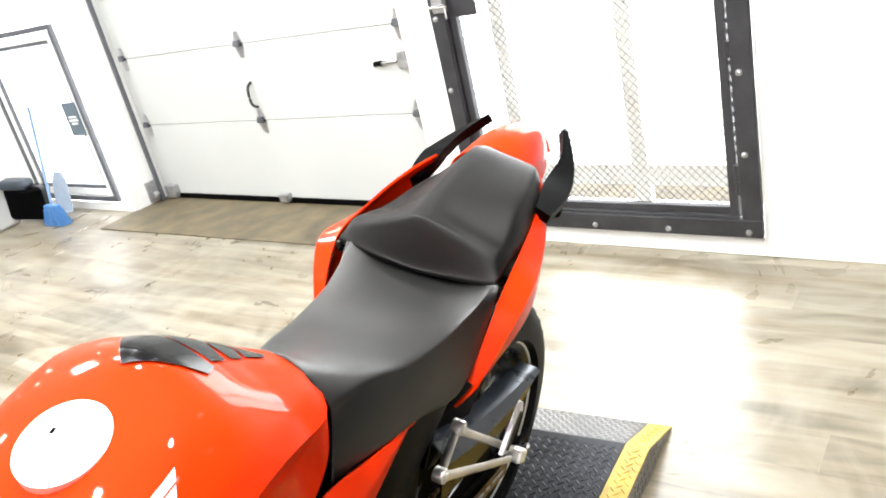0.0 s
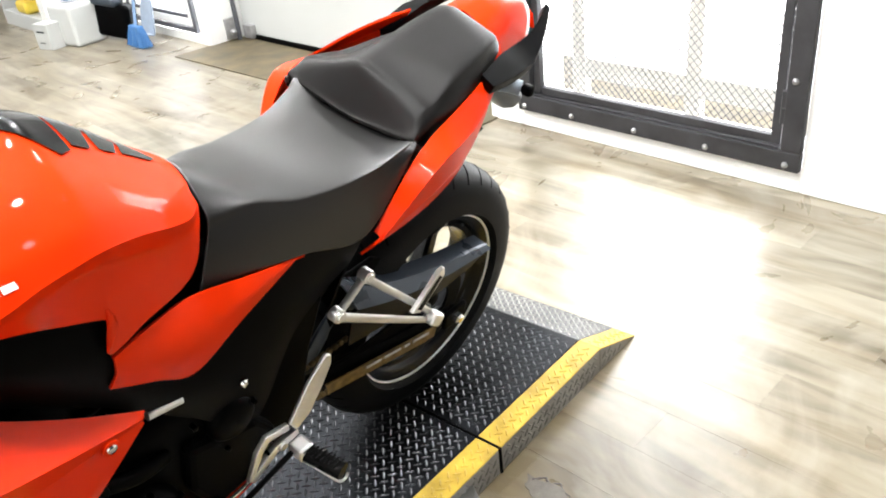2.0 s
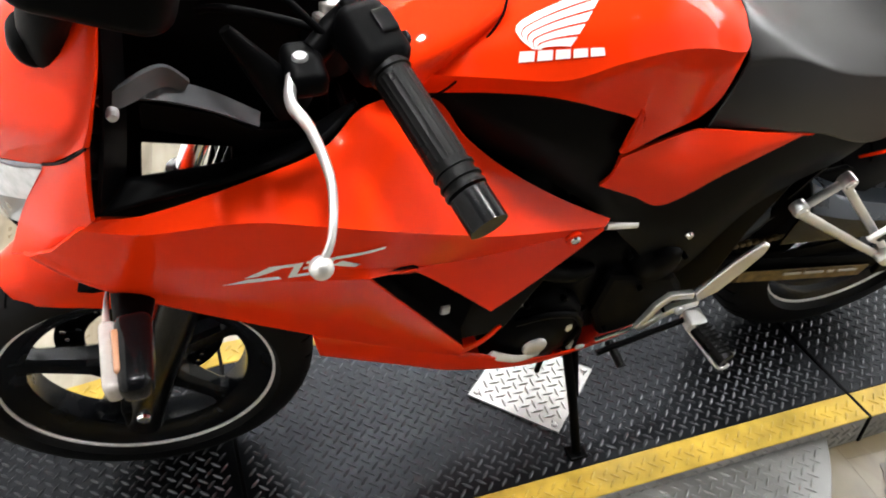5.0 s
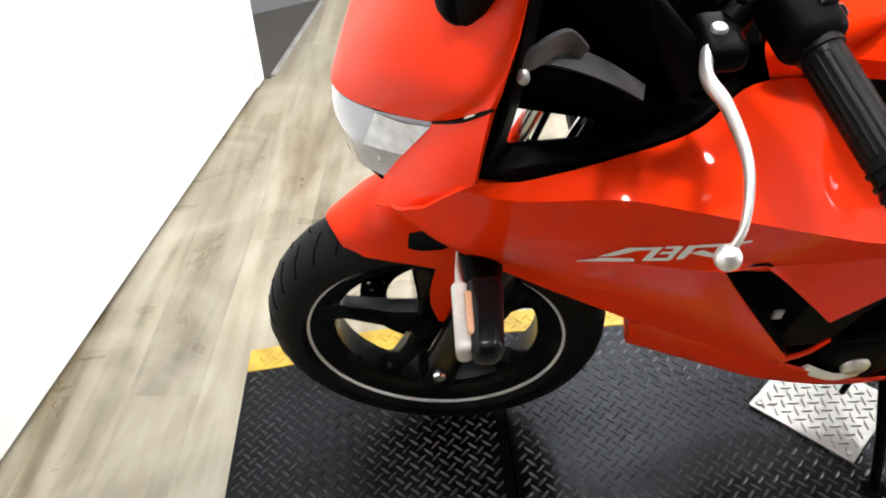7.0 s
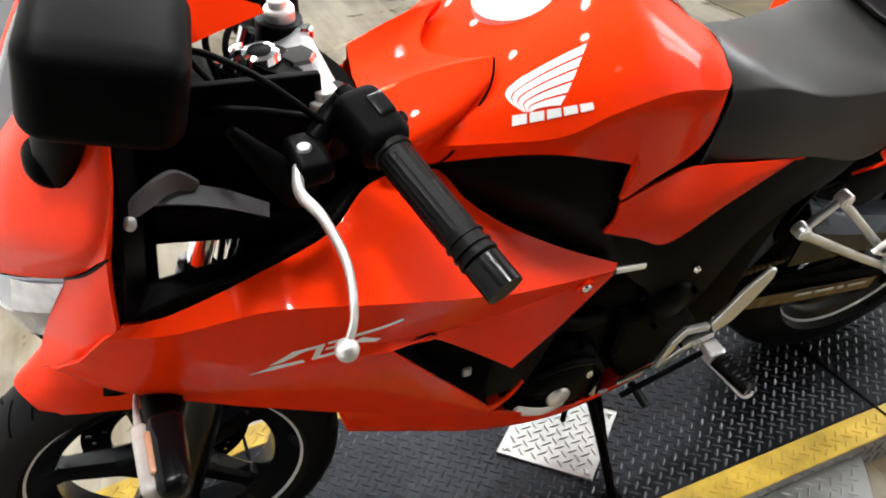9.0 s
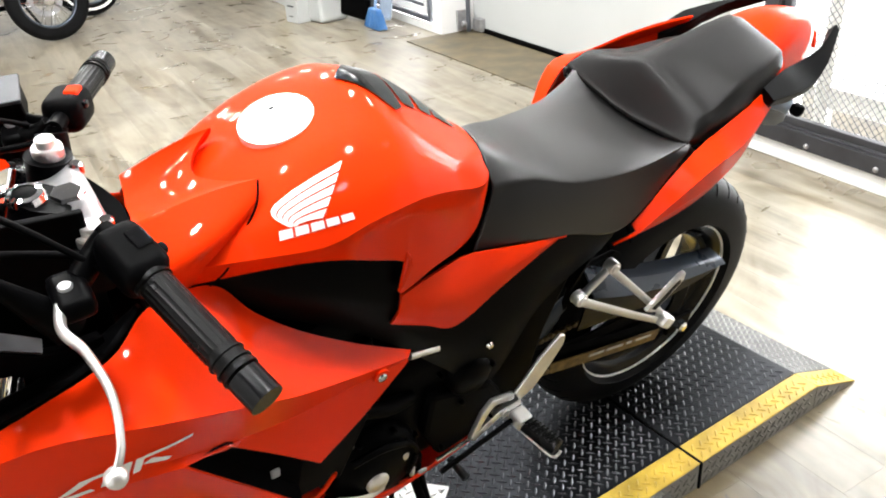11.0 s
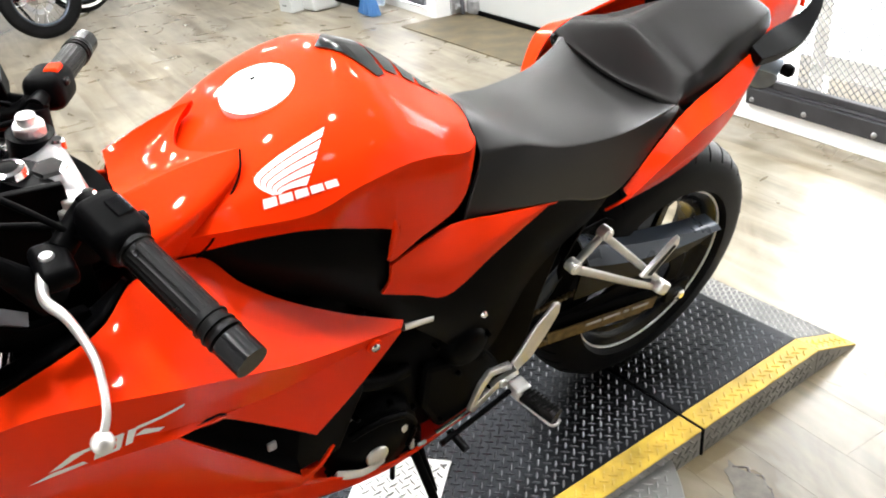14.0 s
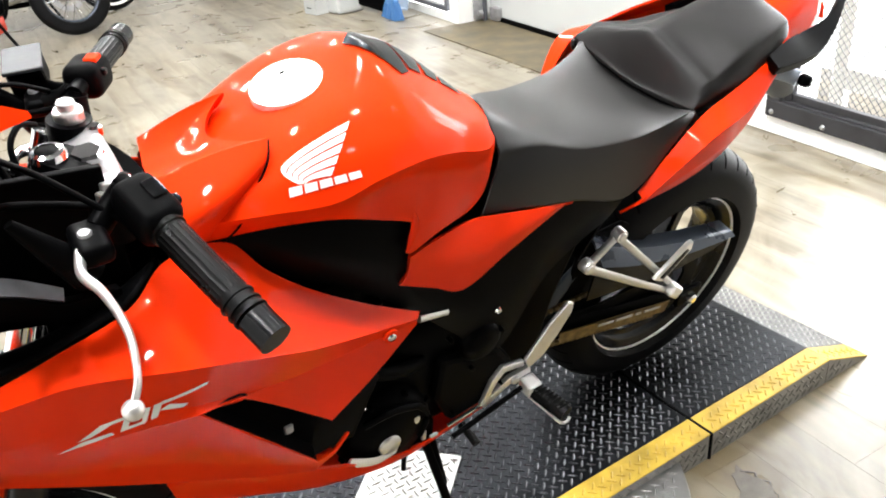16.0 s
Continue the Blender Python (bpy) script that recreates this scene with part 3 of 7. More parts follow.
def wheel(name, cx, cz, radius, width, hub_w, spoke_at, label, rim_r=0.209):
    """Tyre, rim with a thin silver line, five spokes and hub, turned about y."""
    w = part(name, lathe([(rim_r - 0.004, -width * 0.36), (rim_r + 0.004, -width * 0.37), (rim_r + 0.0085, -width * 0.375), (rim_r + 0.0085, -width * 0.35), (rim_r - 0.012, -width * 0.32), (rim_r - 0.028, -width * 0.22),
                          (rim_r - 0.030, width * 0.22), (rim_r - 0.012, width * 0.32), (rim_r + 0.0085, width * 0.35), (rim_r + 0.0085, width * 0.375), (rim_r + 0.004, width * 0.37), (rim_r - 0.004, width * 0.36),
                          (rim_r - 0.02, width * 0.25), (rim_r - 0.038, width * 0.2), (rim_r - 0.038, -width * 0.2), (rim_r - 0.02, -width * 0.25)], 96, "y", closed=True), WHEEL_GLOSS, bike, label, smooth=True, m=pose(cx, 0, cz))
    h = radius - rim_r
    prof = [(rim_r + 0.002, -width * 0.36)]
    for k in range(15):
        a = math.pi * (k / 14)
        prof.append((rim_r + 0.012 + (h - 0.012) * math.sin(a) ** 0.62, -width * 0.5 * math.cos(a)))
    prof.append((rim_r + 0.002, width * 0.36))
    tyre = lathe(prof, 120, "y")
    part("tyre", tyre, RUBBER, w, "black grooved rubber tyre", smooth=True)
    # moulded grooves as thin dark bars let into the tread
    groove = bmesh.new()
    for k in range(36):
        a = 2 * math.pi * k / 36
        for s in (-1, 1):
            pts = []
            for q in range(5):
                f = q / 4
                th = math.pi * (0.5 - s * (0.03 + 0.27 * f))
                r = rim_r + 0.012 + (h - 0.012) * math.sin(th) ** 0.62 - 0.0009
                aa = a + 0.10 * f + (0.087 if s > 0 else 0)
                pts.append((r * math.cos(aa), -width * 0.5 * math.cos(th), r * math.sin(aa)))
            tube(pts, 0.0021, 6, 5, groove)
    tagged(part("tread_groove", groove, VOID, w, "dark moulded tread grooves"), kind="stuff")
    part("rim_line", lathe([(rim_r + 0.0005, -width * 0.374 - 0.002), (rim_r + 0.0085, -width * 0.379 - 0.003), (rim_r + 0.0085, -width * 0.36), (rim_r + 0.0005, -width * 0.36)], 96, "y", closed=True), STRIPE, w, "thin silver rim tape", smooth=True)
    for k in range(5):
        a = spoke_at + 2 * math.pi * k / 5
        ca, sa = math.cos(a), math.sin(a)
        bm = bmesh.new()
        secs = []
        for r, hw, ht in ((0.03, 0.030, hub_w * 0.42), (0.08, 0.018, 0.021), (0.15, 0.0155, 0.017), (rim_r - 0.024, 0.026, width * 0.2)):
            ring = []
            for u, v in ((-1, -0.6), (-0.6, -1), (0.6, -1), (1, -0.6), (1, 0.6), (0.6, 1), (-0.6, 1), (-1, 0.6)):
                t2 = u * hw
                ring.append(bm.verts.new((r * ca - t2 * sa, v * ht, r * sa + t2 * ca)))
            secs.append(ring)
        for p, q in zip(secs, secs[1:]):
            for i in range(8):
                bm.faces.new((p[i], p[(i + 1) % 8], q[(i + 1) % 8], q[i]))
        bmesh.ops.recalc_face_normals(bm, faces=bm.faces)
        part("spoke", bm, WHEEL_GLOSS, w)
    part("hub", lathe([(0, -hub_w), (0.022, -hub_w), (0.03, -hub_w * 0.9), (0.042, -hub_w * 0.45), (0.045, 0), (0.042, hub_w * 0.45), (0.03, hub_w * 0.9), (0.022, hub_w), (0, hub_w)], 40, "y"), BLACK_METAL, w, smooth=True)
    return w


def disc_brake(w, r0, r1, y):
    """A ring of small cells, some left out as drilled holes, with a thickness."""
    bm = bmesh.new()
    n, rings = 120, (0.0, 0.16, 0.32, 0.5, 0.64, 0.82, 1.0)
    vs = [[bm.verts.new(((r0 + (r1 - r0) * f) * math.cos(2 * math.pi * k / n), y - 0.002, (r0 + (r1 - r0) * f) * math.sin(2 * math.pi * k / n))) for f in rings] for k in range(n)]
    for k in range(n):
        for q in range(len(rings) - 1):
            if (q == 1 and k % 10 == 1) or (q == 3 and k % 10 == 6) or (q == 4 and k % 10 == 3):
                continue
            bm.faces.new((vs[k][q], vs[(k + 1) % n][q], vs[(k + 1) % n][q + 1], vs[k][q + 1]))
    low = bmesh.ops.extrude_face_region(bm, geom=bm.faces[:], use_keep_orig=True)["geom"]
    bmesh.ops.translate(bm, vec=(0, 0.004, 0), verts=[v for v in low if isinstance(v, bmesh.types.BMVert)])
    bmesh.ops.recalc_face_normals(bm, faces=bm.faces)
    part("brake_disc", bm, BLACK_GLOSS, w, "black drilled brake disc")


front_wheel = wheel("front_wheel", -0.69, 0.310, 0.274, 0.108, 0.055, radians(168), "black five-spoke front wheel with silver rim line", 0.203)
disc_brake(front_wheel, 0.086, 0.131, 0.043)
rear_wheel = wheel("rear_wheel", 0.69, 0.322, 0.312, 0.142, 0.06, radians(-1), "black five-spoke rear wheel with silver rim line")
part("sprocket", lathe([(0.05, -0.062), (0.093, -0.062), (0.098, -0.065), (0.093, -0.068), (0.05, -0.068)], 48, "y", closed=True), BLACK_METAL, rear_wheel)

# front fork, fender
for s in (-1, 1):
    ax, az = -0.690, 0.310
    low = tube([(ax, s * 0.094, az - 0.03), (ax + 0.025, s * 0.094, az + 0.05), (ax + 0.118, s * 0.094, az + 0.31)], 0.029, 13, 20)
    fl = part("fork_lower", low, BLACK_GLOSS, bike, "gloss black fork slider", smooth=True)
    part("axle_clamp", box(0.05, 0.038, 0.072, (ax, s * 0.094, az - 0.005), bevel=0.012, seg=3), BLACK_METAL, fl, smooth=True)
    part("axle_bolt", lathe([(0, -0.011), (0.009, -0.011), (0.0105, -0.007), (0.0105, 0.004)], 12, "y", (ax + 0.010, s * 0.094 - 0.024, az + 0.024)), CHROME, fl, "bright axle bolt")
    part("fork_tube", tube([(ax + 0.118, s * 0.094, az + 0.31), (ax + 0.258, s * 0.094, az + 0.665)], 0.0185, None, 18), CHROME, bike, "polished fork tube", smooth=True)
F = [[(-0.60, -0.060, 0.476), (-0.645, -0.065, 0.512), (-0.70, -0.067, 0.534), (-0.75, -0.062, 0.540), (-0.803, -0.042, 0.530)],
     [(-0.565, -0.055, 0.535), (-0.63, -0.062, 0.580), (-0.70, -0.062, 0.600), (-0.765, -0.055, 0.592), (-0.818, -0.034, 0.560)],
     [(-0.545, 0, 0.56), (-0.62, 0, 0.610), (-0.70, 0, 0.625), (-0.77, 0, 0.614), (-0.835, 0, 0.566)]]
fender = part("front_fender", skin(F, 26, 6, 0.004, both=True), RED, bike, "glossy red front fender", smooth=True)
for s in (-1, 1):
    bm = skin([[(-0.60, s * 0.066, 0.56), (-0.63, s * 0.070, 0.47), (-0.655, s * 0.074, 0.40)], [(-0.665, s * 0.066, 0.575), (-0.69, s * 0.07, 0.47), (-0.68, s * 0.074, 0.41)]], 12, 5, 0.005)
    part("fender_stay", bm, RED, fender, "red fender leg beside the fork")
    # A near-black inset paints the slot's dark hole; nothing is cut.
    part("fender_slot", slab([(-0.712, 0.602), (-0.688, 0.607), (-0.648, 0.607), (-0.668, 0.598), (-0.694, 0.596)], s * 0.092, s * 0.064, 0.002), VOID, fender, "near-black inset painting in the dark fender slot")
part("brake_caliper", box(0.075, 0.045, 0.11, (-0.60, 0.075, 0.36), bevel=0.014, seg=3), BLACK_METAL, bike, "black front brake caliper")
part("brake_hose", tube([(-0.60, 0.085, 0.42), (-0.56, 0.10, 0.55), (-0.50, 0.09, 0.75), (-0.42, 0.1, 0.95)], 0.005, 20, 8), BLACK_PLASTIC, bike)

# side fairings, left and right
fair_top = [(-0.635, -0.215, 0.897), (-0.59, -0.205, 0.885), (-0.50, -0.185, 0.887), (-0.42, -0.150, 0.880), (-0.365, -0.118, 0.902), (-0.288, -0.106, 0.889), (-0.245, -0.118, 0.832), (-0.190, -0.131, 0.780), (-0.11, -0.141, 0.720), (-0.026, -0.147, 0.666)]
fair_belt = [(-0.655, -0.211, 0.884), (-0.60, -0.222, 0.876), (-0.509, -0.227, 0.874), (-0.436, -0.231, 0.854), (-0.381, -0.231, 0.833), (-0.319, -0.224, 0.803), (-0.272, -0.214, 0.776), (-0.221, -0.202, 0.746), (-0.136, -0.180, 0.705), (-0.034, -0.154, 0.660)]
fair_fold = [(-0.690, -0.190, 0.838), (-0.625, -0.214, 0.822), (-0.52, -0.224, 0.802), (-0.437, -0.229, 0.783), (-0.383, -0.228, 0.767), (-0.322, -0.210, 0.729), (-0.265, -0.197, 0.706), (-0.206, -0.187, 0.693), (-0.128, -0.169, 0.673), (-0.034, -0.151, 0.653)]
fair_vent = [(-0.705, -0.178, 0.825), (-0.645, -0.206, 0.798), (-0.535, -0.220, 0.778), (-0.445, -0.232, 0.769), (-0.390, -0.237, 0.761), (-0.333, -0.219, 0.738), (-0.274, -0.207, 0.664), (-0.205, -0.196, 0.576), (-0.121, -0.171, 0.598), (-0.032, -0.151, 0.648)]
fair_sill = [*fair_vent[:5], (-0.347, -0.220, 0.681), (-0.295, -0.207, 0.593), (-0.234, -0.196, 0.493), (-0.203, -0.188, 0.490), (-0.177, -0.180, 0.506)]
fair_foot = [(-0.722, -0.163, 0.812), (-0.67, -0.188, 0.775), (-0.58, -0.198, 0.712), (-0.485, -0.192, 0.632), (-0.42, -0.190, 0.583), (-0.355, -0.188, 0.536), (-0.29, -0.186, 0.490), (-0.237, -0.184, 0.456), (-0.196, -0.181, 0.474), (-0.170, -0.177, 0.500)]
vent_mouth = [fair_vent[4:8], [(x - 0.004, y + 0.034, z + 0.010) for x, y, z in fair_vent[4:8]], [(x + 0.008, y + 0.034, z - 0.006) for x, y, z in fair_sill[4:8]], fair_sill[4:8]]
vent_mouth = [[(x, y + 0.003, z) for x, y, z in r] for r in vent_mouth]
fairing_tree, fairings = [], []
for s in (False, True):
    bm = skin([fair_top, fair_belt, fair_fold, fair_vent], 73, 8, 0.004, mirror=s, straight=True, bends=[(), (), (5,), (4, 5, 7)])
    skin([fair_sill, [tuple((Vector(a) + Vector(b)) / 2 + Vector((0, -0.003, 0))) for a, b in zip(fair_sill, fair_foot)], fair_foot], 73, 5, 0.004, mirror=s, bm=bm, bends=[(4, 7), (4, 7), (7,)])
    fairing_tree.append(BVHTree.FromBMesh(bm))
    f = part("side_fairing", bm, RED, bike, "glossy red side fairing with a swept crease", smooth=True, fold=7)
    fairings.append(f)
    k = 1 if s else -1
    # Vent walls are near-black, so the shade inside is partly colour.
    part("vent", skin(vent_mouth, 25, 5, 0.002, mirror=s, straight=True, bends=[(1,), (1,), (), ()]), VOID, f, "open side vent, near-black to paint in its depth")
    part("vent_clip", box(0.014, 0.005, 0.018, (-0.268, k * 0.184, 0.585), bevel=0.002, seg=1), GALV, f, "bright clip in the vent")
    part("vent_clip", box(0.007, 0.005, 0.007, (-0.262, k * 0.182, 0.640), bevel=0.002, seg=1), GALV, f, "bright clip in the vent")
    part("fairing_bolt", lathe([(0, -0.006), (0.006, -0.005), (0.0085, -0.001), (0.0085, 0.004)], 14, "y", (-0.090, k * 0.170, 0.667)), CHROME, f, "bright fairing bolt", smooth=True)
    part("bolt_washer", lathe([(0.008, -0.003), (0.0125, -0.002), (0.0125, 0.003), (0.008, 0.003)], 20, "y", (-0.090, k * 0.170, 0.667), closed=True), RED, f, smooth=True)

# front turn signal on its stalk under the fairing
stalk = skin([[(-0.655, -0.140, 0.745), (-0.655, -0.185, 0.752), (-0.653, -0.232, 0.757)], [(-0.642, -0.140, 0.765), (-0.643, -0.185, 0.768), (-0.644, -0.232, 0.770)], [(-0.618, -0.140, 0.765), (-0.622, -0.185, 0.767), (-0.626, -0.232, 0.769)], [(-0.602, -0.140, 0.742), (-0.608, -0.185, 0.748), (-0.617, -0.232, 0.754)], [(-0.625, -0.140, 0.722), (-0.628, -0.185, 0.732), (-0.632, -0.232, 0.740)], [(-0.655, -0.140, 0.745), (-0.655, -0.185, 0.752), (-0.653, -0.232, 0.757)]], 13, 4, 0.003)
signal = part("turn_signal", box(0.038, 0.094, 0.034, (-0.6335, -0.270, 0.757), bevel=0.013, seg=4), BLACK_GLOSS, bike, "gloss black front turn signal on a rubber stalk", smooth=True)
for v in signal.data.vertices:
    out = max(0.0, (-v.co.y - 0.245) / 0.08)
    v.co.x -= 0.010 * out * out * (v.co.x + 0.655) / 0.04
part("signal_stalk", stalk, BLACK_PLASTIC, signal, "black rubber signal stalk", smooth=True)
part("signal_lens", box(0.018, 0.082, 0.030, (-0.6585, -0.267, 0.752), bevel=0.007, seg=3), SIGNAL_LENS, signal, "clear signal lens with an amber tint", smooth=True)
part("signal_bulb", box(0.008, 0.050, 0.030, (-0.6505, -0.268, 0.757), bevel=0.003, seg=2), BULB_AMBER, signal, "amber glow of the bulb in the lens", smooth=True)
# Pale strip on the stalk's front edge, widening towards the lens.
part("stalk_strip", tube([(-0.656, -0.172, 0.751), (-0.658, -0.200, 0.759), (-0.659, -0.230, 0.763)], 0.0014, 9, 10, taper=0.0045), SIGNAL_LENS, signal, "pale tapered strip along the front of the signal stalk", smooth=True)

# nose cowl, headlight, screen
N = [[(-0.592, -0.175, 1.088), (-0.604, -0.200, 1.045), (-0.616, -0.212, 1.012), (-0.627, -0.216, 0.986)],
     [(-0.606, -0.168, 1.088), (-0.628, -0.190, 1.035), (-0.650, -0.196, 0.985), (-0.672, -0.160, 0.923)],
     [(-0.636, -0.105, 1.088), (-0.678, -0.118, 1.022), (-0.711, -0.122, 0.960), (-0.730, -0.098, 0.887)],
     [(-0.675, -0.050, 1.031), (-0.713, -0.058, 0.982), (-0.743, -0.060, 0.930), (-0.768, -0.045, 0.863)],
     [(-0.722, 0, 0.968), (-0.742, 0, 0.936), (-0.763, 0, 0.898), (-0.782, 0, 0.852)]]
nose = part("nose_cowl", skin(N, 26, 7, 0.005, both=True), RED, bike, "glossy red nose cowl", smooth=True)
for s in (-1, 1):
    C = [[(-0.627, s * 0.216, 0.983), (-0.650, s * 0.190, 0.951), (-0.674, s * 0.158, 0.919)], [(-0.635, s * 0.218, 0.940), (-0.666, s * 0.188, 0.905), (-0.704, s * 0.132, 0.858)],
         [(-0.641, s * 0.217, 0.899), (-0.684, s * 0.178, 0.848), (-0.730, s * 0.104, 0.796)], [(-0.660, s * 0.204, 0.868), (-0.697, s * 0.168, 0.818), (-0.742, s * 0.130, 0.779)]]
    part("cheek_panel", skin(C, 18, 6, 0.005, creases=(2,)), RED, nose, "glossy red cheek panel under the headlight", smooth=True)
    part("cheek_gap", tube([(-0.6255, s * 0.2165, 0.9845), (-0.650, s * 0.1925, 0.952), (-0.674, s * 0.159, 0.921)], 0.0014, 13, 6), BLACK_PLASTIC, nose, "dark gap under the nose cowl", smooth=True)
HL = [[(-0.674, -0.157, 0.919), (-0.731, -0.098, 0.885), (-0.768, -0.045, 0.862), (-0.781, 0, 0.850)], [(-0.703, -0.131, 0.857), (-0.748, -0.088, 0.836), (-0.775, -0.042, 0.818), (-0.785, 0, 0.810)], [(-0.730, -0.103, 0.795), (-0.754, -0.070, 0.778), (-0.770, -0.035, 0.767), (-0.776, 0, 0.764)]]
HLr = [[r[k] for r in HL] for k in range(4)]
head = part("headlight", skin(HLr, 14, 6, 0.004, both=True), LENS, bike, "clear glossy headlight lens", smooth=True)
for s in (-1, 1):
    part("lens_reflector", skin([[(-0.677, s * 0.158, 0.914), (-0.706, s * 0.130, 0.897), (-0.731, s * 0.1005, 0.884)], [(-0.692, s * 0.1455, 0.884), (-0.716, s * 0.1205, 0.872), (-0.739, s * 0.0965, 0.860)], [(-0.706, s * 0.1315, 0.854), (-0.729, s * 0.1110, 0.843), (-0.748, s * 0.0915, 0.834)]], 14, 5, 0.002), LENS_BRIGHT, head, "bright reflector behind the lens corner", smooth=True)
    part("headlight_reflector", box(0.03, 0.07, 0.07, (-0.722, s * 0.07, 0.840), bevel=0.012, seg=2), CHROME, head)
part("chin", skin([[(-0.730, -0.103, 0.794), (-0.70, -0.10, 0.755), (-0.62, -0.095, 0.72)], [(-0.775, 0, 0.763), (-0.745, 0, 0.732), (-0.65, 0, 0.70)]], 14, 6, 0.004, both=True), BLACK_PLASTIC, bike, "black plastic chin under the headlight", smooth=True)
S = [[(-0.600, -0.166, 1.090), (-0.56, -0.135, 1.135), (-0.515, -0.115, 1.172)], [(-0.634, -0.104, 1.090), (-0.580, -0.088, 1.146), (-0.515, -0.075, 1.20)], [(-0.673, -0.050, 1.033), (-0.618, -0.044, 1.120), (-0.512, -0.038, 1.209)], [(-0.720, 0, 0.970), (-0.645, 0, 1.100), (-0.51, 0, 1.212)]]
part("windscreen", skin(S, 18, 7, 0.003, both=True), SMOKE, bike, "smoked grey windscreen", smooth=True)

for s in (-1, 1):
    ear = part("cowl_ear", skin([[(-0.600, s * 0.152, 1.090), (-0.56, s * 0.132, 1.135), (-0.52, s * 0.122, 1.165), (-0.452, s * 0.128, 1.136)], [(-0.592, s * 0.175, 1.086), (-0.565, s * 0.160, 1.104), (-0.53, s * 0.148, 1.120), (-0.450, s * 0.131, 1.130)]], 20, 5, 0.004), RED, nose, "pointed red rear end of the upper cowl", smooth=True)
    part("ear_bolt", lathe([(0, -0.006), (0.005, -0.005), (0.0075, 0), (0.0075, 0.006)], 14, "y", (-0.518, s * 0.142, 1.146)), GALV, nose)

# inside of the cowl: black frame round the side opening, stays, instrument
inner = part("inner_cowl", skin([[(-0.632, -0.212, 0.900), (-0.50, -0.182, 0.890), (-0.42, -0.146, 0.884), (-0.375, -0.118, 0.905)], [(-0.609, -0.190, 0.913), (-0.519, -0.155, 0.880), (-0.440, -0.122, 0.872), (-0.37, -0.10, 0.890)], [(-0.604, -0.182, 0.895), (-0.515, -0.148, 0.864), (-0.437, -0.116, 0.858), (-0.37, -0.097, 0.875)], [(-0.60, -0.11, 0.80), (-0.50, -0.10, 0.79), (-0.42, -0.095, 0.79), (-0.36, -0.09, 0.80)]], 20, 6, 0.006, creases=(1, 2)), BLACK_PLASTIC, bike, "black inner lip of the fairing", smooth=True)
part("inner_cowl", skin([[(-0.632, 0.212, 0.900), (-0.50, 0.182, 0.890), (-0.42, 0.146, 0.884), (-0.375, 0.118, 0.905)], [(-0.609, 0.190, 0.913), (-0.519, 0.155, 0.880), (-0.440, 0.122, 0.872), (-0.37, 0.10, 0.890)], [(-0.604, 0.182, 0.895), (-0.515, 0.148, 0.864), (-0.437, 0.116, 0.858), (-0.37, 0.097, 0.875)], [(-0.60, 0.11, 0.80), (-0.50, 0.10, 0.79), (-0.42, 0.095, 0.79), (-0.36, 0.09, 0.80)]], 20, 6, 0.006, creases=(1, 2)), BLACK_PLASTIC, bike, smooth=True)
for s in (-1, 1):
    part("cowl_edge", skin([[(-0.590, s * 0.174, 1.086), (-0.603, s * 0.199, 1.02), (-0.616, s * 0.216, 0.965), (-0.632, s * 0.212, 0.902)], [(-0.575, s * 0.15, 1.08), (-0.585, s * 0.165, 1.02), (-0.595, s * 0.17, 0.96), (-0.61, s * 0.17, 0.89)]], 16, 4, 0.004), BLACK_PLASTIC, bike, "black edging of the cowl opening", smooth=True)
    part("cowl_stay", skin([[(-0.611, s * 0.196, 1.016), (-0.590, s * 0.182, 1.014), (-0.569, s * 0.166, 1.014), (-0.552, s * 0.156, 1.008), (-0.536, s * 0.149, 0.984)], [(-0.605, s * 0.196, 1.000), (-0.584, s * 0.181, 0.996), (-0.566, s * 0.163, 0.992), (-0.553, s * 0.152, 0.984), (-0.544, s * 0.146, 0.970)]], 17, 3, 0.005), STAY_GREY, bike, "dull grey pressed steel cowl stay", smooth=True)
    part("stay_arm", skin([[(-0.580, s * 0.162, 0.984), (-0.556, s * 0.160, 0.975), (-0.520, s * 0.156, 0.954), (-0.480, s * 0.150, 0.922)], [(-0.572, s * 0.142, 0.990), (-0.548, s * 0.140, 0.981), (-0.514, s * 0.138, 0.960), (-0.476, s * 0.136, 0.928)]], 13, 2, 0.004), STAY_GREY, bike, "flat grey top of the black cowl bar", smooth=True)
    part("stay_bar", skin([[(-0.580, s * 0.1625, 0.980), (-0.520, s * 0.1565, 0.950), (-0.480, s * 0.1505, 0.918), (-0.42, s * 0.130, 0.895)], [(-0.584, s * 0.160, 0.948), (-0.524, s * 0.155, 0.918), (-0.484, s * 0.149, 0.886), (-0.42, s * 0.128, 0.875)]], 13, 3, 0.012), BLACK_PLASTIC, bike, "thick black cowl bar", smooth=True)
    part("stay_bolt", lathe([(0, -0.006), (0.004, -0.005), (0.0055, -0.002), (0.0055, 0.004)], 12, "y", (-0.600, s * 0.202, 1.004)), GALV, bike)
part("inner_panel", slab([(-0.64, 0.80), (-0.604, 0.81), (-0.593, 0.872), (-0.506, 0.848), (-0.513, 0.78), (-0.40, 0.78), (-0.40, 1.035), (-0.60, 1.06)], -0.095, -0.086, 0.002), BLACK_PLASTIC, bike, "black inner fairing panel")
part("inner_panel", slab([(-0.66, 0.70), (-0.40, 0.70), (-0.40, 0.79), (-0.513, 0.800), (-0.604, 0.830), (-0.66, 0.85)], -0.108, -0.100, 0.002), BLACK_PLASTIC, bike, "black inner fairing panel")
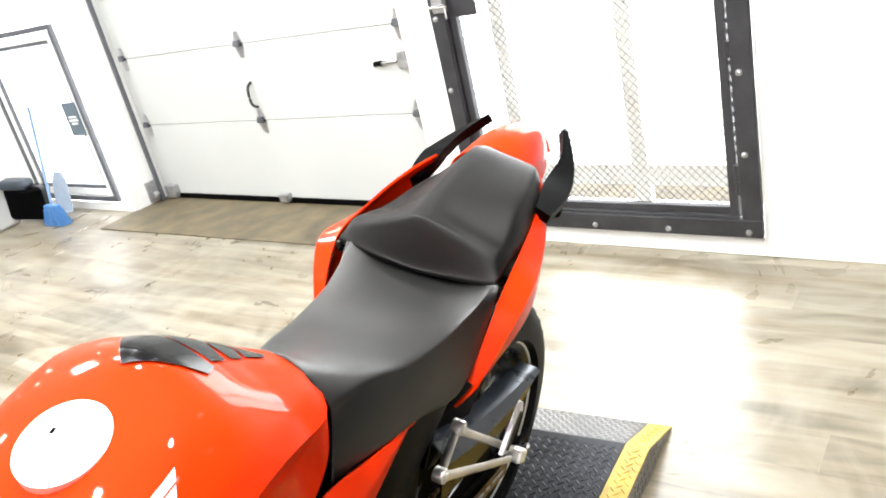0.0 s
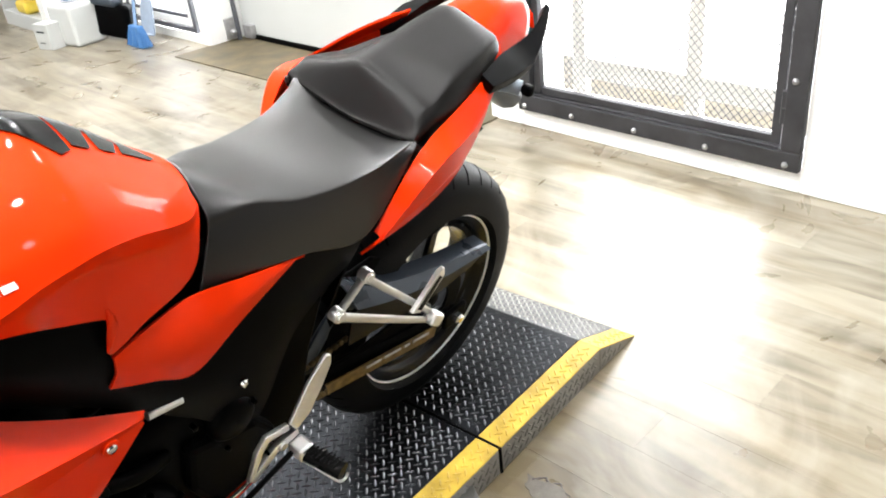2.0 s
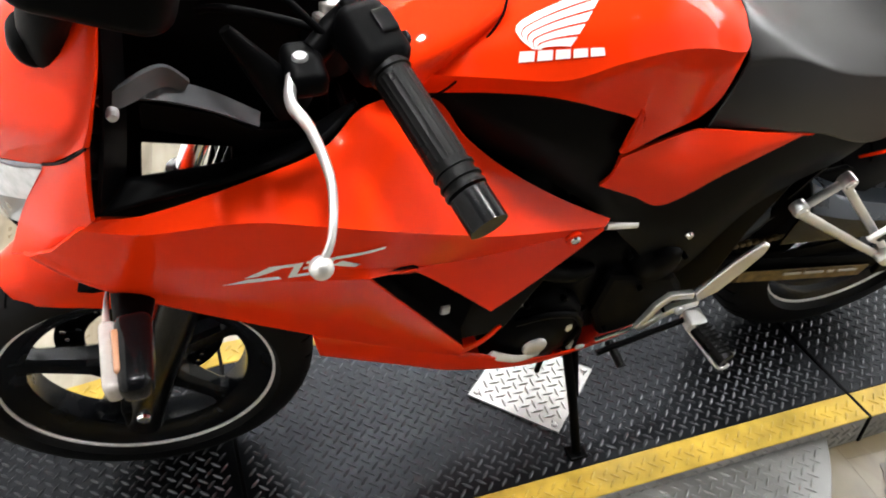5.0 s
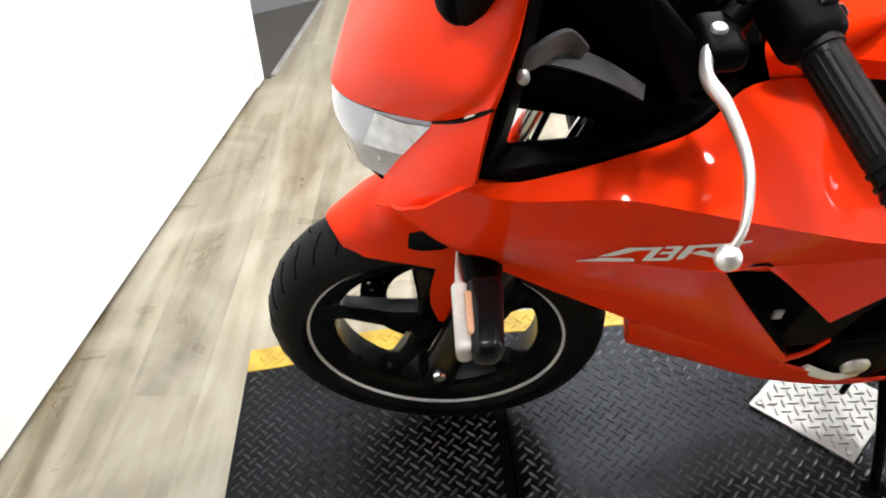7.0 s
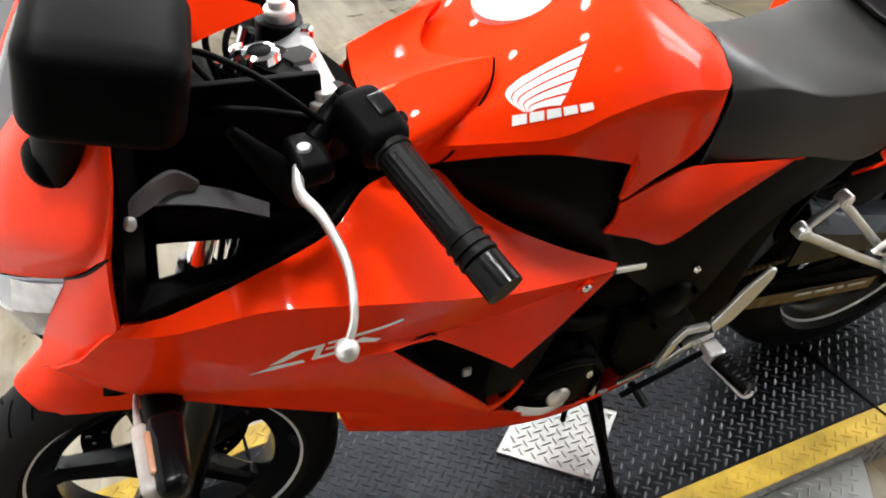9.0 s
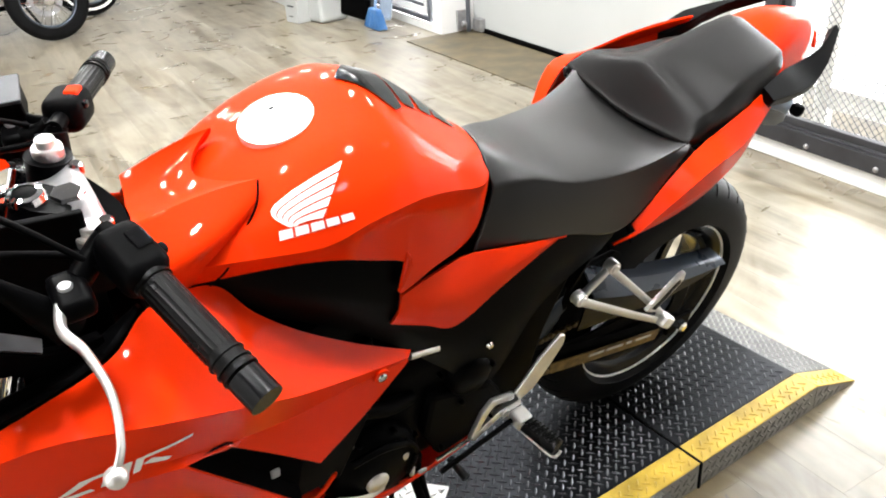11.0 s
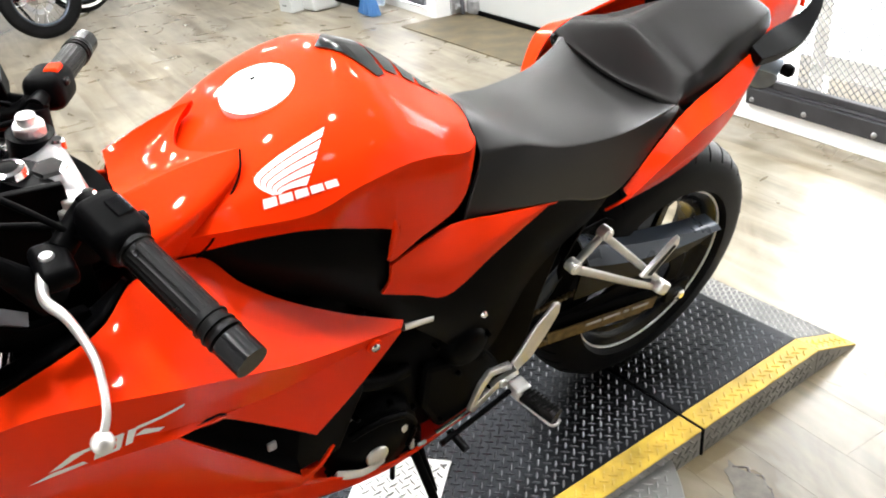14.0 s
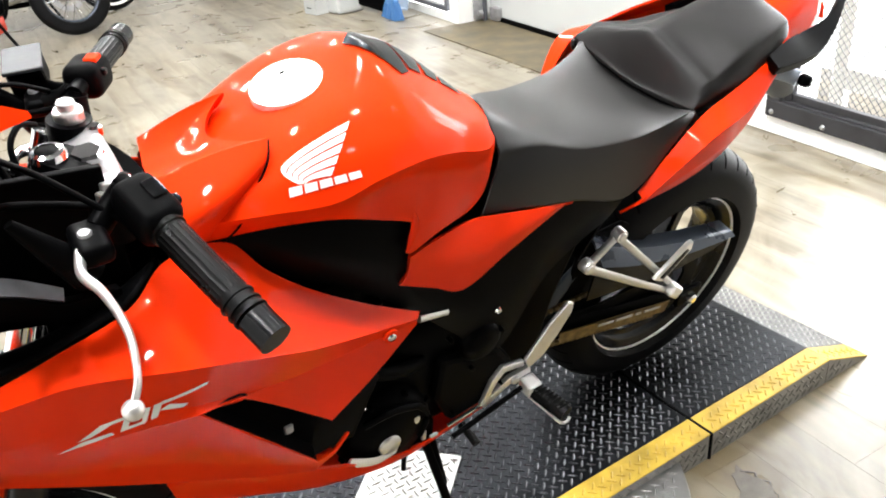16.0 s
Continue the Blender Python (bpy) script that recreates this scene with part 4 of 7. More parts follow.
part("instrument", box(0.05, 0.18, 0.075, (-0.585, 0.0, 1.055), bevel=0.018, seg=3, rot=Euler((0, radians(-28), 0)).to_matrix()), BLACK_GLOSS, bike, "black instrument pod")
part("instrument_tray", box(0.13, 0.17, 0.03, (-0.548, 0.0, 0.965), bevel=0.012, seg=2), BLACK_PLASTIC, bike)
part("cowl_bracket", box(0.10, 0.15, 0.14, (-0.60, 0, 0.93), bevel=0.02, seg=2), BLACK_METAL, bike)
part("wiring_box", box(0.07, 0.13, 0.11, (-0.475, -0.01, 0.90), bevel=0.012, seg=2), BLACK_PLASTIC, bike)
part("radiator_shroud", slab([(-0.40, 0.74), (-0.30, 0.78), (-0.12, 0.66), (-0.10, 0.56), (-0.15, 0.44), (-0.25, 0.44)], -0.150, -0.140, 0.003), BLACK_PLASTIC, bike, "black radiator side shroud")
part("radiator_shroud", slab([(-0.40, 0.74), (-0.30, 0.78), (-0.12, 0.66), (-0.10, 0.56), (-0.15, 0.44), (-0.25, 0.44)], 0.140, 0.150, 0.003), BLACK_PLASTIC, bike, "black radiator side shroud")
part("head_tube", tube([(-0.425, 0, 1.0), (-0.50, 0, 0.80)], 0.032, None, 20), BLACK_METAL, bike, smooth=True)
part("lower_clamp", box(0.075, 0.25, 0.04, (-0.485, 0, 0.80), bevel=0.012, seg=2), BLACK_METAL, bike)
part("top_clamp", box(0.058, 0.225, 0.022, (-0.398, 0, 0.970), bevel=0.009, seg=3, rot=Euler((0, radians(-22), 0)).to_matrix()), CLAMP, bike, "silver cast upper fork clamp")
part("ignition", lathe([(0, 0.028), (0.012, 0.028), (0.02, 0.02), (0.022, 0.0), (0.022, -0.03)], 24, "z", (-0.440, 0, 0.985)), BLACK_PLASTIC, bike, smooth=True)
part("ignition_ring", lathe([(0.013, 0.0285), (0.019, 0.027), (0.0215, 0.020), (0.019, 0.020)], 28, "z", (-0.440, 0, 0.985), closed=True), CHROME, bike, "bright ignition lock ring", smooth=True)
part("clamp_bolt", lathe([(0, 0.010), (0.0065, 0.010), (0.0085, 0.007), (0.0085, -0.004)], 14, "z", (-0.376, -0.060, 0.984)), CHROME, bike, "bright clamp bolt")
part("clamp_bolt", lathe([(0, 0.010), (0.0065, 0.010), (0.0085, 0.007), (0.0085, -0.004)], 14, "z", (-0.376, 0.060, 0.984)), CHROME, bike, "bright clamp bolt")
part("lock_bracket", tube([(-0.482, -0.014, 1.006), (-0.470, 0.004, 1.014), (-0.456, 0.020, 1.008)], 0.007, 13, 10, flat=0.5), CHROME, bike, "bright curved lock bracket", smooth=True)
part("clocks_cable", tube([(-0.455, 0.045, 1.035), (-0.478, 0.020, 1.052), (-0.492, -0.005, 1.036), (-0.488, -0.020, 0.995)], 0.0036, 21, 8), BLACK_PLASTIC, bike, "black instrument cable", smooth=True)
part("clocks_cable", tube([(-0.440, 0.030, 1.030), (-0.458, 0.012, 1.044), (-0.474, -0.008, 1.030), (-0.472, -0.020, 0.992)], 0.0036, 21, 8), BLACK_PLASTIC, bike, "black instrument cable", smooth=True)
part("stem_nut", lathe([(0, 0.016), (0.017, 0.016), (0.02, 0.012), (0.02, 0)], 6, "z", (-0.400, 0, 0.984)), CHROME, bike, "bright steering stem nut")

# handlebars
for s in (-1, 1):
    L0, L1 = Vector((-0.400, s * 0.105, 1.047)), Vector((-0.328, s * 0.356, 0.974))
    d = (L1 - L0)
    at = lambda f: tuple(L0 + d * f)
    hb = part("handlebar", tube([at(0.12), at(0.98)], 0.0105, None, 16), BLACK_METAL, bike, "black clip-on handlebar", smooth=True)
    part("bar_clamp", tube([(-0.404, s * 0.092, 0.945), (-0.398, s * 0.092, 0.992)], 0.027, None, 22), BLACK_METAL, bike, "black bar clamp", smooth=True)
    part("fork_cap", lathe([(0, 0.016), (0.0105, 0.016), (0.0115, 0.0145), (0.0115, 0.006), (0.0165, 0.0055), (0.0180, 0.003), (0.0180, -0.012)], 24, "z", (-0.397, s * 0.092, 1.000)), ALLOY, bike, "bright stepped fork cap")
    part("bar_root", tube([(-0.400, s * 0.095, 0.972), (-0.402, s * 0.125, 1.005), at(0.16)], 0.014, 11, 12), BLACK_METAL, hb, smooth=True)
    ax = d.normalized()
    u0 = ax.cross(Vector((0, 0, 1))).normalized()
    v0 = ax.cross(u0)
    bm = bmesh.new()
    rings = []
    stations = [(0.395, 0.006, 0), (0.395, 0.0195, 0), (0.425, 0.0195, 0), (0.428, 0.0172, 0), (0.44, 0.0172, 0), (0.445, 0.0172, 1), (0.78, 0.0172, 1), (0.785, 0.0172, 0)]
    for f in (0.805, 0.846):
        stations += [(f, 0.0172, 0), (f + 0.002, 0.0192, 0), (f + 0.010, 0.0192, 0), (f + 0.012, 0.0172, 0)]
    stations += [(0.88, 0.0190, 0), (0.89, 0.0190, 0), (0.89, 0.006, 0)]
    for f, r, rib in stations:
        rings.append([bm.verts.new(Vector(at(f)) + (u0 * math.cos(a) + v0 * math.sin(a)) * (r + (0.0006 if rib and k % 3 == 0 else 0.0))) for k, a in enumerate([2 * math.pi * q / 60 for q in range(60)])])
    for p, q in zip(rings, rings[1:]):
        for k in range(60):
            bm.faces.new((p[k], p[(k + 1) % 60], q[(k + 1) % 60], q[k]))
    bmesh.ops.recalc_face_normals(bm, faces=bm.faces)
    part("grip", bm, GRIP_RUBBER, hb, "ribbed black rubber grip")
    part("bar_end", tube([at(0.90), at(1.02)], 0.0178, None, 24), BLACK_GLOSS, hb, "gloss black bar-end weight", smooth=True)
    sw = box(0.050, 0.070, 0.048, (0, 0, 0), bevel=0.015, seg=4)
    sw_m = Matrix.LocRotScale(at(0.29 if s < 0 else 0.36), (-d if s < 0 else d).to_track_quat("Y", "Z"), None)
    part("switch_housing", sw, BLACK_PLASTIC, hb, "black handlebar switch housing", smooth=True, m=sw_m)
    part("switch_button", box(0.018, 0.026, 0.008, (0.010, 0.002, 0.023), bevel=0.003, seg=2), BLACK_GLOSS if s < 0 else RED, hb, "" if s < 0 else "red engine stop switch", m=sw_m)
    part("switch_button", box(0.012, 0.012, 0.01, (0.024, -0.012, 0.010), bevel=0.003, seg=2), BLACK_GLOSS, hb, m=sw_m)
    lb = Vector((-0.428, s * 0.165, 1.012))
    part("lever_bracket", tube([tuple(Vector(at(0.17)) + Vector((-0.004, 0, 0.0))), (-0.405, s * 0.15, 1.025), tuple(lb)], 0.015, 9, 12, flat=0.8), BLACK_METAL, hb, smooth=True)
    lever = tube([(-0.453, s * 0.196, 1.012), (-0.459, s * 0.222, 1.008), (-0.448, s * 0.250, 1.000), (-0.442, s * 0.295, 0.985), (-0.450, s * 0.333, 0.964), (-0.462, s * 0.348, 0.949)], 0.0090, 36, 14, taper=0.0050, flat=0.62)
    lv = part("lever", lever, ALLOY, hb, "bare alloy hand lever with ball end", smooth=True)
    part("lever_ball", lathe([(0, -0.0105)] + [(0.0105 * math.sin(math.pi * k / 10), -0.0105 * math.cos(math.pi * k / 10)) for k in range(1, 10)] + [(0, 0.0105)], 20, "z", (-0.463, s * 0.350, 0.946)), ALLOY, hb, smooth=True)
    part("lever_pivot", lathe([(0, 0.0030), (0.0058, 0.0028), (0.0072, 0.001), (0.0072, -0.006)], 24, "z", (-0.443, s * 0.183, 1.0235)), GALV, hb, "bright pivot bolt", smooth=True)
    part("lever_perch", box(0.036, 0.056, 0.026, (-0.440, s * 0.182, 1.010), bevel=0.009, seg=3), BLACK_METAL, hb, "black lever perch", smooth=True)
    part("lever_boot", tube([(-0.502, s * 0.180, 1.058), (-0.488, s * 0.180, 1.034), (-0.470, s * 0.180, 1.004), (-0.450, s * 0.178, 0.970)], 0.005, 13, 12, taper=0.021, flat=0.8), BLACK_PLASTIC, hb, "black lever dust boot", smooth=True)
    if s > 0:
        mc = part("brake_reservoir", box(0.046, 0.056, 0.040, (-0.446, 0.213, 1.030), bevel=0.006, seg=2), BLACK_PLASTIC, hb, "square black brake fluid reservoir")
        part("reservoir_arm", tube([(-0.436, 0.205, 1.018), (-0.418, 0.190, 1.016), (-0.402, 0.176, 1.020)], 0.010, 9, 12, flat=0.8), BLACK_METAL, hb, smooth=True)
        part("bar_riser", tube([(-0.400, 0.104, 0.985), (-0.398, 0.118, 1.012), (-0.395, 0.132, 1.036)], 0.0190, 9, 18), BLACK_METAL, hb, "black bar riser", smooth=True)
        part("reservoir_cap", box(0.050, 0.060, 0.006, (-0.446, 0.213, 1.053), bevel=0.002, seg=2), GREY_PLASTIC, hb, "grey reservoir lid")
    # cables from the bars into the cowl
    part("cable", tube([(-0.42, s * 0.14, 1.02), (-0.50, s * 0.11, 1.03), (-0.53, s * 0.06, 0.98), (-0.47, s * 0.03, 0.88)], 0.0042, 20, 8), BLACK_PLASTIC, hb, smooth=True)
    part("cable", tube([(-0.40, s * 0.17, 1.01), (-0.47, s * 0.13, 1.075), (-0.515, s * 0.05, 1.055), (-0.45, s * 0.04, 0.93)], 0.0034, 20, 8), BLACK_PLASTIC, hb, smooth=True)
# mirrors: black arm and head with a red shell
for s in (-1, 1):
    mr = part("mirror", tube([(-0.640, s * 0.150, 1.040), (-0.634, s * 0.163, 1.070), (-0.622, s * 0.178, 1.098), (-0.605, s * 0.188, 1.118)], 0.024, 16, 16, taper=0.020, flat=0.75), BLACK_PLASTIC, bike, "black rear-view mirror on a short arm", smooth=True)
    part("mirror_foot", lathe([(0, -0.016), (0.013, -0.016), (0.018, -0.012), (0.022, -0.002), (0.023, 0.012)], 28, "y", (-0.644, s * 0.152, 1.046)), BLACK_PLASTIC, mr, smooth=True)
    head_m = Matrix.LocRotScale((-0.576, s * 0.196, 1.155), Euler((0, radians(16), s * radians(10))), (0.056, 0.062, 0.040))
    mh = box(2.0, 2.0, 2.0, bevel=0.42, seg=6)
    bmesh.ops.transform(mh, matrix=head_m, verts=mh.verts)
    part("mirror_head", mh, BLACK_PLASTIC, mr, "black mirror housing", smooth=True)



def spread(bm, k, lift=0.0):
    """Moves the middle and the far side outwards, and lifts the far side a little."""
    for v in bm.verts:
        f = min(2.0, max(0.0, (v.co.y + 0.15) / 0.15)) * min(1.0, max(0.0, (v.co.x + 0.26) / 0.22))
        v.co.y += k * f
        v.co.z += lift * max(0.0, f - 1)


# fuel tank
tank_low = [(-0.315, -0.098, 0.893), (-0.240, -0.127, 0.905), (-0.161, -0.138, 0.894), (-0.093, -0.142, 0.869), (-0.034, -0.145, 0.838), (-0.050, -0.150, 0.796), (0.013, -0.135, 0.800), (0.086, -0.111, 0.794), (0.117, -0.104, 0.820), (0.138, -0.090, 0.868)]
tank_knee = [(-0.315, -0.101, 0.905), (-0.240, -0.132, 0.917), (-0.163, -0.147, 0.910), (-0.098, -0.147, 0.898), (-0.040, -0.143, 0.878), (-0.030, -0.142, 0.852), (0.020, -0.130, 0.848), (0.082, -0.111, 0.835), (0.118, -0.104, 0.846), (0.139, -0.089, 0.873)]
tank_under = [(-0.315, -0.104, 0.918), (-0.240, -0.140, 0.931), (-0.165, -0.157, 0.926), (-0.103, -0.155, 0.930), (-0.045, -0.146, 0.925), (-0.018, -0.140, 0.908), (0.026, -0.131, 0.898), (0.077, -0.117, 0.880), (0.117, -0.103, 0.872), (0.141, -0.087, 0.880)]
tank_crease = [(-0.315, -0.106, 0.926), (-0.240, -0.146, 0.940), (-0.165, -0.166, 0.941), (-0.105, -0.169, 0.956), (-0.045, -0.163, 0.958), (-0.010, -0.157, 0.953), (0.030, -0.148, 0.940), (0.073, -0.134, 0.918), (0.113, -0.112, 0.897), (0.143, -0.083, 0.887)]
tank_side = [(-0.315, -0.088, 0.936), (-0.247, -0.120, 0.962), (-0.178, -0.139, 0.982), (-0.110, -0.143, 0.990), (-0.045, -0.138, 0.992), (-0.005, -0.131, 0.983), (0.035, -0.121, 0.967), (0.078, -0.108, 0.941), (0.117, -0.091, 0.913), (0.147, -0.065, 0.894)]
tank_shoulder = [(-0.315, -0.055, 0.936), (-0.250, -0.080, 0.966), (-0.180, -0.090, 1.004), (-0.110, -0.090, 1.024), (-0.045, -0.083, 1.026), (-0.005, -0.078, 1.012), (0.035, -0.071, 0.988), (0.085, -0.064, 0.950), (0.128, -0.056, 0.917), (0.156, -0.042, 0.899)]
tank_ridge = [(-0.315, 0, 0.936), (-0.250, 0, 0.968), (-0.180, 0, 1.006), (-0.110, 0, 1.030), (-0.045, 0, 1.049), (0.0, 0, 1.034), (0.040, 0, 1.008), (0.100, 0, 0.954), (0.140, 0, 0.917), (0.162, 0, 0.904)]
TK = [tank_low, tank_knee, tank_under, tank_crease, tank_side, tank_shoulder, tank_ridge]
tank_bm = skin(TK, 72, 8, 0.004, both=True, creases=(3,))
spread(tank_bm, 0.014)
for v in tank_bm.verts:
    # the far shoulder falls away towards the front, and the ridge is a little flatter
    k, w = min(1.0, max(0.0, v.co.y / 0.10)), min(1.0, max(0.0, (0.02 - v.co.x) / 0.20))
    v.co.z -= 0.016 * k * w + 0.003 * max(0.0, 1 - abs(v.co.y) / 0.09)
    v.co.y -= 0.012 * k * w
tank_tree = BVHTree.FromBMesh(tank_bm)
tank = part("fuel_tank", tank_bm, RED, bike, "glossy red fuel tank", smooth=True)


def on_tank(x, y, z, way, lift, tree=None):
    hit = (tree or tank_tree).ray_cast(Vector((x, y, z)) - Vector(way) * 0.4, Vector(way))
    p, n = hit[0], hit[1]
    return p - Vector(way).normalized() * lift if p is not None else Vector((x, y, z))


def decal(name, polys, way, lift, mat, parent, label, sub=7, tree=None):
    """Flat shapes laid on the tank along a direction; each is four corners in 3D."""
    out = []
    for q in polys:
        bm = bmesh.new()
        q = [Vector(p) for p in q]
        g = []
        for i in range(sub + 1):
            a, b = q[0].lerp(q[1], i / sub), q[3].lerp(q[2], i / sub)
            g.append([bm.verts.new(on_tank(*a.lerp(b, j / sub), way, lift, tree)) for j in range(sub + 1)])
        for i in range(sub):
            for j in range(sub):
                bm.faces.new((g[i][j], g[i + 1][j], g[i + 1][j + 1], g[i][j + 1]))
        out.append(part(name, bm, mat, parent, label, smooth=True))
    return out


# wing of nested curved feathers and a lettering block as plain bars
WAY = Vector((0.02, 0.8, -0.6))
wing_out = [(-0.114, -0.101, 1.005), (-0.146, -0.104, 0.999), (-0.176, -0.108, 0.992), (-0.203, -0.114, 0.984), (-0.212, -0.118, 0.977), (-0.210, -0.126, 0.970), (-0.200, -0.132, 0.960)]
wing_in = [(-0.163, -0.142, 0.963), (-0.170, -0.142, 0.965), (-0.178, -0.140, 0.965), (-0.184, -0.138, 0.964), (-0.188, -0.137, 0.963), (-0.190, -0.136, 0.962), (-0.190, -0.135, 0.960)]
OUT_LINE, IN_LINE = smooth_line(wing_out, 40), smooth_line(wing_in, 40)
for k in range(5):
    f0, f1 = k / 5 + (0.012 if k else 0.0), (k + 0.84) / 5
    bm = bmesh.new()
    strip = []
    for a, b in zip(OUT_LINE, IN_LINE):
        strip.append([bm.verts.new(on_tank(*a.lerp(b, f0 + (f1 - f0) * q / 4), WAY, 0.0012)) for q in range(5)])
    for a, b in zip(strip, strip[1:]):
        for q in range(4):
            bm.faces.new((a[q], b[q], b[q + 1], a[q + 1]))
    part("wing_feather", bm, WHITE_DECAL, tank, "white feather of a wing shape", smooth=True)
bars = []
ta, tb = Vector((-0.215, -0.145, 0.955)), Vector((-0.123, -0.158, 0.961))
ua, ub = Vector((-0.213, -0.140, 0.965)), Vector((-0.124, -0.155, 0.969))
for k in range(5):
    f0, f1 = k / 5 + 0.008, (k + 0.88) / 5
    bars.append([ta.lerp(tb, f0), ta.lerp(tb, f1), ua.lerp(ub, f1), ua.lerp(ub, f0)])
decal("lettering_bar", bars, WAY, 0.0012, WHITE_DECAL, tank, "plain white bar", sub=3)
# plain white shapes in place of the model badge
for n, k in ((0, -1), (1, 1)):
    way = (0, -k, 0)
    strokes = [[(-0.542, 0, 0.776), (-0.482, 0, 0.779), (-0.485, 0, 0.784), (-0.515, 0, 0.784)], [(-0.520, 0, 0.786), (-0.506, 0, 0.787), (-0.476, 0, 0.799), (-0.496, 0, 0.800)], [(-0.496, 0, 0.797), (-0.462, 0, 0.797), (-0.460, 0, 0.802), (-0.494, 0, 0.802)],
               [(-0.476, 0, 0.780), (-0.448, 0, 0.780), (-0.447, 0, 0.784), (-0.474, 0, 0.784)], [(-0.474, 0, 0.784), (-0.466, 0, 0.784), (-0.458, 0, 0.802), (-0.466, 0, 0.802)], [(-0.460, 0, 0.790), (-0.448, 0, 0.790), (-0.446, 0, 0.794), (-0.458, 0, 0.794)], [(-0.452, 0, 0.780), (-0.446, 0, 0.782), (-0.438, 0, 0.802), (-0.446, 0, 0.802)], [(-0.456, 0, 0.799), (-0.440, 0, 0.799), (-0.440, 0, 0.803), (-0.455, 0, 0.803)],
               [(-0.442, 0, 0.781), (-0.434, 0, 0.781), (-0.424, 0, 0.803), (-0.434, 0, 0.803)], [(-0.430, 0, 0.790), (-0.404, 0, 0.780), (-0.398, 0, 0.783), (-0.418, 0, 0.795)], [(-0.428, 0, 0.799), (-0.372, 0, 0.799), (-0.370, 0, 0.803), (-0.424, 0, 0.804)]]
    decal("badge_stroke", strokes, way, 0.0012, WHITE_DECAL, fairings[n], "plain white slanted stroke", sub=4, tree=fairing_tree[n])
# filler cap, recessed ring, lock flap
cap_c = on_tank(-0.146, 0.001, 1.1, (0, 0, -1), 0.003)
cap_m = Matrix.LocRotScale(cap_c, Vector((-0.25, 0, 1)).to_track_quat("Z", "Y"), None)
cap = part("fuel_cap", lathe([(0, 0.005), (0.038, 0.0048), (0.0422, 0.0038), (0.0445, 0.002), (0.0456, 0.0), (0.0464, -0.010)], 64, "z"), CAP_ALLOY, tank, "round pale alloy fuel cap", smooth=True, m=cap_m)
part("cap_ring", lathe([(0.0450, 0.0015), (0.0488, 0.0010), (0.0498, -0.010), (0.0455, -0.010)], 64, "z", closed=True), CAP_ALLOY, tank, smooth=True, m=cap_m)
part("cap_flap", box(0.028, 0.0035, 0.0014, (0.014, 0.0, 0.0054), bevel=0.0008, seg=1), GALV, tank, m=cap_m)
part("key_slot", box(0.005, 0.007, 0.0012, (-0.016, 0.004, 0.0052), bevel=0.0006, seg=1), BLACK_METAL, tank, m=cap_m)
# tank pad: black ribs down the middle
pad_polys = []
for k in (-1, 1):
    for x0, xa, xb, x1, ya, yb in ((-0.058, -0.004, 0.012, 0.013, 0.066, 0.056), (0.016, 0.018, 0.040, 0.052, 0.046, 0.044), (0.055, 0.052, 0.074, 0.090, 0.038, 0.034), (0.093, 0.084, 0.128, 0.142, 0.028, 0.014)):
        pad_polys.append([(x0, 0.012, 1.03), (xa, 0.012 + k * ya, 1.03), (xb, 0.012 + k * yb, 1.03), (x1, 0.012, 1.03)])
decal("tank_pad", pad_polys, (0, 0, -1), 0.003, BLACK_GLOSS, tank, "black moulded tank pad", sub=8)
# raised red shrouds at the front of the tank
SH = [[(-0.338, -0.100, 0.888), (-0.322, -0.100, 0.890), (-0.308, -0.099, 0.893), (-0.292, -0.096, 0.899)], [(-0.352, -0.116, 0.915), (-0.322, -0.122, 0.928), (-0.290, -0.119, 0.938), (-0.260, -0.112, 0.949)],
      [(-0.364, -0.116, 0.945), (-0.315, -0.124, 0.962), (-0.268, -0.120, 0.974), (-0.227, -0.108, 0.986)], [(-0.352, -0.062, 0.975), (-0.300, -0.070, 0.990), (-0.255, -0.078, 1.000), (-0.212, -0.088, 1.006)],
      [(-0.345, -0.025, 0.960), (-0.30, -0.032, 0.968), (-0.268, -0.040, 0.977), (-0.235, -0.055, 0.990)], [(-0.343, 0, 0.957), (-0.30, 0, 0.964), (-0.275, 0, 0.972), (-0.258, 0, 0.976)]]
cover = skin(SH, 30, 8, 0.006, both=True, creases=(3,))
for v in cover.verts:
    # the far wing stands a little lower and closer in
    if v.co.y > 0:
        k = min(1.0, v.co.y / 0.10)
        v.co.y *= 1 - 0.42 * k
        v.co.z -= 0.014 * k * k
        v.co.x += 0.03 * k * min(1.0, max(0.0, (-0.25 - v.co.x) / 0.1))
part("tank_front_cover", cover, RED, tank, "glossy red creased cover ahead of the tank", smooth=True)
part("panel_gap", tube([(-0.2105, -0.087, 1.003), (-0.224, -0.109, 0.985), (-0.254, -0.118, 0.948), (-0.273, -0.1245, 0.921), (-0.292, -0.113, 0.896)], 0.0014, 29, 8), BLACK_PLASTIC, tank, "dark gap behind the cover", smooth=True)
part("tank_front", skin([[(-0.366, -0.110, 0.943), (-0.40, -0.07, 0.92), (-0.41, -0.05, 0.88)], [(-0.345, 0, 0.955), (-0.40, 0, 0.925), (-0.41, 0, 0.88)]], 14, 6, 0.004, both=True), BLACK_PLASTIC, tank, "black panel ahead of the tank", smooth=True)

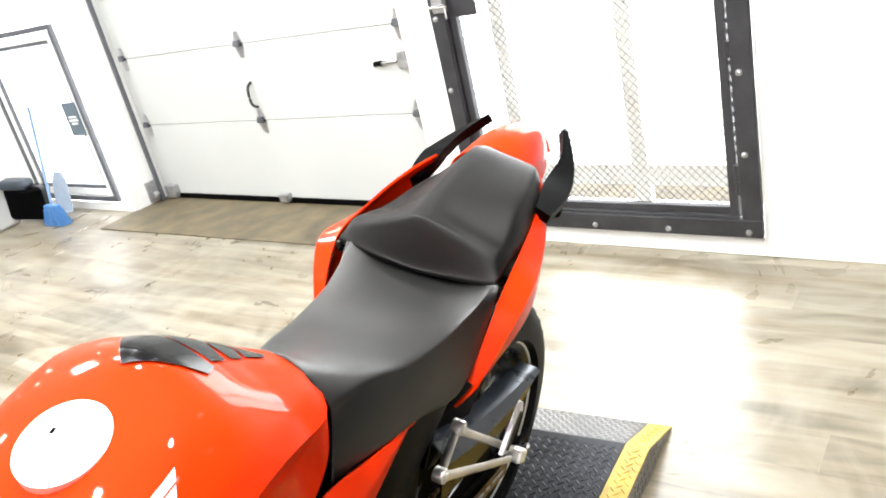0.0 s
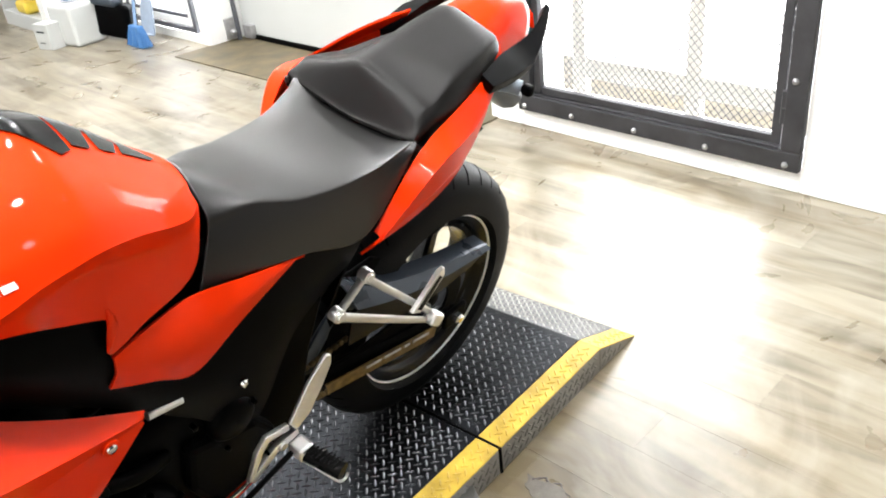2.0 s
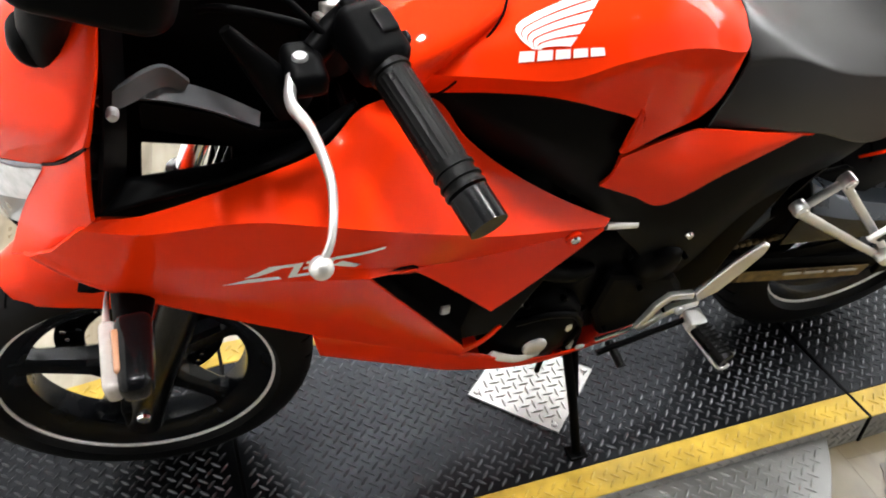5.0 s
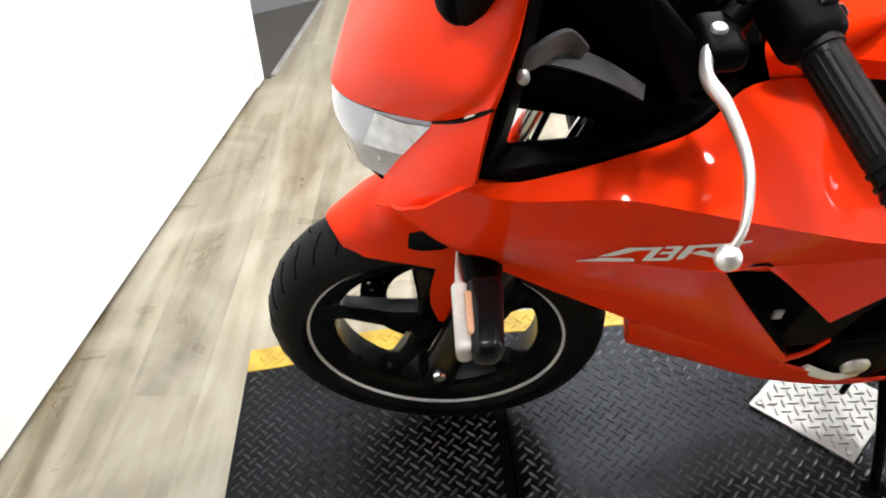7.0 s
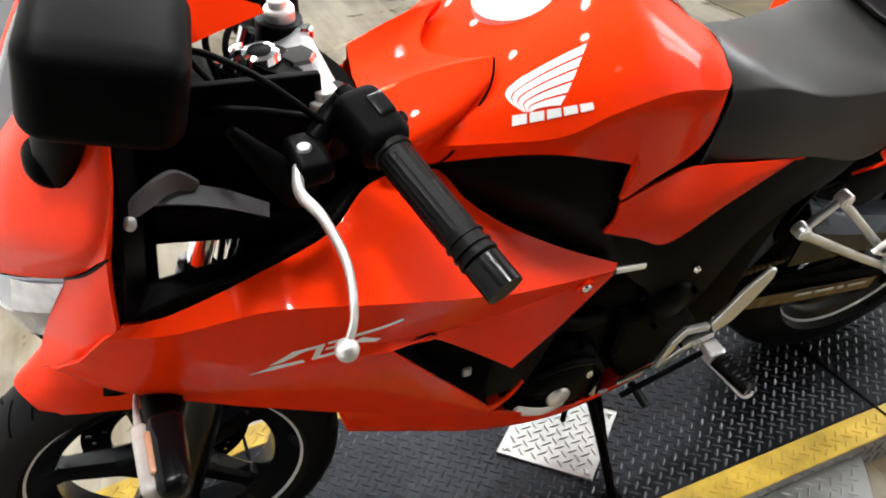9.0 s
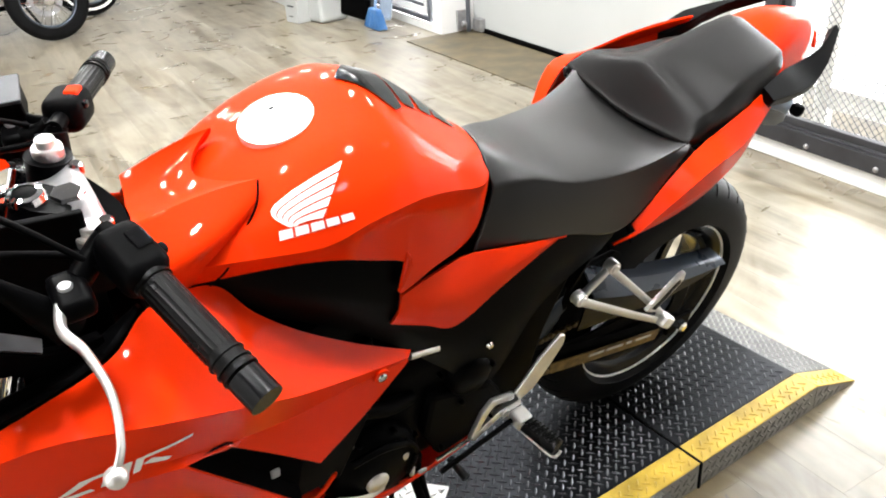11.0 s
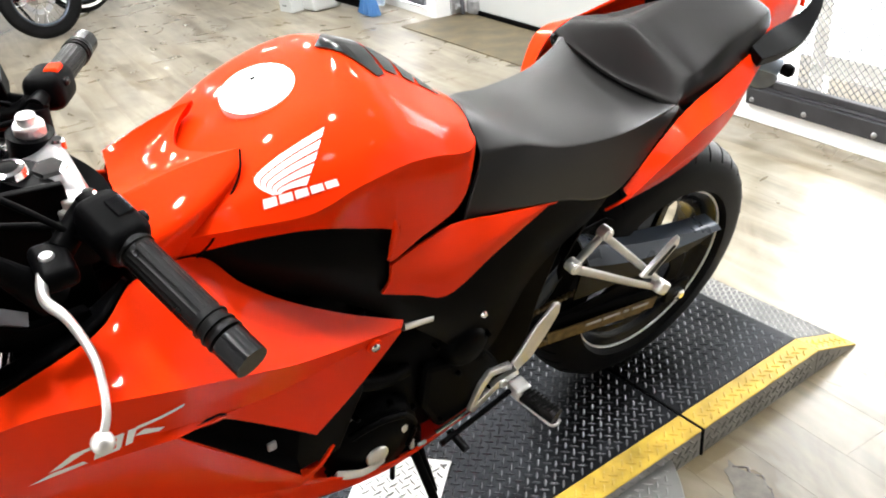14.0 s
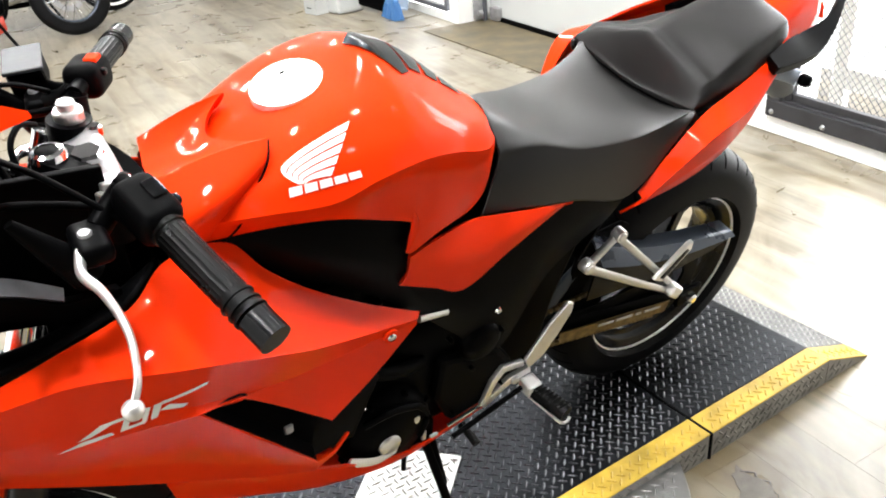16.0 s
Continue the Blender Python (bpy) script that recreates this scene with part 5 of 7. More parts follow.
# frame covers, engine
FC = [[(-0.29, -0.100, 0.915), (-0.20, -0.120, 0.900), (-0.11, -0.125, 0.875), (-0.03, -0.130, 0.835), (-0.045, -0.128, 0.765), (0.06, -0.124, 0.680), (0.17, -0.118, 0.725), (0.28, -0.118, 0.757), (0.42, -0.118, 0.705)],
      [(-0.29, -0.104, 0.897), (-0.21, -0.126, 0.855), (-0.135, -0.136, 0.820), (-0.055, -0.138, 0.770), (-0.03, -0.138, 0.705), (0.055, -0.134, 0.620), (0.165, -0.130, 0.600), (0.272, -0.122, 0.670), (0.41, -0.112, 0.675)],
      [(-0.29, -0.100, 0.88), (-0.22, -0.115, 0.81), (-0.157, -0.122, 0.765), (-0.08, -0.130, 0.705), (-0.02, -0.134, 0.645), (0.05, -0.126, 0.560), (0.16, -0.122, 0.450), (0.265, -0.114, 0.585), (0.40, -0.104, 0.645)]]
for s in (False, True):
    fc = part("frame_cover", skin(FC, 56, 7, 0.006, mirror=s), COVER_PLASTIC, bike, "matte black frame cover", smooth=True)
    k = 1 if s else -1
    part("cover_bolt", lathe([(0, -0.005), (0.005, -0.004), (0.007, 0), (0.007, 0.005)], 12, "y", (0.138, k * 0.138, 0.575)), CHROME, fc, "bright cover bolt")
    part("side_cover", skin([[(-0.046, k * 0.148, 0.786), (0.02, k * 0.134, 0.789), (0.092, k * 0.117, 0.780), (0.19, k * 0.127, 0.764), (0.278, k * 0.124, 0.746)], [(-0.048, k * 0.146, 0.755), (0.02, k * 0.145, 0.745), (0.08, k * 0.140, 0.730), (0.17, k * 0.136, 0.737), (0.278, k * 0.126, 0.751)],
                             [(-0.060, k * 0.144, 0.735), (0.0, k * 0.143, 0.700), (0.063, k * 0.139, 0.664), (0.155, k * 0.134, 0.703), (0.278, k * 0.125, 0.749)]], 30, 6, 0.005), RED, bike, "glossy red triangular side cover", smooth=True)
part("frame", box(0.42, 0.16, 0.20, (0.02, 0, 0.73), bevel=0.03, seg=2), BLACK_METAL, bike, "black steel frame")
part("seat_rail", box(0.42, 0.17, 0.10, (0.52, 0, 0.78), bevel=0.02, seg=2, rot=None), BLACK_METAL, bike)
part("airbox", box(0.30, 0.15, 0.22, (0.27, 0, 0.66), bevel=0.03, seg=2), BLACK_PLASTIC, bike)
part("inner_mudguard", skin([[(0.36, -0.09, 0.55), (0.42, -0.095, 0.66), (0.52, -0.10, 0.72), (0.66, -0.095, 0.74), (0.78, -0.08, 0.74)], [(0.37, 0, 0.56), (0.43, 0, 0.68), (0.53, 0, 0.745), (0.66, 0, 0.765), (0.80, 0, 0.76)]], 20, 6, 0.006, both=True), BLACK_PLASTIC, bike, "black inner mudguard", smooth=True)
engine = part("engine", box(0.34, 0.22, 0.30, (0.03, 0, 0.44), bevel=0.045, seg=3), BLACK_METAL, bike, "black engine cases", smooth=True)
part("cylinder", box(0.17, 0.17, 0.26, (-0.14, 0, 0.62), bevel=0.03, seg=2, rot=Euler((0, radians(-18), 0)).to_matrix()), BLACK_METAL, engine)
fins = bmesh.new()
for k in range(6):
    box(0.19, 0.19, 0.007, (-0.12 - k * 0.007, 0, 0.53 + k * 0.025), bevel=0.002, seg=1, bm=fins)
part("cooling_fin", fins, BLACK_METAL, engine)
part("generator_cover", lathe([(0.0, -0.155), (0.040, -0.155), (0.048, -0.152), (0.075, -0.145), (0.088, -0.132), (0.092, -0.10)], 48, "y", (-0.08, 0, 0.385)), BLACK_METAL, engine, "round black generator cover", smooth=True)
part("crank_plug", lathe([(0, -0.161), (0.018, -0.161), (0.0215, -0.158), (0.0215, -0.152)], 32, "y", (-0.086, 0, 0.378)), ALLOY, engine, "bare alloy crank plug", smooth=True)
part("timing_plug", lathe([(0, -0.152), (0.009, -0.151), (0.011, -0.148), (0.011, -0.135)], 20, "y", (-0.03, 0, 0.40)), ALLOY, engine, smooth=True)
for k in range(7):
    a = radians(-60 + 42 * k)
    part("case_bolt", lathe([(0, -0.139), (0.005, -0.138), (0.0055, -0.128)], 10, "y", (-0.08 + 0.089 * math.cos(a), 0, 0.385 + 0.089 * math.sin(a))), BLACK_METAL, engine)
part("sprocket_cover", slab([(0.03, 0.50), (0.16, 0.46), (0.20, 0.40), (0.17, 0.33), (0.06, 0.31), (0.02, 0.40)], -0.132, -0.09, 0.012), BLACK_PLASTIC, engine, "black sprocket cover")
part("frame_bolt", tube([(-0.02, -0.135, 0.636), (0.035, -0.132, 0.622)], 0.0065, None, 12), ALLOY, engine, "bright engine mount", smooth=True)
for s in (-1, 1):
    part("pivot_plate", slab([(0.10, 0.30), (0.13, 0.47), (0.19, 0.60), (0.34, 0.62), (0.30, 0.50), (0.28, 0.38), (0.22, 0.30)], s * 0.104, s * 0.084, 0.006), BLACK_METAL, bike, "black frame pivot plate")
guard_top = [(0.40, -0.086, 0.575), (0.50, -0.092, 0.520), (0.648, -0.098, 0.474), (0.822, -0.100, 0.434)]
guard_low = [(0.415, -0.108, 0.520), (0.52, -0.112, 0.482), (0.660, -0.112, 0.447), (0.826, -0.108, 0.424)]
guard_in = [(x, -0.060, z + 0.004) for x, y, z in guard_top]
part("upper_chain_guard", skin([guard_in, guard_top, guard_low], 24, 5, 0.004, straight=True), GUARD_REFLECT, bike, "long chain guard tapering to the rear, blue reflection put into its colour", smooth=True)
part("chain_guard_side", skin([[(0.41, -0.098, 0.508), (0.55, -0.102, 0.478), (0.70, -0.106, 0.446), (0.80, -0.108, 0.428)], [(0.40, -0.098, 0.430), (0.53, -0.102, 0.415), (0.64, -0.106, 0.405), (0.76, -0.108, 0.415)]], 16, 4, 0.004), BLACK_GLOSS, bike, "black side of the chain guard", smooth=True)
part("hugger", slab([(0.37, 0.37), (0.40, 0.56), (0.50, 0.565), (0.60, 0.50), (0.63, 0.40), (0.58, 0.355)], -0.060, -0.050, 0.004), BLACK_PLASTIC, bike, "black inner guard before the rear wheel")
part("case_rib", tube([(-0.13, -0.150, 0.455), (-0.08, -0.158, 0.470), (-0.03, -0.152, 0.445)], 0.007, 11, 10), BLACK_METAL, engine, smooth=True)
part("case_rib", tube([(-0.03, -0.150, 0.445), (-0.005, -0.148, 0.40), (-0.02, -0.148, 0.35)], 0.006, 11, 10), BLACK_METAL, engine, smooth=True)
part("coolant_hose", tube([(-0.20, -0.10, 0.60), (-0.13, -0.128, 0.57), (-0.06, -0.13, 0.53), (0.0, -0.11, 0.50)], 0.014, 19, 12), BLACK_PLASTIC, engine, smooth=True)
part("cylinder_cover", lathe([(0, -0.140), (0.03, -0.139), (0.042, -0.130), (0.045, -0.09)], 32, "y", (0.115, 0, 0.50)), BLACK_METAL, engine, smooth=True)
for x, z in ((0.045, 0.55), (0.095, 0.45), (0.155, 0.515), (0.06, 0.345), (0.17, 0.36)):
    part("case_bolt", lathe([(0, -0.141), (0.0045, -0.140), (0.005, -0.128)], 10, "y", (x, 0, z)), BLACK_METAL, engine)
part("hose_clip", lathe([(0, -0.146), (0.004, -0.145), (0.005, -0.130)], 10, "y", (-0.125, 0, 0.49)), CHROME, engine)
# belly pan
BP = [[(-0.442, -0.158, 0.556), (-0.33, -0.165, 0.515), (-0.20, -0.162, 0.415), (-0.05, -0.147, 0.322), (0.14, -0.120, 0.300)], [(-0.432, -0.146, 0.490), (-0.325, -0.150, 0.430), (-0.20, -0.150, 0.352), (-0.05, -0.138, 0.296), (0.16, -0.110, 0.283)],
      [(-0.425, -0.12, 0.462), (-0.32, -0.118, 0.392), (-0.20, -0.115, 0.322), (-0.04, -0.100, 0.268), (0.17, -0.08, 0.265)], [(-0.405, 0, 0.445), (-0.31, 0, 0.37), (-0.19, 0, 0.300), (-0.03, 0, 0.252), (0.17, 0, 0.255)]]
belly = part("belly_pan", skin(BP, 36, 6, 0.004, both=True), RED, bike, "glossy red belly pan", smooth=True)
# Pale strip painted in for the bright stand plate behind an opening.
part("belly_gap_strip", tube([(-0.166, -0.158, 0.388), (-0.117, -0.162, 0.362), (-0.072, -0.155, 0.352)], 0.012, 13, 10, taper=0.008, flat=0.25), WHITE_DECAL, belly, "pale strip painting in the bright plate seen through the belly gap", smooth=True)
part("radiator", box(0.05, 0.28, 0.26, (-0.335, 0, 0.60), bevel=0.01, seg=2, rot=Euler((0, radians(-12), 0)).to_matrix()), BLACK_METAL, bike, "black radiator")

# seats
ST = [[(0.110, -0.104, 0.766), (0.19, -0.122, 0.764), (0.28, -0.132, 0.750), (0.395, -0.146, 0.730), (0.490, -0.158, 0.858)], [(0.132, -0.094, 0.812), (0.205, -0.112, 0.815), (0.29, -0.128, 0.798), (0.402, -0.143, 0.786), (0.494, -0.157, 0.864)],
      [(0.148, -0.084, 0.842), (0.215, -0.098, 0.849), (0.297, -0.119, 0.830), (0.408, -0.135, 0.828), (0.498, -0.150, 0.866)], [(0.153, -0.076, 0.862), (0.218, -0.088, 0.861), (0.297, -0.108, 0.841), (0.405, -0.125, 0.838), (0.502, -0.140, 0.864)],
      [(0.158, -0.035, 0.896), (0.216, -0.048, 0.869), (0.29, -0.060, 0.849), (0.392, -0.07, 0.845), (0.550, -0.07, 0.838)], [(0.163, 0, 0.904), (0.215, 0, 0.872), (0.29, 0, 0.851), (0.385, 0, 0.846), (0.560, 0, 0.832)]]
bm = skin(ST, 48, 9, 0.006, both=True)
for v in bm.verts:
    if v.co.y > 0:
        v.co.y *= 0.86
part("rider_seat", bm, VINYL, bike, "black vinyl rider seat", smooth=True, fold=80)
def pillion_row(y, lip, ridge, top):
    """One line over the pillion pad: underside, front lip, flat sloping face, sharp ridge, then the top to the tail."""
    f = lambda x: 1 - max(0, x - 0.56) ** 2 * 6.5
    return [(0.530, y * 0.97, lip - 0.020), (0.503, y, lip - 0.010), (0.494, y, lip + 0.002), (0.499, y, lip + 0.012), (0.516, y, ridge - 0.012), (0.533, y, ridge - 0.002),
            (0.556, y, ridge + 0.003), (0.61, y * f(0.61), top - 0.006), (0.69, y * f(0.69), top + 0.008), (0.75, y * f(0.75), top + 0.010), (0.788 - abs(y) * 0.12, y * f(0.79), 0.942 - abs(y) * 0.08)]


PS = [pillion_row(-0.147, 0.846, 0.856, 0.862), pillion_row(-0.150, 0.857, 0.878, 0.888), pillion_row(-0.148, 0.861, 0.891, 0.908), pillion_row(-0.140, 0.860, 0.900, 0.928), pillion_row(-0.126, 0.858, 0.907, 0.940),
      pillion_row(-0.066, 0.852, 0.924, 0.950), pillion_row(-0.02, 0.848, 0.936, 0.957), pillion_row(0, 0.848, 0.939, 0.959)]
bm = skin(PS, 80, 6, 0.006, both=True)
for v in bm.verts:
    # the pad is lower and narrower on its far side
    if v.co.y > 0.02 and v.co.z > 0.866:
        k = 0.62 * min(1.0, (v.co.y - 0.02) / 0.085) * min(1.0, max(0.25, (v.co.x - 0.50) / 0.09))
        v.co.z = 0.866 + (v.co.z - 0.866) * (1 - k)
    if v.co.y > 0 and v.co.x > 0.54:
        v.co.y *= 1 - 0.14 * min(1.0, (v.co.x - 0.54) / 0.08)
part("pillion_seat", bm, VINYL_SHADED, bike, "black vinyl pillion seat", smooth=True, fold=80)
# Added near-black block: hides a pale spot and paints the gap dark.
part("seat_gap_filler", box(0.056, 0.012, 0.022, (0.512, -0.146, 0.846), bevel=0.004, seg=2), VOID, bike, "added near-black block painting in the dark seat gap")
# the steering is turned slightly to the right
turn = Matrix.Translation((-0.45, 0, 0.322)) @ Matrix.Rotation(radians(-5.5), 4, Vector((0.1, 0, 0.245))) @ Matrix.Translation((0.45, 0, -0.322))
for o in bike.children:
    if o.name.split(".")[0] in ("front_wheel", "fork_lower", "fork_tube", "front_fender", "brake_caliper", "brake_hose"):
        o.matrix_basis = turn @ o.matrix_basis
right_bar = [o for o in bike.children if o.name.split(".")[0] == "handlebar"][1]
a, b, c, d = Vector((-0.400, 0.105, 1.047)), Vector((-0.328, 0.356, 0.974)), Vector((-0.395, 0.105, 1.005)), Vector((-0.267, 0.343, 0.965))
right_bar.matrix_basis = Matrix.Translation(c) @ (b - a).rotation_difference(d - c).to_matrix().to_4x4() @ Matrix.Translation(-a)

# tail
TL = [[(0.415, -0.144, 0.725), (0.498, -0.160, 0.850), (0.60, -0.152, 0.886), (0.70, -0.134, 0.908), (0.765, -0.104, 0.925)], [(0.420, -0.158, 0.712), (0.500, -0.200, 0.838), (0.60, -0.184, 0.854), (0.69, -0.154, 0.876), (0.76, -0.120, 0.902)],
      [(0.412, -0.151, 0.702), (0.515, -0.190, 0.784), (0.605, -0.178, 0.808), (0.685, -0.149, 0.842), (0.758, -0.119, 0.887)], [(0.400, -0.130, 0.674), (0.505, -0.160, 0.722), (0.605, -0.158, 0.757), (0.680, -0.140, 0.806), (0.75, -0.115, 0.873)]]
for s in (False, True):
    bm = skin(TL, 34, 8, 0.005, mirror=s, straight=True)
    if s:
        spread(bm, 0.003, -0.001)
    part("tail_cowl", bm, RED, bike, "glossy red tail cowl", smooth=True)
TC = [[(0.755, -0.102, 0.885), (0.84, -0.085, 0.872), (0.93, -0.060, 0.872), (0.965, -0.030, 0.885)], [(0.770, -0.088, 0.930), (0.84, -0.078, 0.925), (0.93, -0.058, 0.908), (0.972, -0.030, 0.905)], [(0.775, -0.052, 0.952), (0.85, -0.052, 0.960), (0.93, -0.040, 0.946), (0.975, -0.02, 0.918)], [(0.785, 0, 0.958), (0.85, 0, 0.970), (0.93, 0, 0.956), (0.978, 0, 0.922)]]
bm = skin(TC, 24, 6, 0.004, both=True)
for v in bm.verts:
    v.co.y *= 0.88
    v.co.z -= 0.007
    if v.co.y > 0:
        v.co.z -= 0.12 * v.co.y
tail = part("tail_centre", bm, RED, bike, "glossy red tail hump", smooth=True)
part("tail_light", skin([[(0.965, -0.045, 0.880), (0.985, 0, 0.878), (0.965, 0.045, 0.880)], [(0.968, -0.035, 0.905), (0.985, 0, 0.908), (0.968, 0.035, 0.905)]], 12, 4, 0.006), RED, tail, "red tail lamp", smooth=True)
part("tail_under", skin([[(0.62, -0.10, 0.80), (0.75, -0.09, 0.835), (0.95, -0.04, 0.872)], [(0.62, 0, 0.785), (0.75, 0, 0.82), (0.96, 0, 0.862)]], 12, 5, 0.004, both=True), BLACK_PLASTIC, bike, "black tail underside")
for s in (-1, 1):
    rail = skin([[(0.675, s * 0.138, 0.915), (0.745, s * 0.120, 0.920), (0.80, s * 0.112, 0.920), (0.86, s * 0.108, 0.930), (0.935, s * 0.082, 0.950)], [(0.672, s * 0.166, 0.905), (0.735, s * 0.168, 0.905), (0.80, s * 0.158, 0.908), (0.865, s * 0.132, 0.924), (0.938, s * 0.090, 0.944)]], 24, 4, 0.018)
    if s > 0:
        # the far rail sits a little lower and further back
        for v in rail.verts:
            k = max(0.0, (0.80 - v.co.x) / 0.13)
            v.co += Vector((0.045 * k, -0.020 * k, -0.022 * k))
    part("grab_rail", rail, BLACK_PLASTIC, bike, "black cast pillion grab rail", smooth=True)
    # number plate bracket, indicators
    ind = part("indicator", tube([(0.88, s * 0.030, 0.782), (0.90, s * 0.055, 0.778), (0.908, s * 0.072, 0.776)], 0.017, 9, 12, flat=0.7), GREY_BLUE, bike, "pale blue-grey rear indicator body", smooth=True)
    part("indicator_lamp", box(0.022, 0.026, 0.024, (0.914, s * 0.084, 0.775), bevel=0.008, seg=3), BLACK_PLASTIC, ind, smooth=True)
part("plate_bracket", tube([(0.82, 0, 0.845), (0.90, 0, 0.78), (0.965, 0, 0.71)], 0.045, 9, 10, taper=0.03, flat=1.3), BLUE_STEEL, bike, "grey rear mudguard bracket", smooth=True)

# swingarm, chain, guard, hangers, pegs, stand
for s in (-1, 1):
    part("swingarm", tube([(0.24, s * 0.075, 0.385), (0.45, s * 0.093, 0.355), (0.70, s * 0.112, 0.322)], 0.026, 13, 10, taper=0.02, flat=0.55), BLACK_METAL, bike, "black box-section swingarm", smooth=True)
    part("axle_plate", box(0.07, 0.012, 0.045, (0.695, s * 0.122, 0.322), bevel=0.004, seg=2), BLACK_METAL, bike)
    part("axle_nut", lathe([(0, -0.014), (0.008, -0.014), (0.014, -0.010), (0.014, 0.004)], 6, "y", (0.690, s * 0.132, 0.325)), CHROME, bike, "bright rear axle nut")
part("shock", tube([(0.30, 0, 0.66), (0.36, 0, 0.42)], 0.026, None, 16), BLACK_METAL, bike, smooth=True)
part("swingarm_brace", tube([(0.33, -0.055, 0.40), (0.42, -0.05, 0.475), (0.52, -0.062, 0.45), (0.64, -0.085, 0.345)], 0.020, 19, 10, flat=0.5), BLUE_STEEL, bike, "blue-grey steel swingarm brace", smooth=True)
chain = bmesh.new()
for z0, z1 in ((0.405, 0.410), (0.335, 0.222)):
    for k in range(34):
        f = k / 33
        box(0.0135, 0.012, 0.010, (0.205 + f * (0.48 if z0 > 0.4 else 0.46), -0.066, z0 + (z1 - z0) * f), bevel=0.003, seg=1, bm=chain)
tagged(part("drive_chain", chain, CHAIN, bike, "dirty golden drive chain"), kind="stuff")
cg = part("chain_guard", skin([[(0.30, -0.080, 0.405), (0.44, -0.094, 0.395), (0.60, -0.094, 0.398)], [(0.31, -0.084, 0.365), (0.44, -0.098, 0.350), (0.62, -0.098, 0.345)]], 14, 4, 0.004), BLACK_PLASTIC, bike, "black chain guard", smooth=True)
part("chain_guard_plate", skin([[(0.33, -0.110, 0.385), (0.46, -0.118, 0.365), (0.64, -0.122, 0.330)], [(0.335, -0.110, 0.355), (0.46, -0.118, 0.335), (0.63, -0.122, 0.302)]], 12, 3, 0.003), CHAIN, cg, "dirty golden swingarm plate")
for a0, a1 in ((0.0, 0.22), (0.27, 0.52), (0.58, 0.66), (0.72, 0.98)):
    g0, g1 = Vector((0.425, -0.1215, 0.366)), Vector((0.610, -0.1255, 0.330))
    part("guard_strip", tube([g0.lerp(g1, a0), g0.lerp(g1, a1)], 0.0036, None, 8, flat=0.4), GALV, cg, "worn bright patch along the chain guard")
for s in (-1, 1):
    h = part("footrest_hanger", tube([(0.338, s * 0.133, 0.576), (0.415, s * 0.124, 0.615)], 0.0075, None, 12), ALLOY, bike, "bare cast alloy pillion footrest hanger", smooth=True)
    part("hanger_arm", tube([(0.338, s * 0.133, 0.574), (0.46, s * 0.158, 0.500), (0.545, s * 0.174, 0.450)], 0.0100, 9, 12, flat=0.5, taper=0.0072), ALLOY, h, smooth=True)
    part("hanger_arm", tube([(0.413, s * 0.123, 0.612), (0.49, s * 0.150, 0.530), (0.552, s * 0.174, 0.462)], 0.0082, 9, 12, flat=0.5, taper=0.0068), ALLOY, h, smooth=True)
    for a in ((0.338, 0.135, 0.581), (0.415, 0.127, 0.617)):
        part("hanger_boss", lathe([(0, -0.012), (0.007, -0.012), (0.009, -0.009), (0.0125, -0.009), (0.0135, -0.005), (0.0135, 0.010)], 20, "y", (a[0], s * a[1], a[2])), ALLOY, h, smooth=True)
    part("hanger_knuckle", box(0.034, 0.030, 0.028, (0.55, s * 0.177, 0.455), bevel=0.006, seg=2, rot=Euler((0, radians(38), 0)).to_matrix()), ALLOY, h)
    loop = [(0.488, 0.506), (0.562, 0.566), (0.574, 0.568), (0.576, 0.548), (0.512, 0.492)]
    peg = part("pillion_peg", slab(loop, s * 0.176, s * 0.166, 0.002), ALLOY, h, "folded pillion peg")
    mid = [(0.502, 0.507), (0.561, 0.556), (0.567, 0.549), (0.513, 0.499)]
    part("peg_insert", slab(mid, s * 0.1775, s * 0.165, 0.001), GRIP_RUBBER, peg, "black rubber insert")
    # rider's hanger: heel guard, peg
    hg = part("rider_hanger", slab([(0.316, 0.506), (0.303, 0.512), (0.262, 0.472), (0.236, 0.432), (0.216, 0.402), (0.229, 0.376), (0.261, 0.394), (0.290, 0.436), (0.316, 0.484)], s * 0.143, s * 0.134, 0.003), ALLOY, bike, "bare alloy footrest hanger with heel guard")
    part("hanger_frame", slab([(0.214, 0.404), (0.163, 0.414), (0.141, 0.388), (0.120, 0.328), (0.136, 0.336), (0.154, 0.378), (0.170, 0.398), (0.216, 0.388)], s * 0.142, s * 0.131, 0.002), ALLOY, hg, "cast alloy frame of the hanger")
    part("hanger_frame", slab([(0.232, 0.378), (0.182, 0.372), (0.122, 0.332), (0.130, 0.318), (0.186, 0.354), (0.236, 0.360)], s * 0.1425, s * 0.131, 0.002), ALLOY, hg, "cast alloy frame of the hanger")
    part("hanger_bolt", lathe([(0, -0.005), (0.008, -0.005), (0.010, -0.001), (0.010, 0.006)], 16, "y", (0.196, s * 0.142, 0.362)), GALV, hg, smooth=True)
    part("peg_clevis", box(0.034, 0.036, 0.030, (0.226, s * 0.156, 0.340), bevel=0.006, seg=2), ALLOY, hg)
    pg = part("rider_peg", tube([(0.228, s * 0.165, 0.335), (0.248, s * 0.240, 0.330)], 0.0155, None, 14, flat=1.1), GRIP_RUBBER, hg, "black rubber-topped rider peg", smooth=True)
    pr = bmesh.new()
    for k in range(8):
        f = 0.1 + 0.11 * k
        p0 = Vector((0.228, s * 0.165, 0.335)).lerp(Vector((0.248, s * 0.240, 0.330)), f)
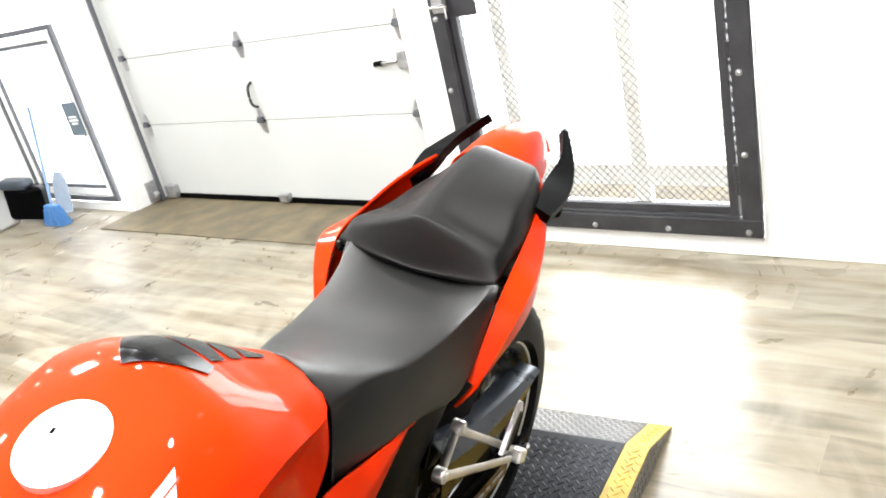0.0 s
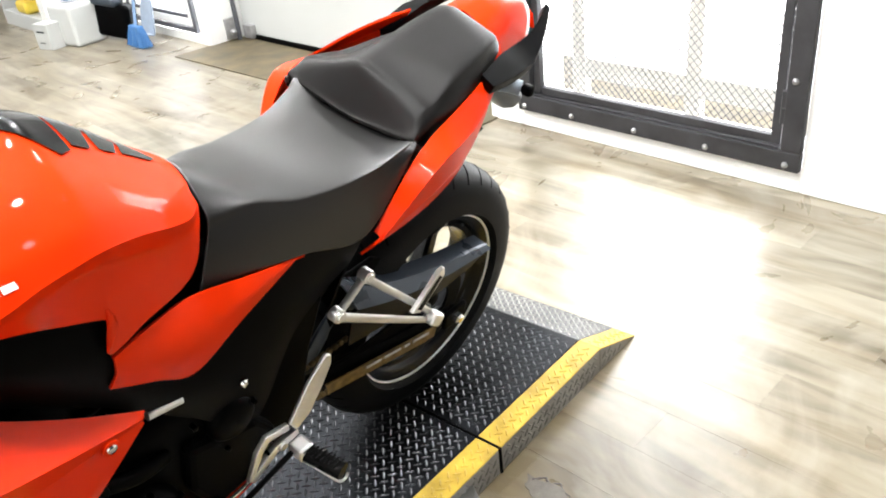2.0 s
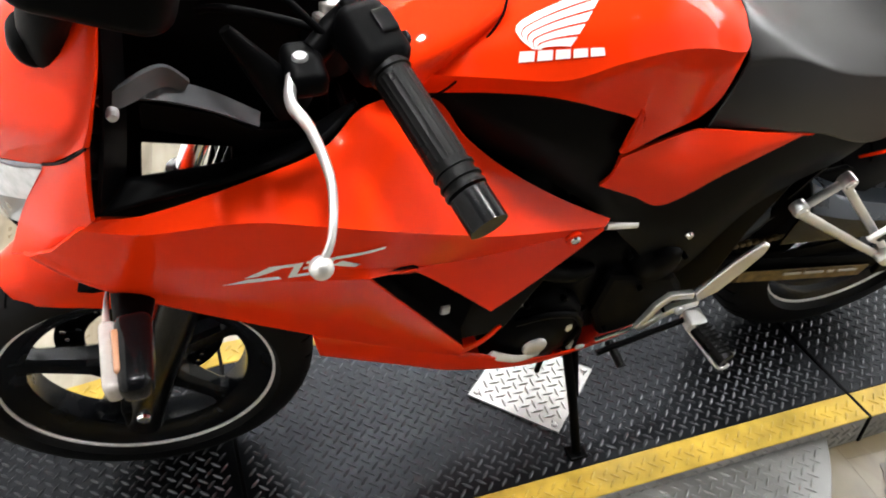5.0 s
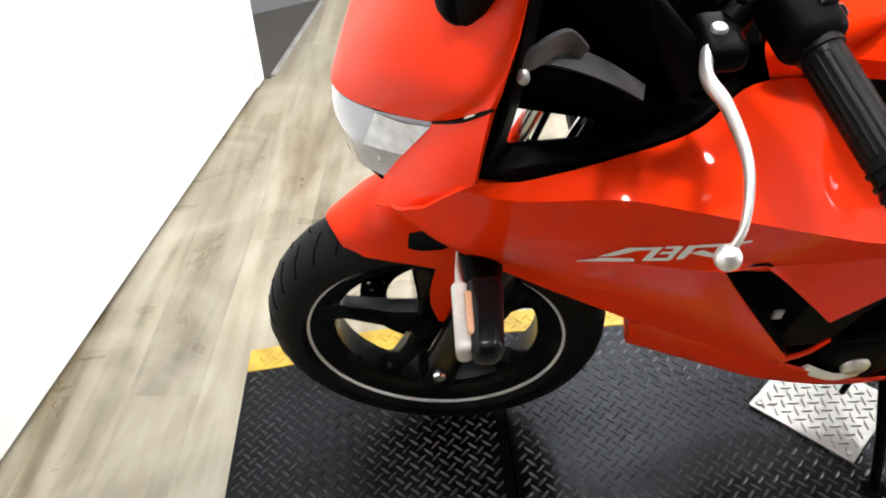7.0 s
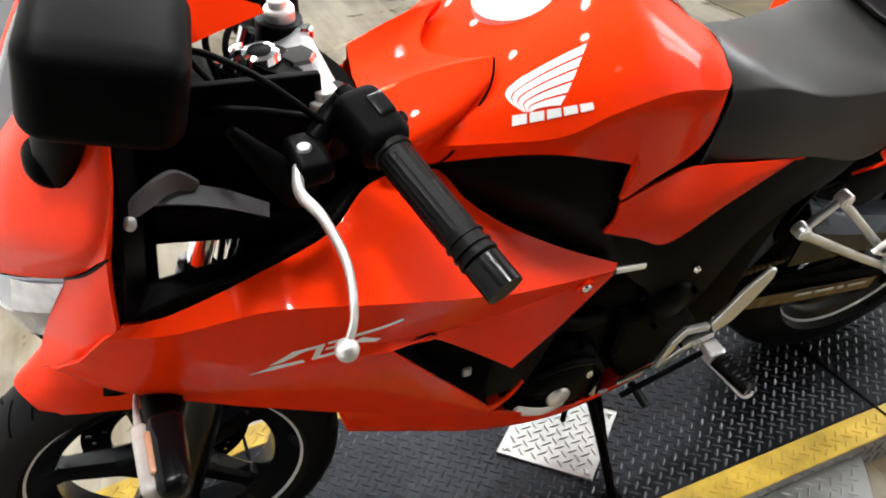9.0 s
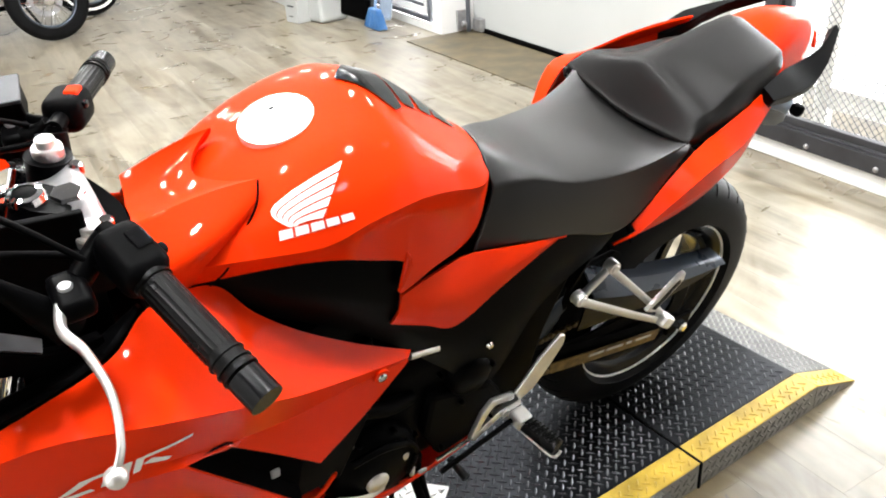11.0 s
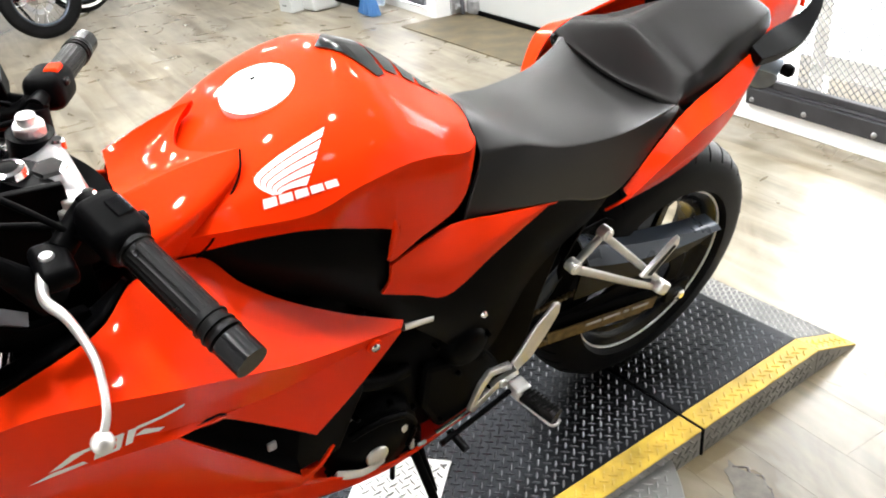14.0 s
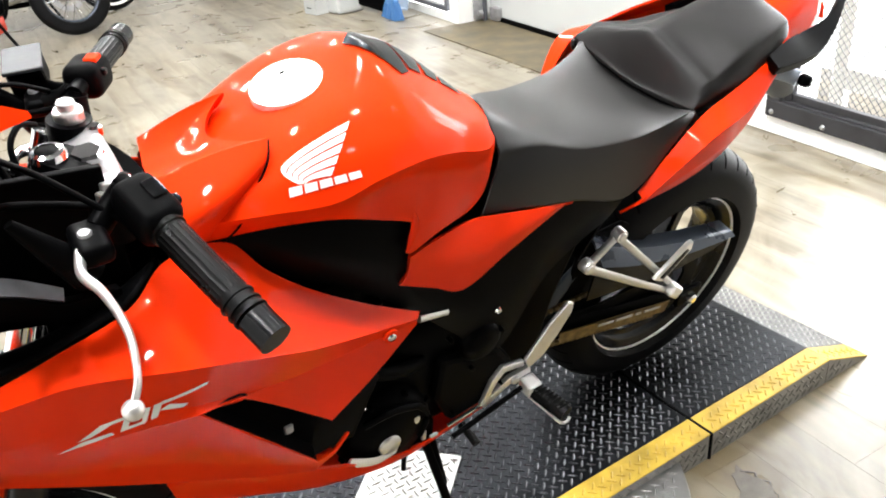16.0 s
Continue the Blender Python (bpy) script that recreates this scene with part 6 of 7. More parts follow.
        box(0.028, 0.004, 0.003, (p0.x, p0.y, p0.z + 0.0155), bevel=0.001, seg=1, bm=pr)
    part("peg_rib", pr, GRIP_RUBBER, hg)
    part("peg_edge", tube([(0.219, s * 0.160, 0.320), (0.231, s * 0.212, 0.313), (0.238, s * 0.240, 0.311), (0.250, s * 0.244, 0.312), (0.258, s * 0.241, 0.316)], 0.0029, 17, 8), ALLOY, hg, "bright metal edge of the peg", smooth=True)
part("shift_lever", tube([(0.21, -0.150, 0.338), (0.12, -0.150, 0.312), (0.05, -0.152, 0.296)], 0.0055, 13, 10), BLACK_METAL, bike, "black gear shift lever", smooth=True)
part("shift_toe", tube([(0.08, -0.138, 0.300), (0.085, -0.185, 0.290)], 0.008, None, 12), GRIP_RUBBER, bike, smooth=True)
part("shift_rod", tube([(0.17, -0.132, 0.325), (0.05, -0.135, 0.312)], 0.004, None, 8), CHROME, bike)
# The stand leaves the frame under the engine and meets the plate on the platform.
foot = BIKE.inverted() @ (PLAT @ Vector((0.022, -0.215, H + 0.004)))
stand = part("side_stand", tube([(0.005, -0.118, 0.30), tuple(Vector((0.005, -0.118, 0.30)).lerp(foot, 0.5) + Vector((0, -0.008, 0))), tuple(foot)], 0.0088, 13, 14), BLACK_METAL, bike, "black side stand, down", smooth=True)
part("stand_foot", box(0.036, 0.032, 0.008, tuple(foot), bevel=0.003, seg=2, rot=Euler((radians(-14), 0, 0)).to_matrix()), BLACK_METAL, stand)
part("stand_bracket", box(0.06, 0.05, 0.06, (0.0, -0.10, 0.31), bevel=0.01, seg=2), BLACK_METAL, stand)
part("stand_spring", tube([(0.02, -0.128, 0.295), tuple(Vector((0.02, -0.128, 0.295)).lerp(foot, 0.45))], 0.006, None, 10), BLACK_METAL, stand)
part("stand_tang", tube([tuple(Vector((0.005, -0.118, 0.30)).lerp(foot, 0.6)), tuple(Vector((0.03, -0.15, 0.27)).lerp(foot, 0.72))], 0.005, None, 8), BLACK_METAL, stand)
part("hose_clip", box(0.010, 0.006, 0.024, (-0.012, -0.150, 0.345), bevel=0.002, seg=1), GALV, bike, "bright hose clip")
part("hose_clip", box(0.018, 0.006, 0.008, (0.010, -0.150, 0.330), bevel=0.002, seg=1), GALV, bike, "bright hose clip")
part("overflow_hose", tube([(-0.03, -0.115, 0.30), (-0.035, -0.12, 0.22)], 0.005, None, 8), BLACK_PLASTIC, bike)
# ---- lamps ----
LAMPS = [(lx, ly) for lx in (-3.6, -2.2, -0.8, 0.6, 1.7) for ly in (-2.2, -0.8, 0.5, 1.8, 3.1, 4.6, 6.8)] + [(0.3, 2.45)]
for lx, ly in LAMPS:
    t = thing("ceiling_light", pose(lx, ly, CEIL), "round white surface-mounted ceiling lamp, lit", "ceiling lamp", group="ceiling lamps")
    part("housing", lathe([(0, -0.004), (0.115, -0.004), (0.13, -0.03), (0.124, -0.05), (0.114, -0.05), (0.11, -0.012), (0, -0.012)], 32, "z"), GALV, t)
    part("diffuser", lathe([(0, -0.034), (0.09, -0.033), (0.109, -0.028)], 32, "z"), LAMP_FACE, t, "glowing white diffuser", smooth=True)
for lx, ly in LAMPS:
    if lx > -3 and not (lx > 1 and ly < 0.4):
        watts = 54 if lx == 0.3 else 28 if ly > 1 else 2 if ly < -2 else 12 if not -1 < lx < 1 else 60 if ly < 0 else 40
        area_lamp("ceiling_lamp_light", pose(lx, ly, CEIL - 0.07), 0.2, 0.2, watts, (0.985, 0.985, 0.972), disk=True)
area_lamp("gate_daylight", EAST @ pose(0.42, 0.42, 1.12, 0, 90, 0), 2.0, 1.2, 105, (0.97, 0.99, 1.0))
area_lamp("door_daylight", EAST @ pose(0.34, 4.5, 0.7, 0, 90, 0), 1.1, 0.9, 40, (0.97, 0.99, 1.0))
# ---- mesh gate ----
gate = thing("mesh_gate", EAST @ pose(0, 0, 0), "dark steel security gate with expanded metal mesh, bolted to the wall", "gate")
GY0, GY1, GZ0, GZ1, FW = -0.222, 1.045, 0.083, 2.15, 0.072
for nm, y0, y1, z0, z1 in (("frame_rail", GY0, GY1, GZ0, GZ0 + FW), ("frame_rail", GY0, GY1, GZ1 - FW, GZ1), ("frame_stile", GY0, GY0 + FW, GZ0 + FW, GZ1 - FW), ("frame_stile", GY1 - FW, GY1, GZ0 + FW, GZ1 - FW)):
    part(nm, box(0.03, y1 - y0 - 0.001, z1 - z0 - 0.001, (-0.011, (y0 + y1) / 2, (z0 + z1) / 2), bevel=0.004), STEEL_FRAME, gate)
    # the inner leg of the angle section
for y, dx in ((GY0 + FW - 0.006, 0.012), (GY1 - FW, 0.075)):
    part("frame_lip", box(dx, 0.008, GZ1 - GZ0 - 2 * FW, (0.02 if dx > 0.05 else 0.0, y, (GZ0 + GZ1) / 2), bevel=0.002), STEEL_FRAME, gate)
part("frame_lip", box(0.075, GY1 - GY0 - 2 * FW - 0.02, 0.008, (0.02, (GY0 + GY1) / 2, GZ0 + FW + 0.004), bevel=0.002), STEEL_FRAME, gate)
for y in (GY0 + FW + 0.03, GY1 - FW - 0.022):
    part("leaf_stile", box(0.03, 0.034, GZ1 - GZ0 - 2 * FW - 0.02, (0.012, y, (GZ0 + GZ1) / 2), bevel=0.003), STEEL_FRAME, gate)
part("leaf_rail", box(0.03, GY1 - GY0 - 2 * FW - 0.09, 0.03, (0.012, (GY0 + GY1) / 2, GZ0 + FW + 0.026), bevel=0.003), STEEL_FRAME, gate)
bolt_prof = [(0, -0.036), (0.006, -0.035), (0.0105, -0.031), (0.012, -0.025)]
for y in (-0.173, 0.13, 0.44, 0.749, 1.01):
    part("bolt", lathe(bolt_prof, 14, "x", (0, y, 0.106)), GALV, gate, "galvanised frame bolt", smooth=True)
for z in (0.406, 0.70, 1.0, 1.3, 1.6, 1.9):
    for y in (-0.178, 1.018):
        part("bolt", lathe(bolt_prof, 14, "x", (0, y, z)), GALV, gate, "galvanised frame bolt", smooth=True)
for k in range(24):
    part("slot_tooth", box(0.006, 0.016, 0.014, (0.014, GY0 + FW + 0.006, 0.40 + 0.036 * k), bevel=0.001, seg=1), STEEL_FRAME, gate)
for z in (0.25, 0.31, 0.75, 1.4):
    part("hinge", tube([(-0.01, GY0 + FW + 0.006, z), (-0.01, GY0 + FW + 0.006, z + 0.055)], 0.013, None, 14), STEEL_FRAME, gate, "round steel gate hinge", smooth=True)
# expanded metal: zigzag strands that meet point to point
verts, faces = [], []
dy, dz, sw = 0.031, 0.0165, 0.0012
my0, my1, mz0, mz1 = GY0 + FW + 0.03, GY1 - FW - 0.03, GZ0 + FW + 0.02, 1.30
for r in range(int((mz1 - mz0) / dz) + 1):
    z = mz0 + r * dz
    k = 0
    y = my0
    while y < my1:
        up = (k + r) % 2 == 0
        za, zb = (z, z + dz) if up else (z + dz, z)
        b = len(verts)
        for yy, zz in ((y, za), (y + dy / 2, zb)):
            verts += [(0.020, yy, zz - sw), (0.020, yy, zz + sw), (0.0235, yy, zz + sw), (0.0235, yy, zz - sw)]
        faces += [(b, b + 4, b + 5, b + 1), (b + 1, b + 5, b + 6, b + 2), (b + 2, b + 6, b + 7, b + 3), (b + 3, b + 7, b + 4, b)]
        y += dy / 2
        k += 1
me = bpy.data.meshes.new("expanded_mesh")
me.from_pydata(verts, [], faces)
me.materials.append(STEEL_FRAME)
o = new("expanded_mesh", me)
o.parent = gate
tagged(o, "diamond expanded metal mesh", kind="stuff")
latch = part("latch_plate", box(0.006, 0.155, 0.14, (-0.002, 0.905, 1.065), bevel=0.002), STEEL_FRAME, gate, "square dark latch plate")
part("latch_case", box(0.03, 0.055, 0.06, (-0.03, 0.985, 1.055), bevel=0.004), GALV, latch, "bright steel latch case")
part("latch_bolt", tube([(-0.05, 1.03, 1.05), (-0.05, 0.93, 1.05)], 0.007, None, 12), CHROME, latch, smooth=True)
part("latch_handle", tube([(-0.05, 0.945, 1.05), (-0.055, 0.94, 1.0)], 0.006, None, 10), CHROME, latch, smooth=True)
# the glazed outer door behind it
outer = thing("outer_door", EAST @ pose(0.2, 0, 0), "pale glazed outer door behind the mesh, bright daylight beyond", "door")
PALE = material("pale_door_frame", (0.62, 0.6, 0.55), 0.5, vary=0.06, scale=6)
for nm, y0, y1, z0, z1 in (("stile", 0.275, 0.345, 0.09, 2.14), ("stile", 0.83, 0.90, 0.09, 2.14), ("bottom_rail", 0.345, 0.83, 0.2, 0.29), ("bottom_rail", -0.15, 0.275, 0.2, 0.29), ("threshold", -0.2, 1.04, 0.083, 0.1)):
    part(nm, box(0.04, y1 - y0 - 0.001, z1 - z0, (0, (y0 + y1) / 2, (z0 + z1) / 2), bevel=0.004), PALE, outer)
tagged(mesh_object("backdrop", box(0.02, 16.0, 6.0, (4.6, 3.0, 2.4)), DAYLIGHT), "blank over-bright daylight outside the openings", "backdrop", kind="structure")
tagged(mesh_object("ground_outside", box(3.0, 16.0, 0.1, (4.2, 3.0, -0.07)), WHITE_WALL), "pale sunlit paving outside", "ground", kind="structure")

# ---- garage door ----
garage = thing("garage_door", EAST @ pose(0.262, 0, 0), "white sectional garage door with galvanised hinges, closed", "garage door")
zj = [0.035, 0.52, 0.962, 1.405, 1.85, 2.3, 2.62]
for a, b in zip(zj, zj[1:]):
    part("section", box(0.045, 2.62, b - a - 0.003, (0.022, 2.52, (a + b) / 2), bevel=0.003, seg=1), WHITE_DOOR, garage, "white insulated door section")
part("bottom_seal", box(0.05, 2.6, 0.036, (0.012, 2.52, 0.019), bevel=0.006), BLACK_PLASTIC, garage, "black rubber bottom seal")
part("threshold_strip", box(0.05, 2.6, 0.006, (-0.03, 2.52, 0.003), bevel=0.002), GALV, garage, "bright threshold strip")
def hinge_unit(y, z, big=False):
    h = part("door_hinge", slab([(-0.018, z - 0.075), (0.018, z - 0.075), (0.034, z - 0.01), (0.034, z + 0.012), (0.014, z + 0.07), (-0.014, z + 0.07), (-0.028, z + 0.012), (-0.028, z - 0.01)], 0.001, 0.006, 0.001), GALV, garage, "galvanised door hinge", m=Matrix.LocRotScale((0, y, 0), Euler((0, 0, radians(90))), None))
    part("hinge_knuckle", tube([(-0.03, 0.014, z), (0.03, 0.014, z)], 0.010, None, 12), STEEL_FRAME, h, smooth=True)
    part("hinge_wing", box(0.045, 0.02, 0.036, (0.0, 0.016, z + 0.006), bevel=0.004), FRAME_GREY, h)
    return h
for z in zj[1:5]:
    for y in (1.452, 2.612, 3.755):
        hinge_unit(y, z)
part("pull_handle", tube([(-0.005, 2.612, 0.60), (-0.04, 2.612, 0.625), (-0.045, 2.612, 0.68), (-0.035, 2.612, 0.725), (-0.005, 2.612, 0.745)], 0.008, 25, 10), STEEL_FRAME, garage, "dark bowed pull handle", smooth=True)
lock = part("slide_lock", box(0.025, 0.055, 0.085, (-0.013, 1.47, 0.792), bevel=0.005), GALV, garage, "galvanised slide lock")
part("lock_bar", tube([(-0.022, 1.50, 0.79), (-0.022, 1.615, 0.785)], 0.008, None, 10), GALV, lock, smooth=True)
part("lock_knob", tube([(-0.022, 1.60, 0.786), (-0.022, 1.645, 0.782)], 0.013, None, 12), BLACK_PLASTIC, lock, smooth=True)
part("bottom_bracket", box(0.05, 0.07, 0.05, (-0.02, 2.60, 0.045), bevel=0.006), GALV, garage, "bottom bracket")
part("bottom_bracket", box(0.05, 0.10, 0.09, (-0.02, 3.72, 0.06), bevel=0.006), GALV, garage, "corner bracket with roller")
for y in (3.80, 1.235):
    tr = thing("door_track", EAST @ pose(0.2, y, 0), "vertical galvanised garage door track on the jamb", "door track", group="garage door tracks")
    part("channel", box(0.03, 0.020, 2.55, (0.0, 0, 1.275), bevel=0.005), FRAME_GREY, tr)
    part("foot_plate", box(0.11, 0.02, 0.14, (-0.03, 0.018, 0.09), bevel=0.003), GALV, tr)
    part("roller", lathe([(0, -0.015), (0.018, -0.015), (0.022, 0), (0.018, 0.015), (0, 0.015)], 16, "x", (-0.05, -0.02, 0.07)), GALV, tr, smooth=True)
tagged(mesh_object("apron", box(0.62, 2.66, 0.006, (2.45, 2.53, 0.004), bevel=0.001, seg=1), CONCRETE), "worn brown strip of flooring before the garage door", "floor strip", kind="structure")

# ---- small glazed door in the east wall ----
gd = thing("glazed_door", EAST @ pose(0, 0, 0), "white framed glazed door with dark seals and a closer", "door")
DY0, DY1, DZ0, DZ1 = 3.985, 5.04, 0.075, 1.275
def ring(name, y0, y1, z0, z1, w, x, d, mat, label=""):
    for a0, a1, b0, b1 in ((y0, y1, z0, z0 + w), (y0, y1, z1 - w, z1), (y0, y0 + w, z0 + w, z1 - w), (y1 - w, y1, z0 + w, z1 - w)):
        part(name, box(d, a1 - a0, b1 - b0, (x, (a0 + a1) / 2, (b0 + b1) / 2), bevel=0.002, seg=1), mat, gd, label)
ring("outer_frame", DY0, DY1, DZ0, DZ1, 0.034, 0.0, 0.03, FRAME_GREY, "dark outer door frame")
ring("white_frame", DY0 + 0.043, DY1 - 0.043, DZ0 + 0.043, DZ1 - 0.043, 0.05, 0.012, 0.04, WHITE_WALL, "white door stile")
ring("inner_seal", DY0 + 0.094, DY1 - 0.094, DZ0 + 0.094, DZ1 - 0.094, 0.022, 0.012, 0.03, FRAME_GREY, "dark glazing seal")
part("pane", box(0.006, DY1 - DY0 - 0.23, DZ1 - DZ0 - 0.23, (0.02, (DY0 + DY1) / 2, (DZ0 + DZ1) / 2)), GLASS_WHITE, gd, "bright frosted pane")
sign = part("hanging_sign", box(0.006, 0.17, 0.225, (-0.012, 4.13, 0.665), bevel=0.002, seg=1), SIGN_BLUE, gd, "dark blue-grey notice sign")
for k, w in enumerate((0.09, 0.11, 0.07)):
    part("notice_line", box(0.002, w, 0.014, (-0.016, 4.13, 0.68 - 0.022 * k)), WHITE_DECAL, sign)
part("closer", box(0.05, 0.14, 0.05, (-0.03, 4.93, 1.16), bevel=0.006), GREY_PLASTIC, gd, "dark door closer")

# ---- clutter along the wall ----
shelf = thing("shelf_unit", EAST @ pose(0, 0, 0), "white open shelf unit against the wall", "shelf unit")
SX0, SX1, SY0, SY1 = -0.50, -0.02, 5.54, 6.44
part("side_panel", box(-0.002 - SX0, 0.13, 1.28, ((SX0 - 0.002) / 2, SY0 - 0.065, 0.64), bevel=0.002), WHITE_WALL, shelf)
part("side_panel", box(SX1 - SX0, 0.04, 1.28, ((SX0 + SX1) / 2, SY1 + 0.02, 0.64), bevel=0.003), WHITE_DOOR, shelf)
part("back_panel", box(0.012, SY1 - SY0, 1.24, (SX1 - 0.008, (SY0 + SY1) / 2, 0.64)), WHITE_DOOR, shelf)
for z in (0.06, 0.475, 0.845, 1.262):
    part("shelf_board", box(SX1 - SX0 - 0.015, SY1 - SY0 - 0.002, 0.03 if z > 0.1 else 0.12, ((SX0 + SX1) / 2 - 0.006, (SY0 + SY1) / 2, z), bevel=0.003), WHITE_DOOR, shelf)
def on_shelf(name, label, cat, y, z, bm, mat, x=-0.35):
    t = thing(name, EAST @ pose(x, y, z), label, cat)
    part("body", bm, mat, t)
    return t
on_shelf("yellow_tray", "yellow plastic caddy on the low shelf", "caddy", 6.02, 0.121, merge(box(0.16, 0.24, 0.10, (0, 0, 0.05), bevel=0.03, seg=3), box(0.07, 0.03, 0.10, (0, 0, 0.125), bevel=0.012, seg=2)), YELLOW_PLASTIC, -0.41)
bag = bmesh.new()
bmesh.ops.create_icosphere(bag, subdivisions=4, radius=0.5)
for v in bag.verts:
    k = 1 + 0.12 * math.sin(v.co.x * 17 + v.co.y * 11) + 0.09 * math.sin(v.co.z * 23 + v.co.y * 15)
    v.co = Vector((v.co.x * 0.24 * k, v.co.y * 0.28 * k, max(0.0, 0.12 + v.co.z * 0.27 * k)))
on_shelf("dark_bag", "crumpled black bag on the low shelf", "bag", 5.92, 0.121, bag, BLACK_PLASTIC, -0.27)
on_shelf("black_box", "black tool box on the middle shelf", "box", 5.96, 0.491, merge(box(0.16, 0.10, 0.20, (0, 0, 0.10), bevel=0.012, seg=2), box(0.10, 0.06, 0.05, (0, 0, 0.225), bevel=0.012, seg=2)), BLACK_PLASTIC, -0.40)
on_shelf("white_tray", "shallow white tray on the middle shelf", "tray", 6.24, 0.491, box(0.24, 0.3, 0.05, (0, 0, 0.025), bevel=0.012, seg=2), CLEAR_PLASTIC, -0.36)
bottle = on_shelf("spray_bottle", "clear spray bottle of green cleaner with orange trigger", "bottle", 6.27, 0.861, lathe([(0, 0), (0.062, 0), (0.066, 0.015), (0.066, 0.10), (0, 0.10)], 24, "z"), GREEN_LIQUID, -0.41)
part("bottle_shoulder", lathe([(0, 0.101), (0.066, 0.101), (0.06, 0.14), (0.032, 0.20), (0.018, 0.235), (0.018, 0.25), (0, 0.25)], 24, "z"), CLEAR_PLASTIC, bottle, "clear empty upper part", smooth=True)
part("trigger", merge(box(0.09, 0.035, 0.05, (-0.015, 0, 0.275), bevel=0.012, seg=2), box(0.012, 0.02, 0.07, (-0.045, 0, 0.235), bevel=0.004, seg=2)), ORANGE, bottle, "orange trigger head")
for k, (cx, cy, h, mat, label) in enumerate(((-0.43, 6.02, 0.16, GREY_PLASTIC, "dark grey spray can on the top shelf"), (-0.40, 5.95, 0.20, BLACK_PLASTIC, "black spray can on the top shelf"), (-0.44, 5.91, 0.13, BROWN, "short dark brown spray can on the top shelf"))):
    can = on_shelf("spray_can", label, "can", cy, 0.861, lathe([(0, 0), (0.030, 0), (0.032, 0.005), (0.032, h), (0.022, h + 0.02), (0, h + 0.02)], 20, "z"), mat, cx)
    part("can_cap", lathe([(0, h + 0.02), (0.02, h + 0.02), (0.019, h + 0.05), (0, h + 0.052)], 16, "z"), GREY_PLASTIC, can)

t = thing("water_tub", pose(2.02, 5.02, 0, 0, 0, 8), "white plastic tub with milky lid and blue bottle", "tub")
part("tub_body", box(0.26, 0.30, 0.30, (0, 0, 0.15), bevel=0.03, seg=3), WHITE_DOOR, t, smooth=False)
part("jug", lathe([(0, 0.30), (0.062, 0.30), (0.066, 0.315), (0.065, 0.40), (0.04, 0.44), (0.024, 0.455), (0.024, 0.475), (0, 0.475)], 28, "z", (0.0, 0.02, 0)), CLEAR_PLASTIC, t, "milky plastic jug", smooth=True)
part("jug_liquid", box(0.1, 0.10, 0.055, (-0.022, -0.012, 0.345), bevel=0.02, seg=3), BLUE_PLASTIC, t, "blue washer fluid", smooth=True)
t = thing("carton", pose(1.83, 5.10, 0, 0, 0, 12), "small white carton with grey print on the floor", "carton")
part("carton_body", box(0.14, 0.17, 0.185, (0, 0, 0.0935), bevel=0.004), WHITE_DOOR, t)
part("print_bar", box(0.002, 0.09, 0.012, (-0.0715, 0, 0.13)), GREY_PLASTIC, t)
part("print_bar", box(0.002, 0.06, 0.008, (-0.0715, 0.01, 0.05)), GREY_PLASTIC, t)
part("carton_flap", box(0.02, 0.012, 0.17, (0.06, -0.092, 0.09), bevel=0.003), BLACK_PLASTIC, t)
t = thing("tool_case", pose(2.21, 4.80, 0.022, 9, 0, 25), "black plastic tool case tilted against the wall", "case")
part("shell", box(0.14, 0.28, 0.24, (0.0, 0, 0.122), bevel=0.03, seg=3), BLACK_PLASTIC, t)
part("lid_seam", box(0.012, 0.284, 0.244, (0.0, 0, 0.122), bevel=0.03, seg=3), GREY_PLASTIC, t)
part("case_handle", tube([(0, -0.06, 0.24), (0, -0.05, 0.275), (0, 0.05, 0.275), (0, 0.06, 0.24)], 0.01, 19, 10), GREY_PLASTIC, t, smooth=True)
part("cloth", box(0.13, 0.22, 0.07, (-0.02, 0.05, 0.262), bevel=0.03, seg=3), BLUE_STEEL, t, "crumpled grey-blue bag on the case")
t = thing("broom", pose(2.17, 4.40, 0), "blue push broom leaning on the glazed door", "broom")
bristle = bmesh.new()
rnd = random.Random(12)
for a in range(5):
    for b in range(16):
        u, w = (a - 2) / 2, (b - 7.5) / 7.5
        tube([(u * 0.02, w * 0.075, 0.12), (u * 0.035 + rnd.uniform(-0.004, 0.004), w * 0.115 + rnd.uniform(-0.006, 0.006), 0.002 + rnd.uniform(0, 0.008))], 0.0062, None, 5, bristle)
tagged(part("brush", bristle, BLUE_PLASTIC, t, "flared blue bristles"), kind="stuff")
part("brush_cap", box(0.05, 0.15, 0.05, (0, 0, 0.125), bevel=0.012, seg=2), BLUE_PLASTIC, t)
part("handle", tube([(0.0, 0, 0.13), (0.125, 0.0, 0.80)], 0.010, None, 12), PALE_BLUE, t, "slim pale blue broom handle", smooth=True)
t = thing("dust_pan", pose(2.27, 4.47, 0, 0, 12, 0), "blue dust pan leaning beside the broom", "dust pan")
part("pan", slab([(-0.10, 0.06), (0.10, 0.06), (0.085, 0.27), (0.045, 0.33), (-0.045, 0.33), (-0.085, 0.27)], -0.006, 0.006, 0.003), GREY_BLUE, t, m=pose(0, 0, 0, 0, 0, 90))
part("pan_lip", box(0.07, 0.2, 0.012, (-0.035, 0, 0.055), bevel=0.004), GREY_BLUE, t)

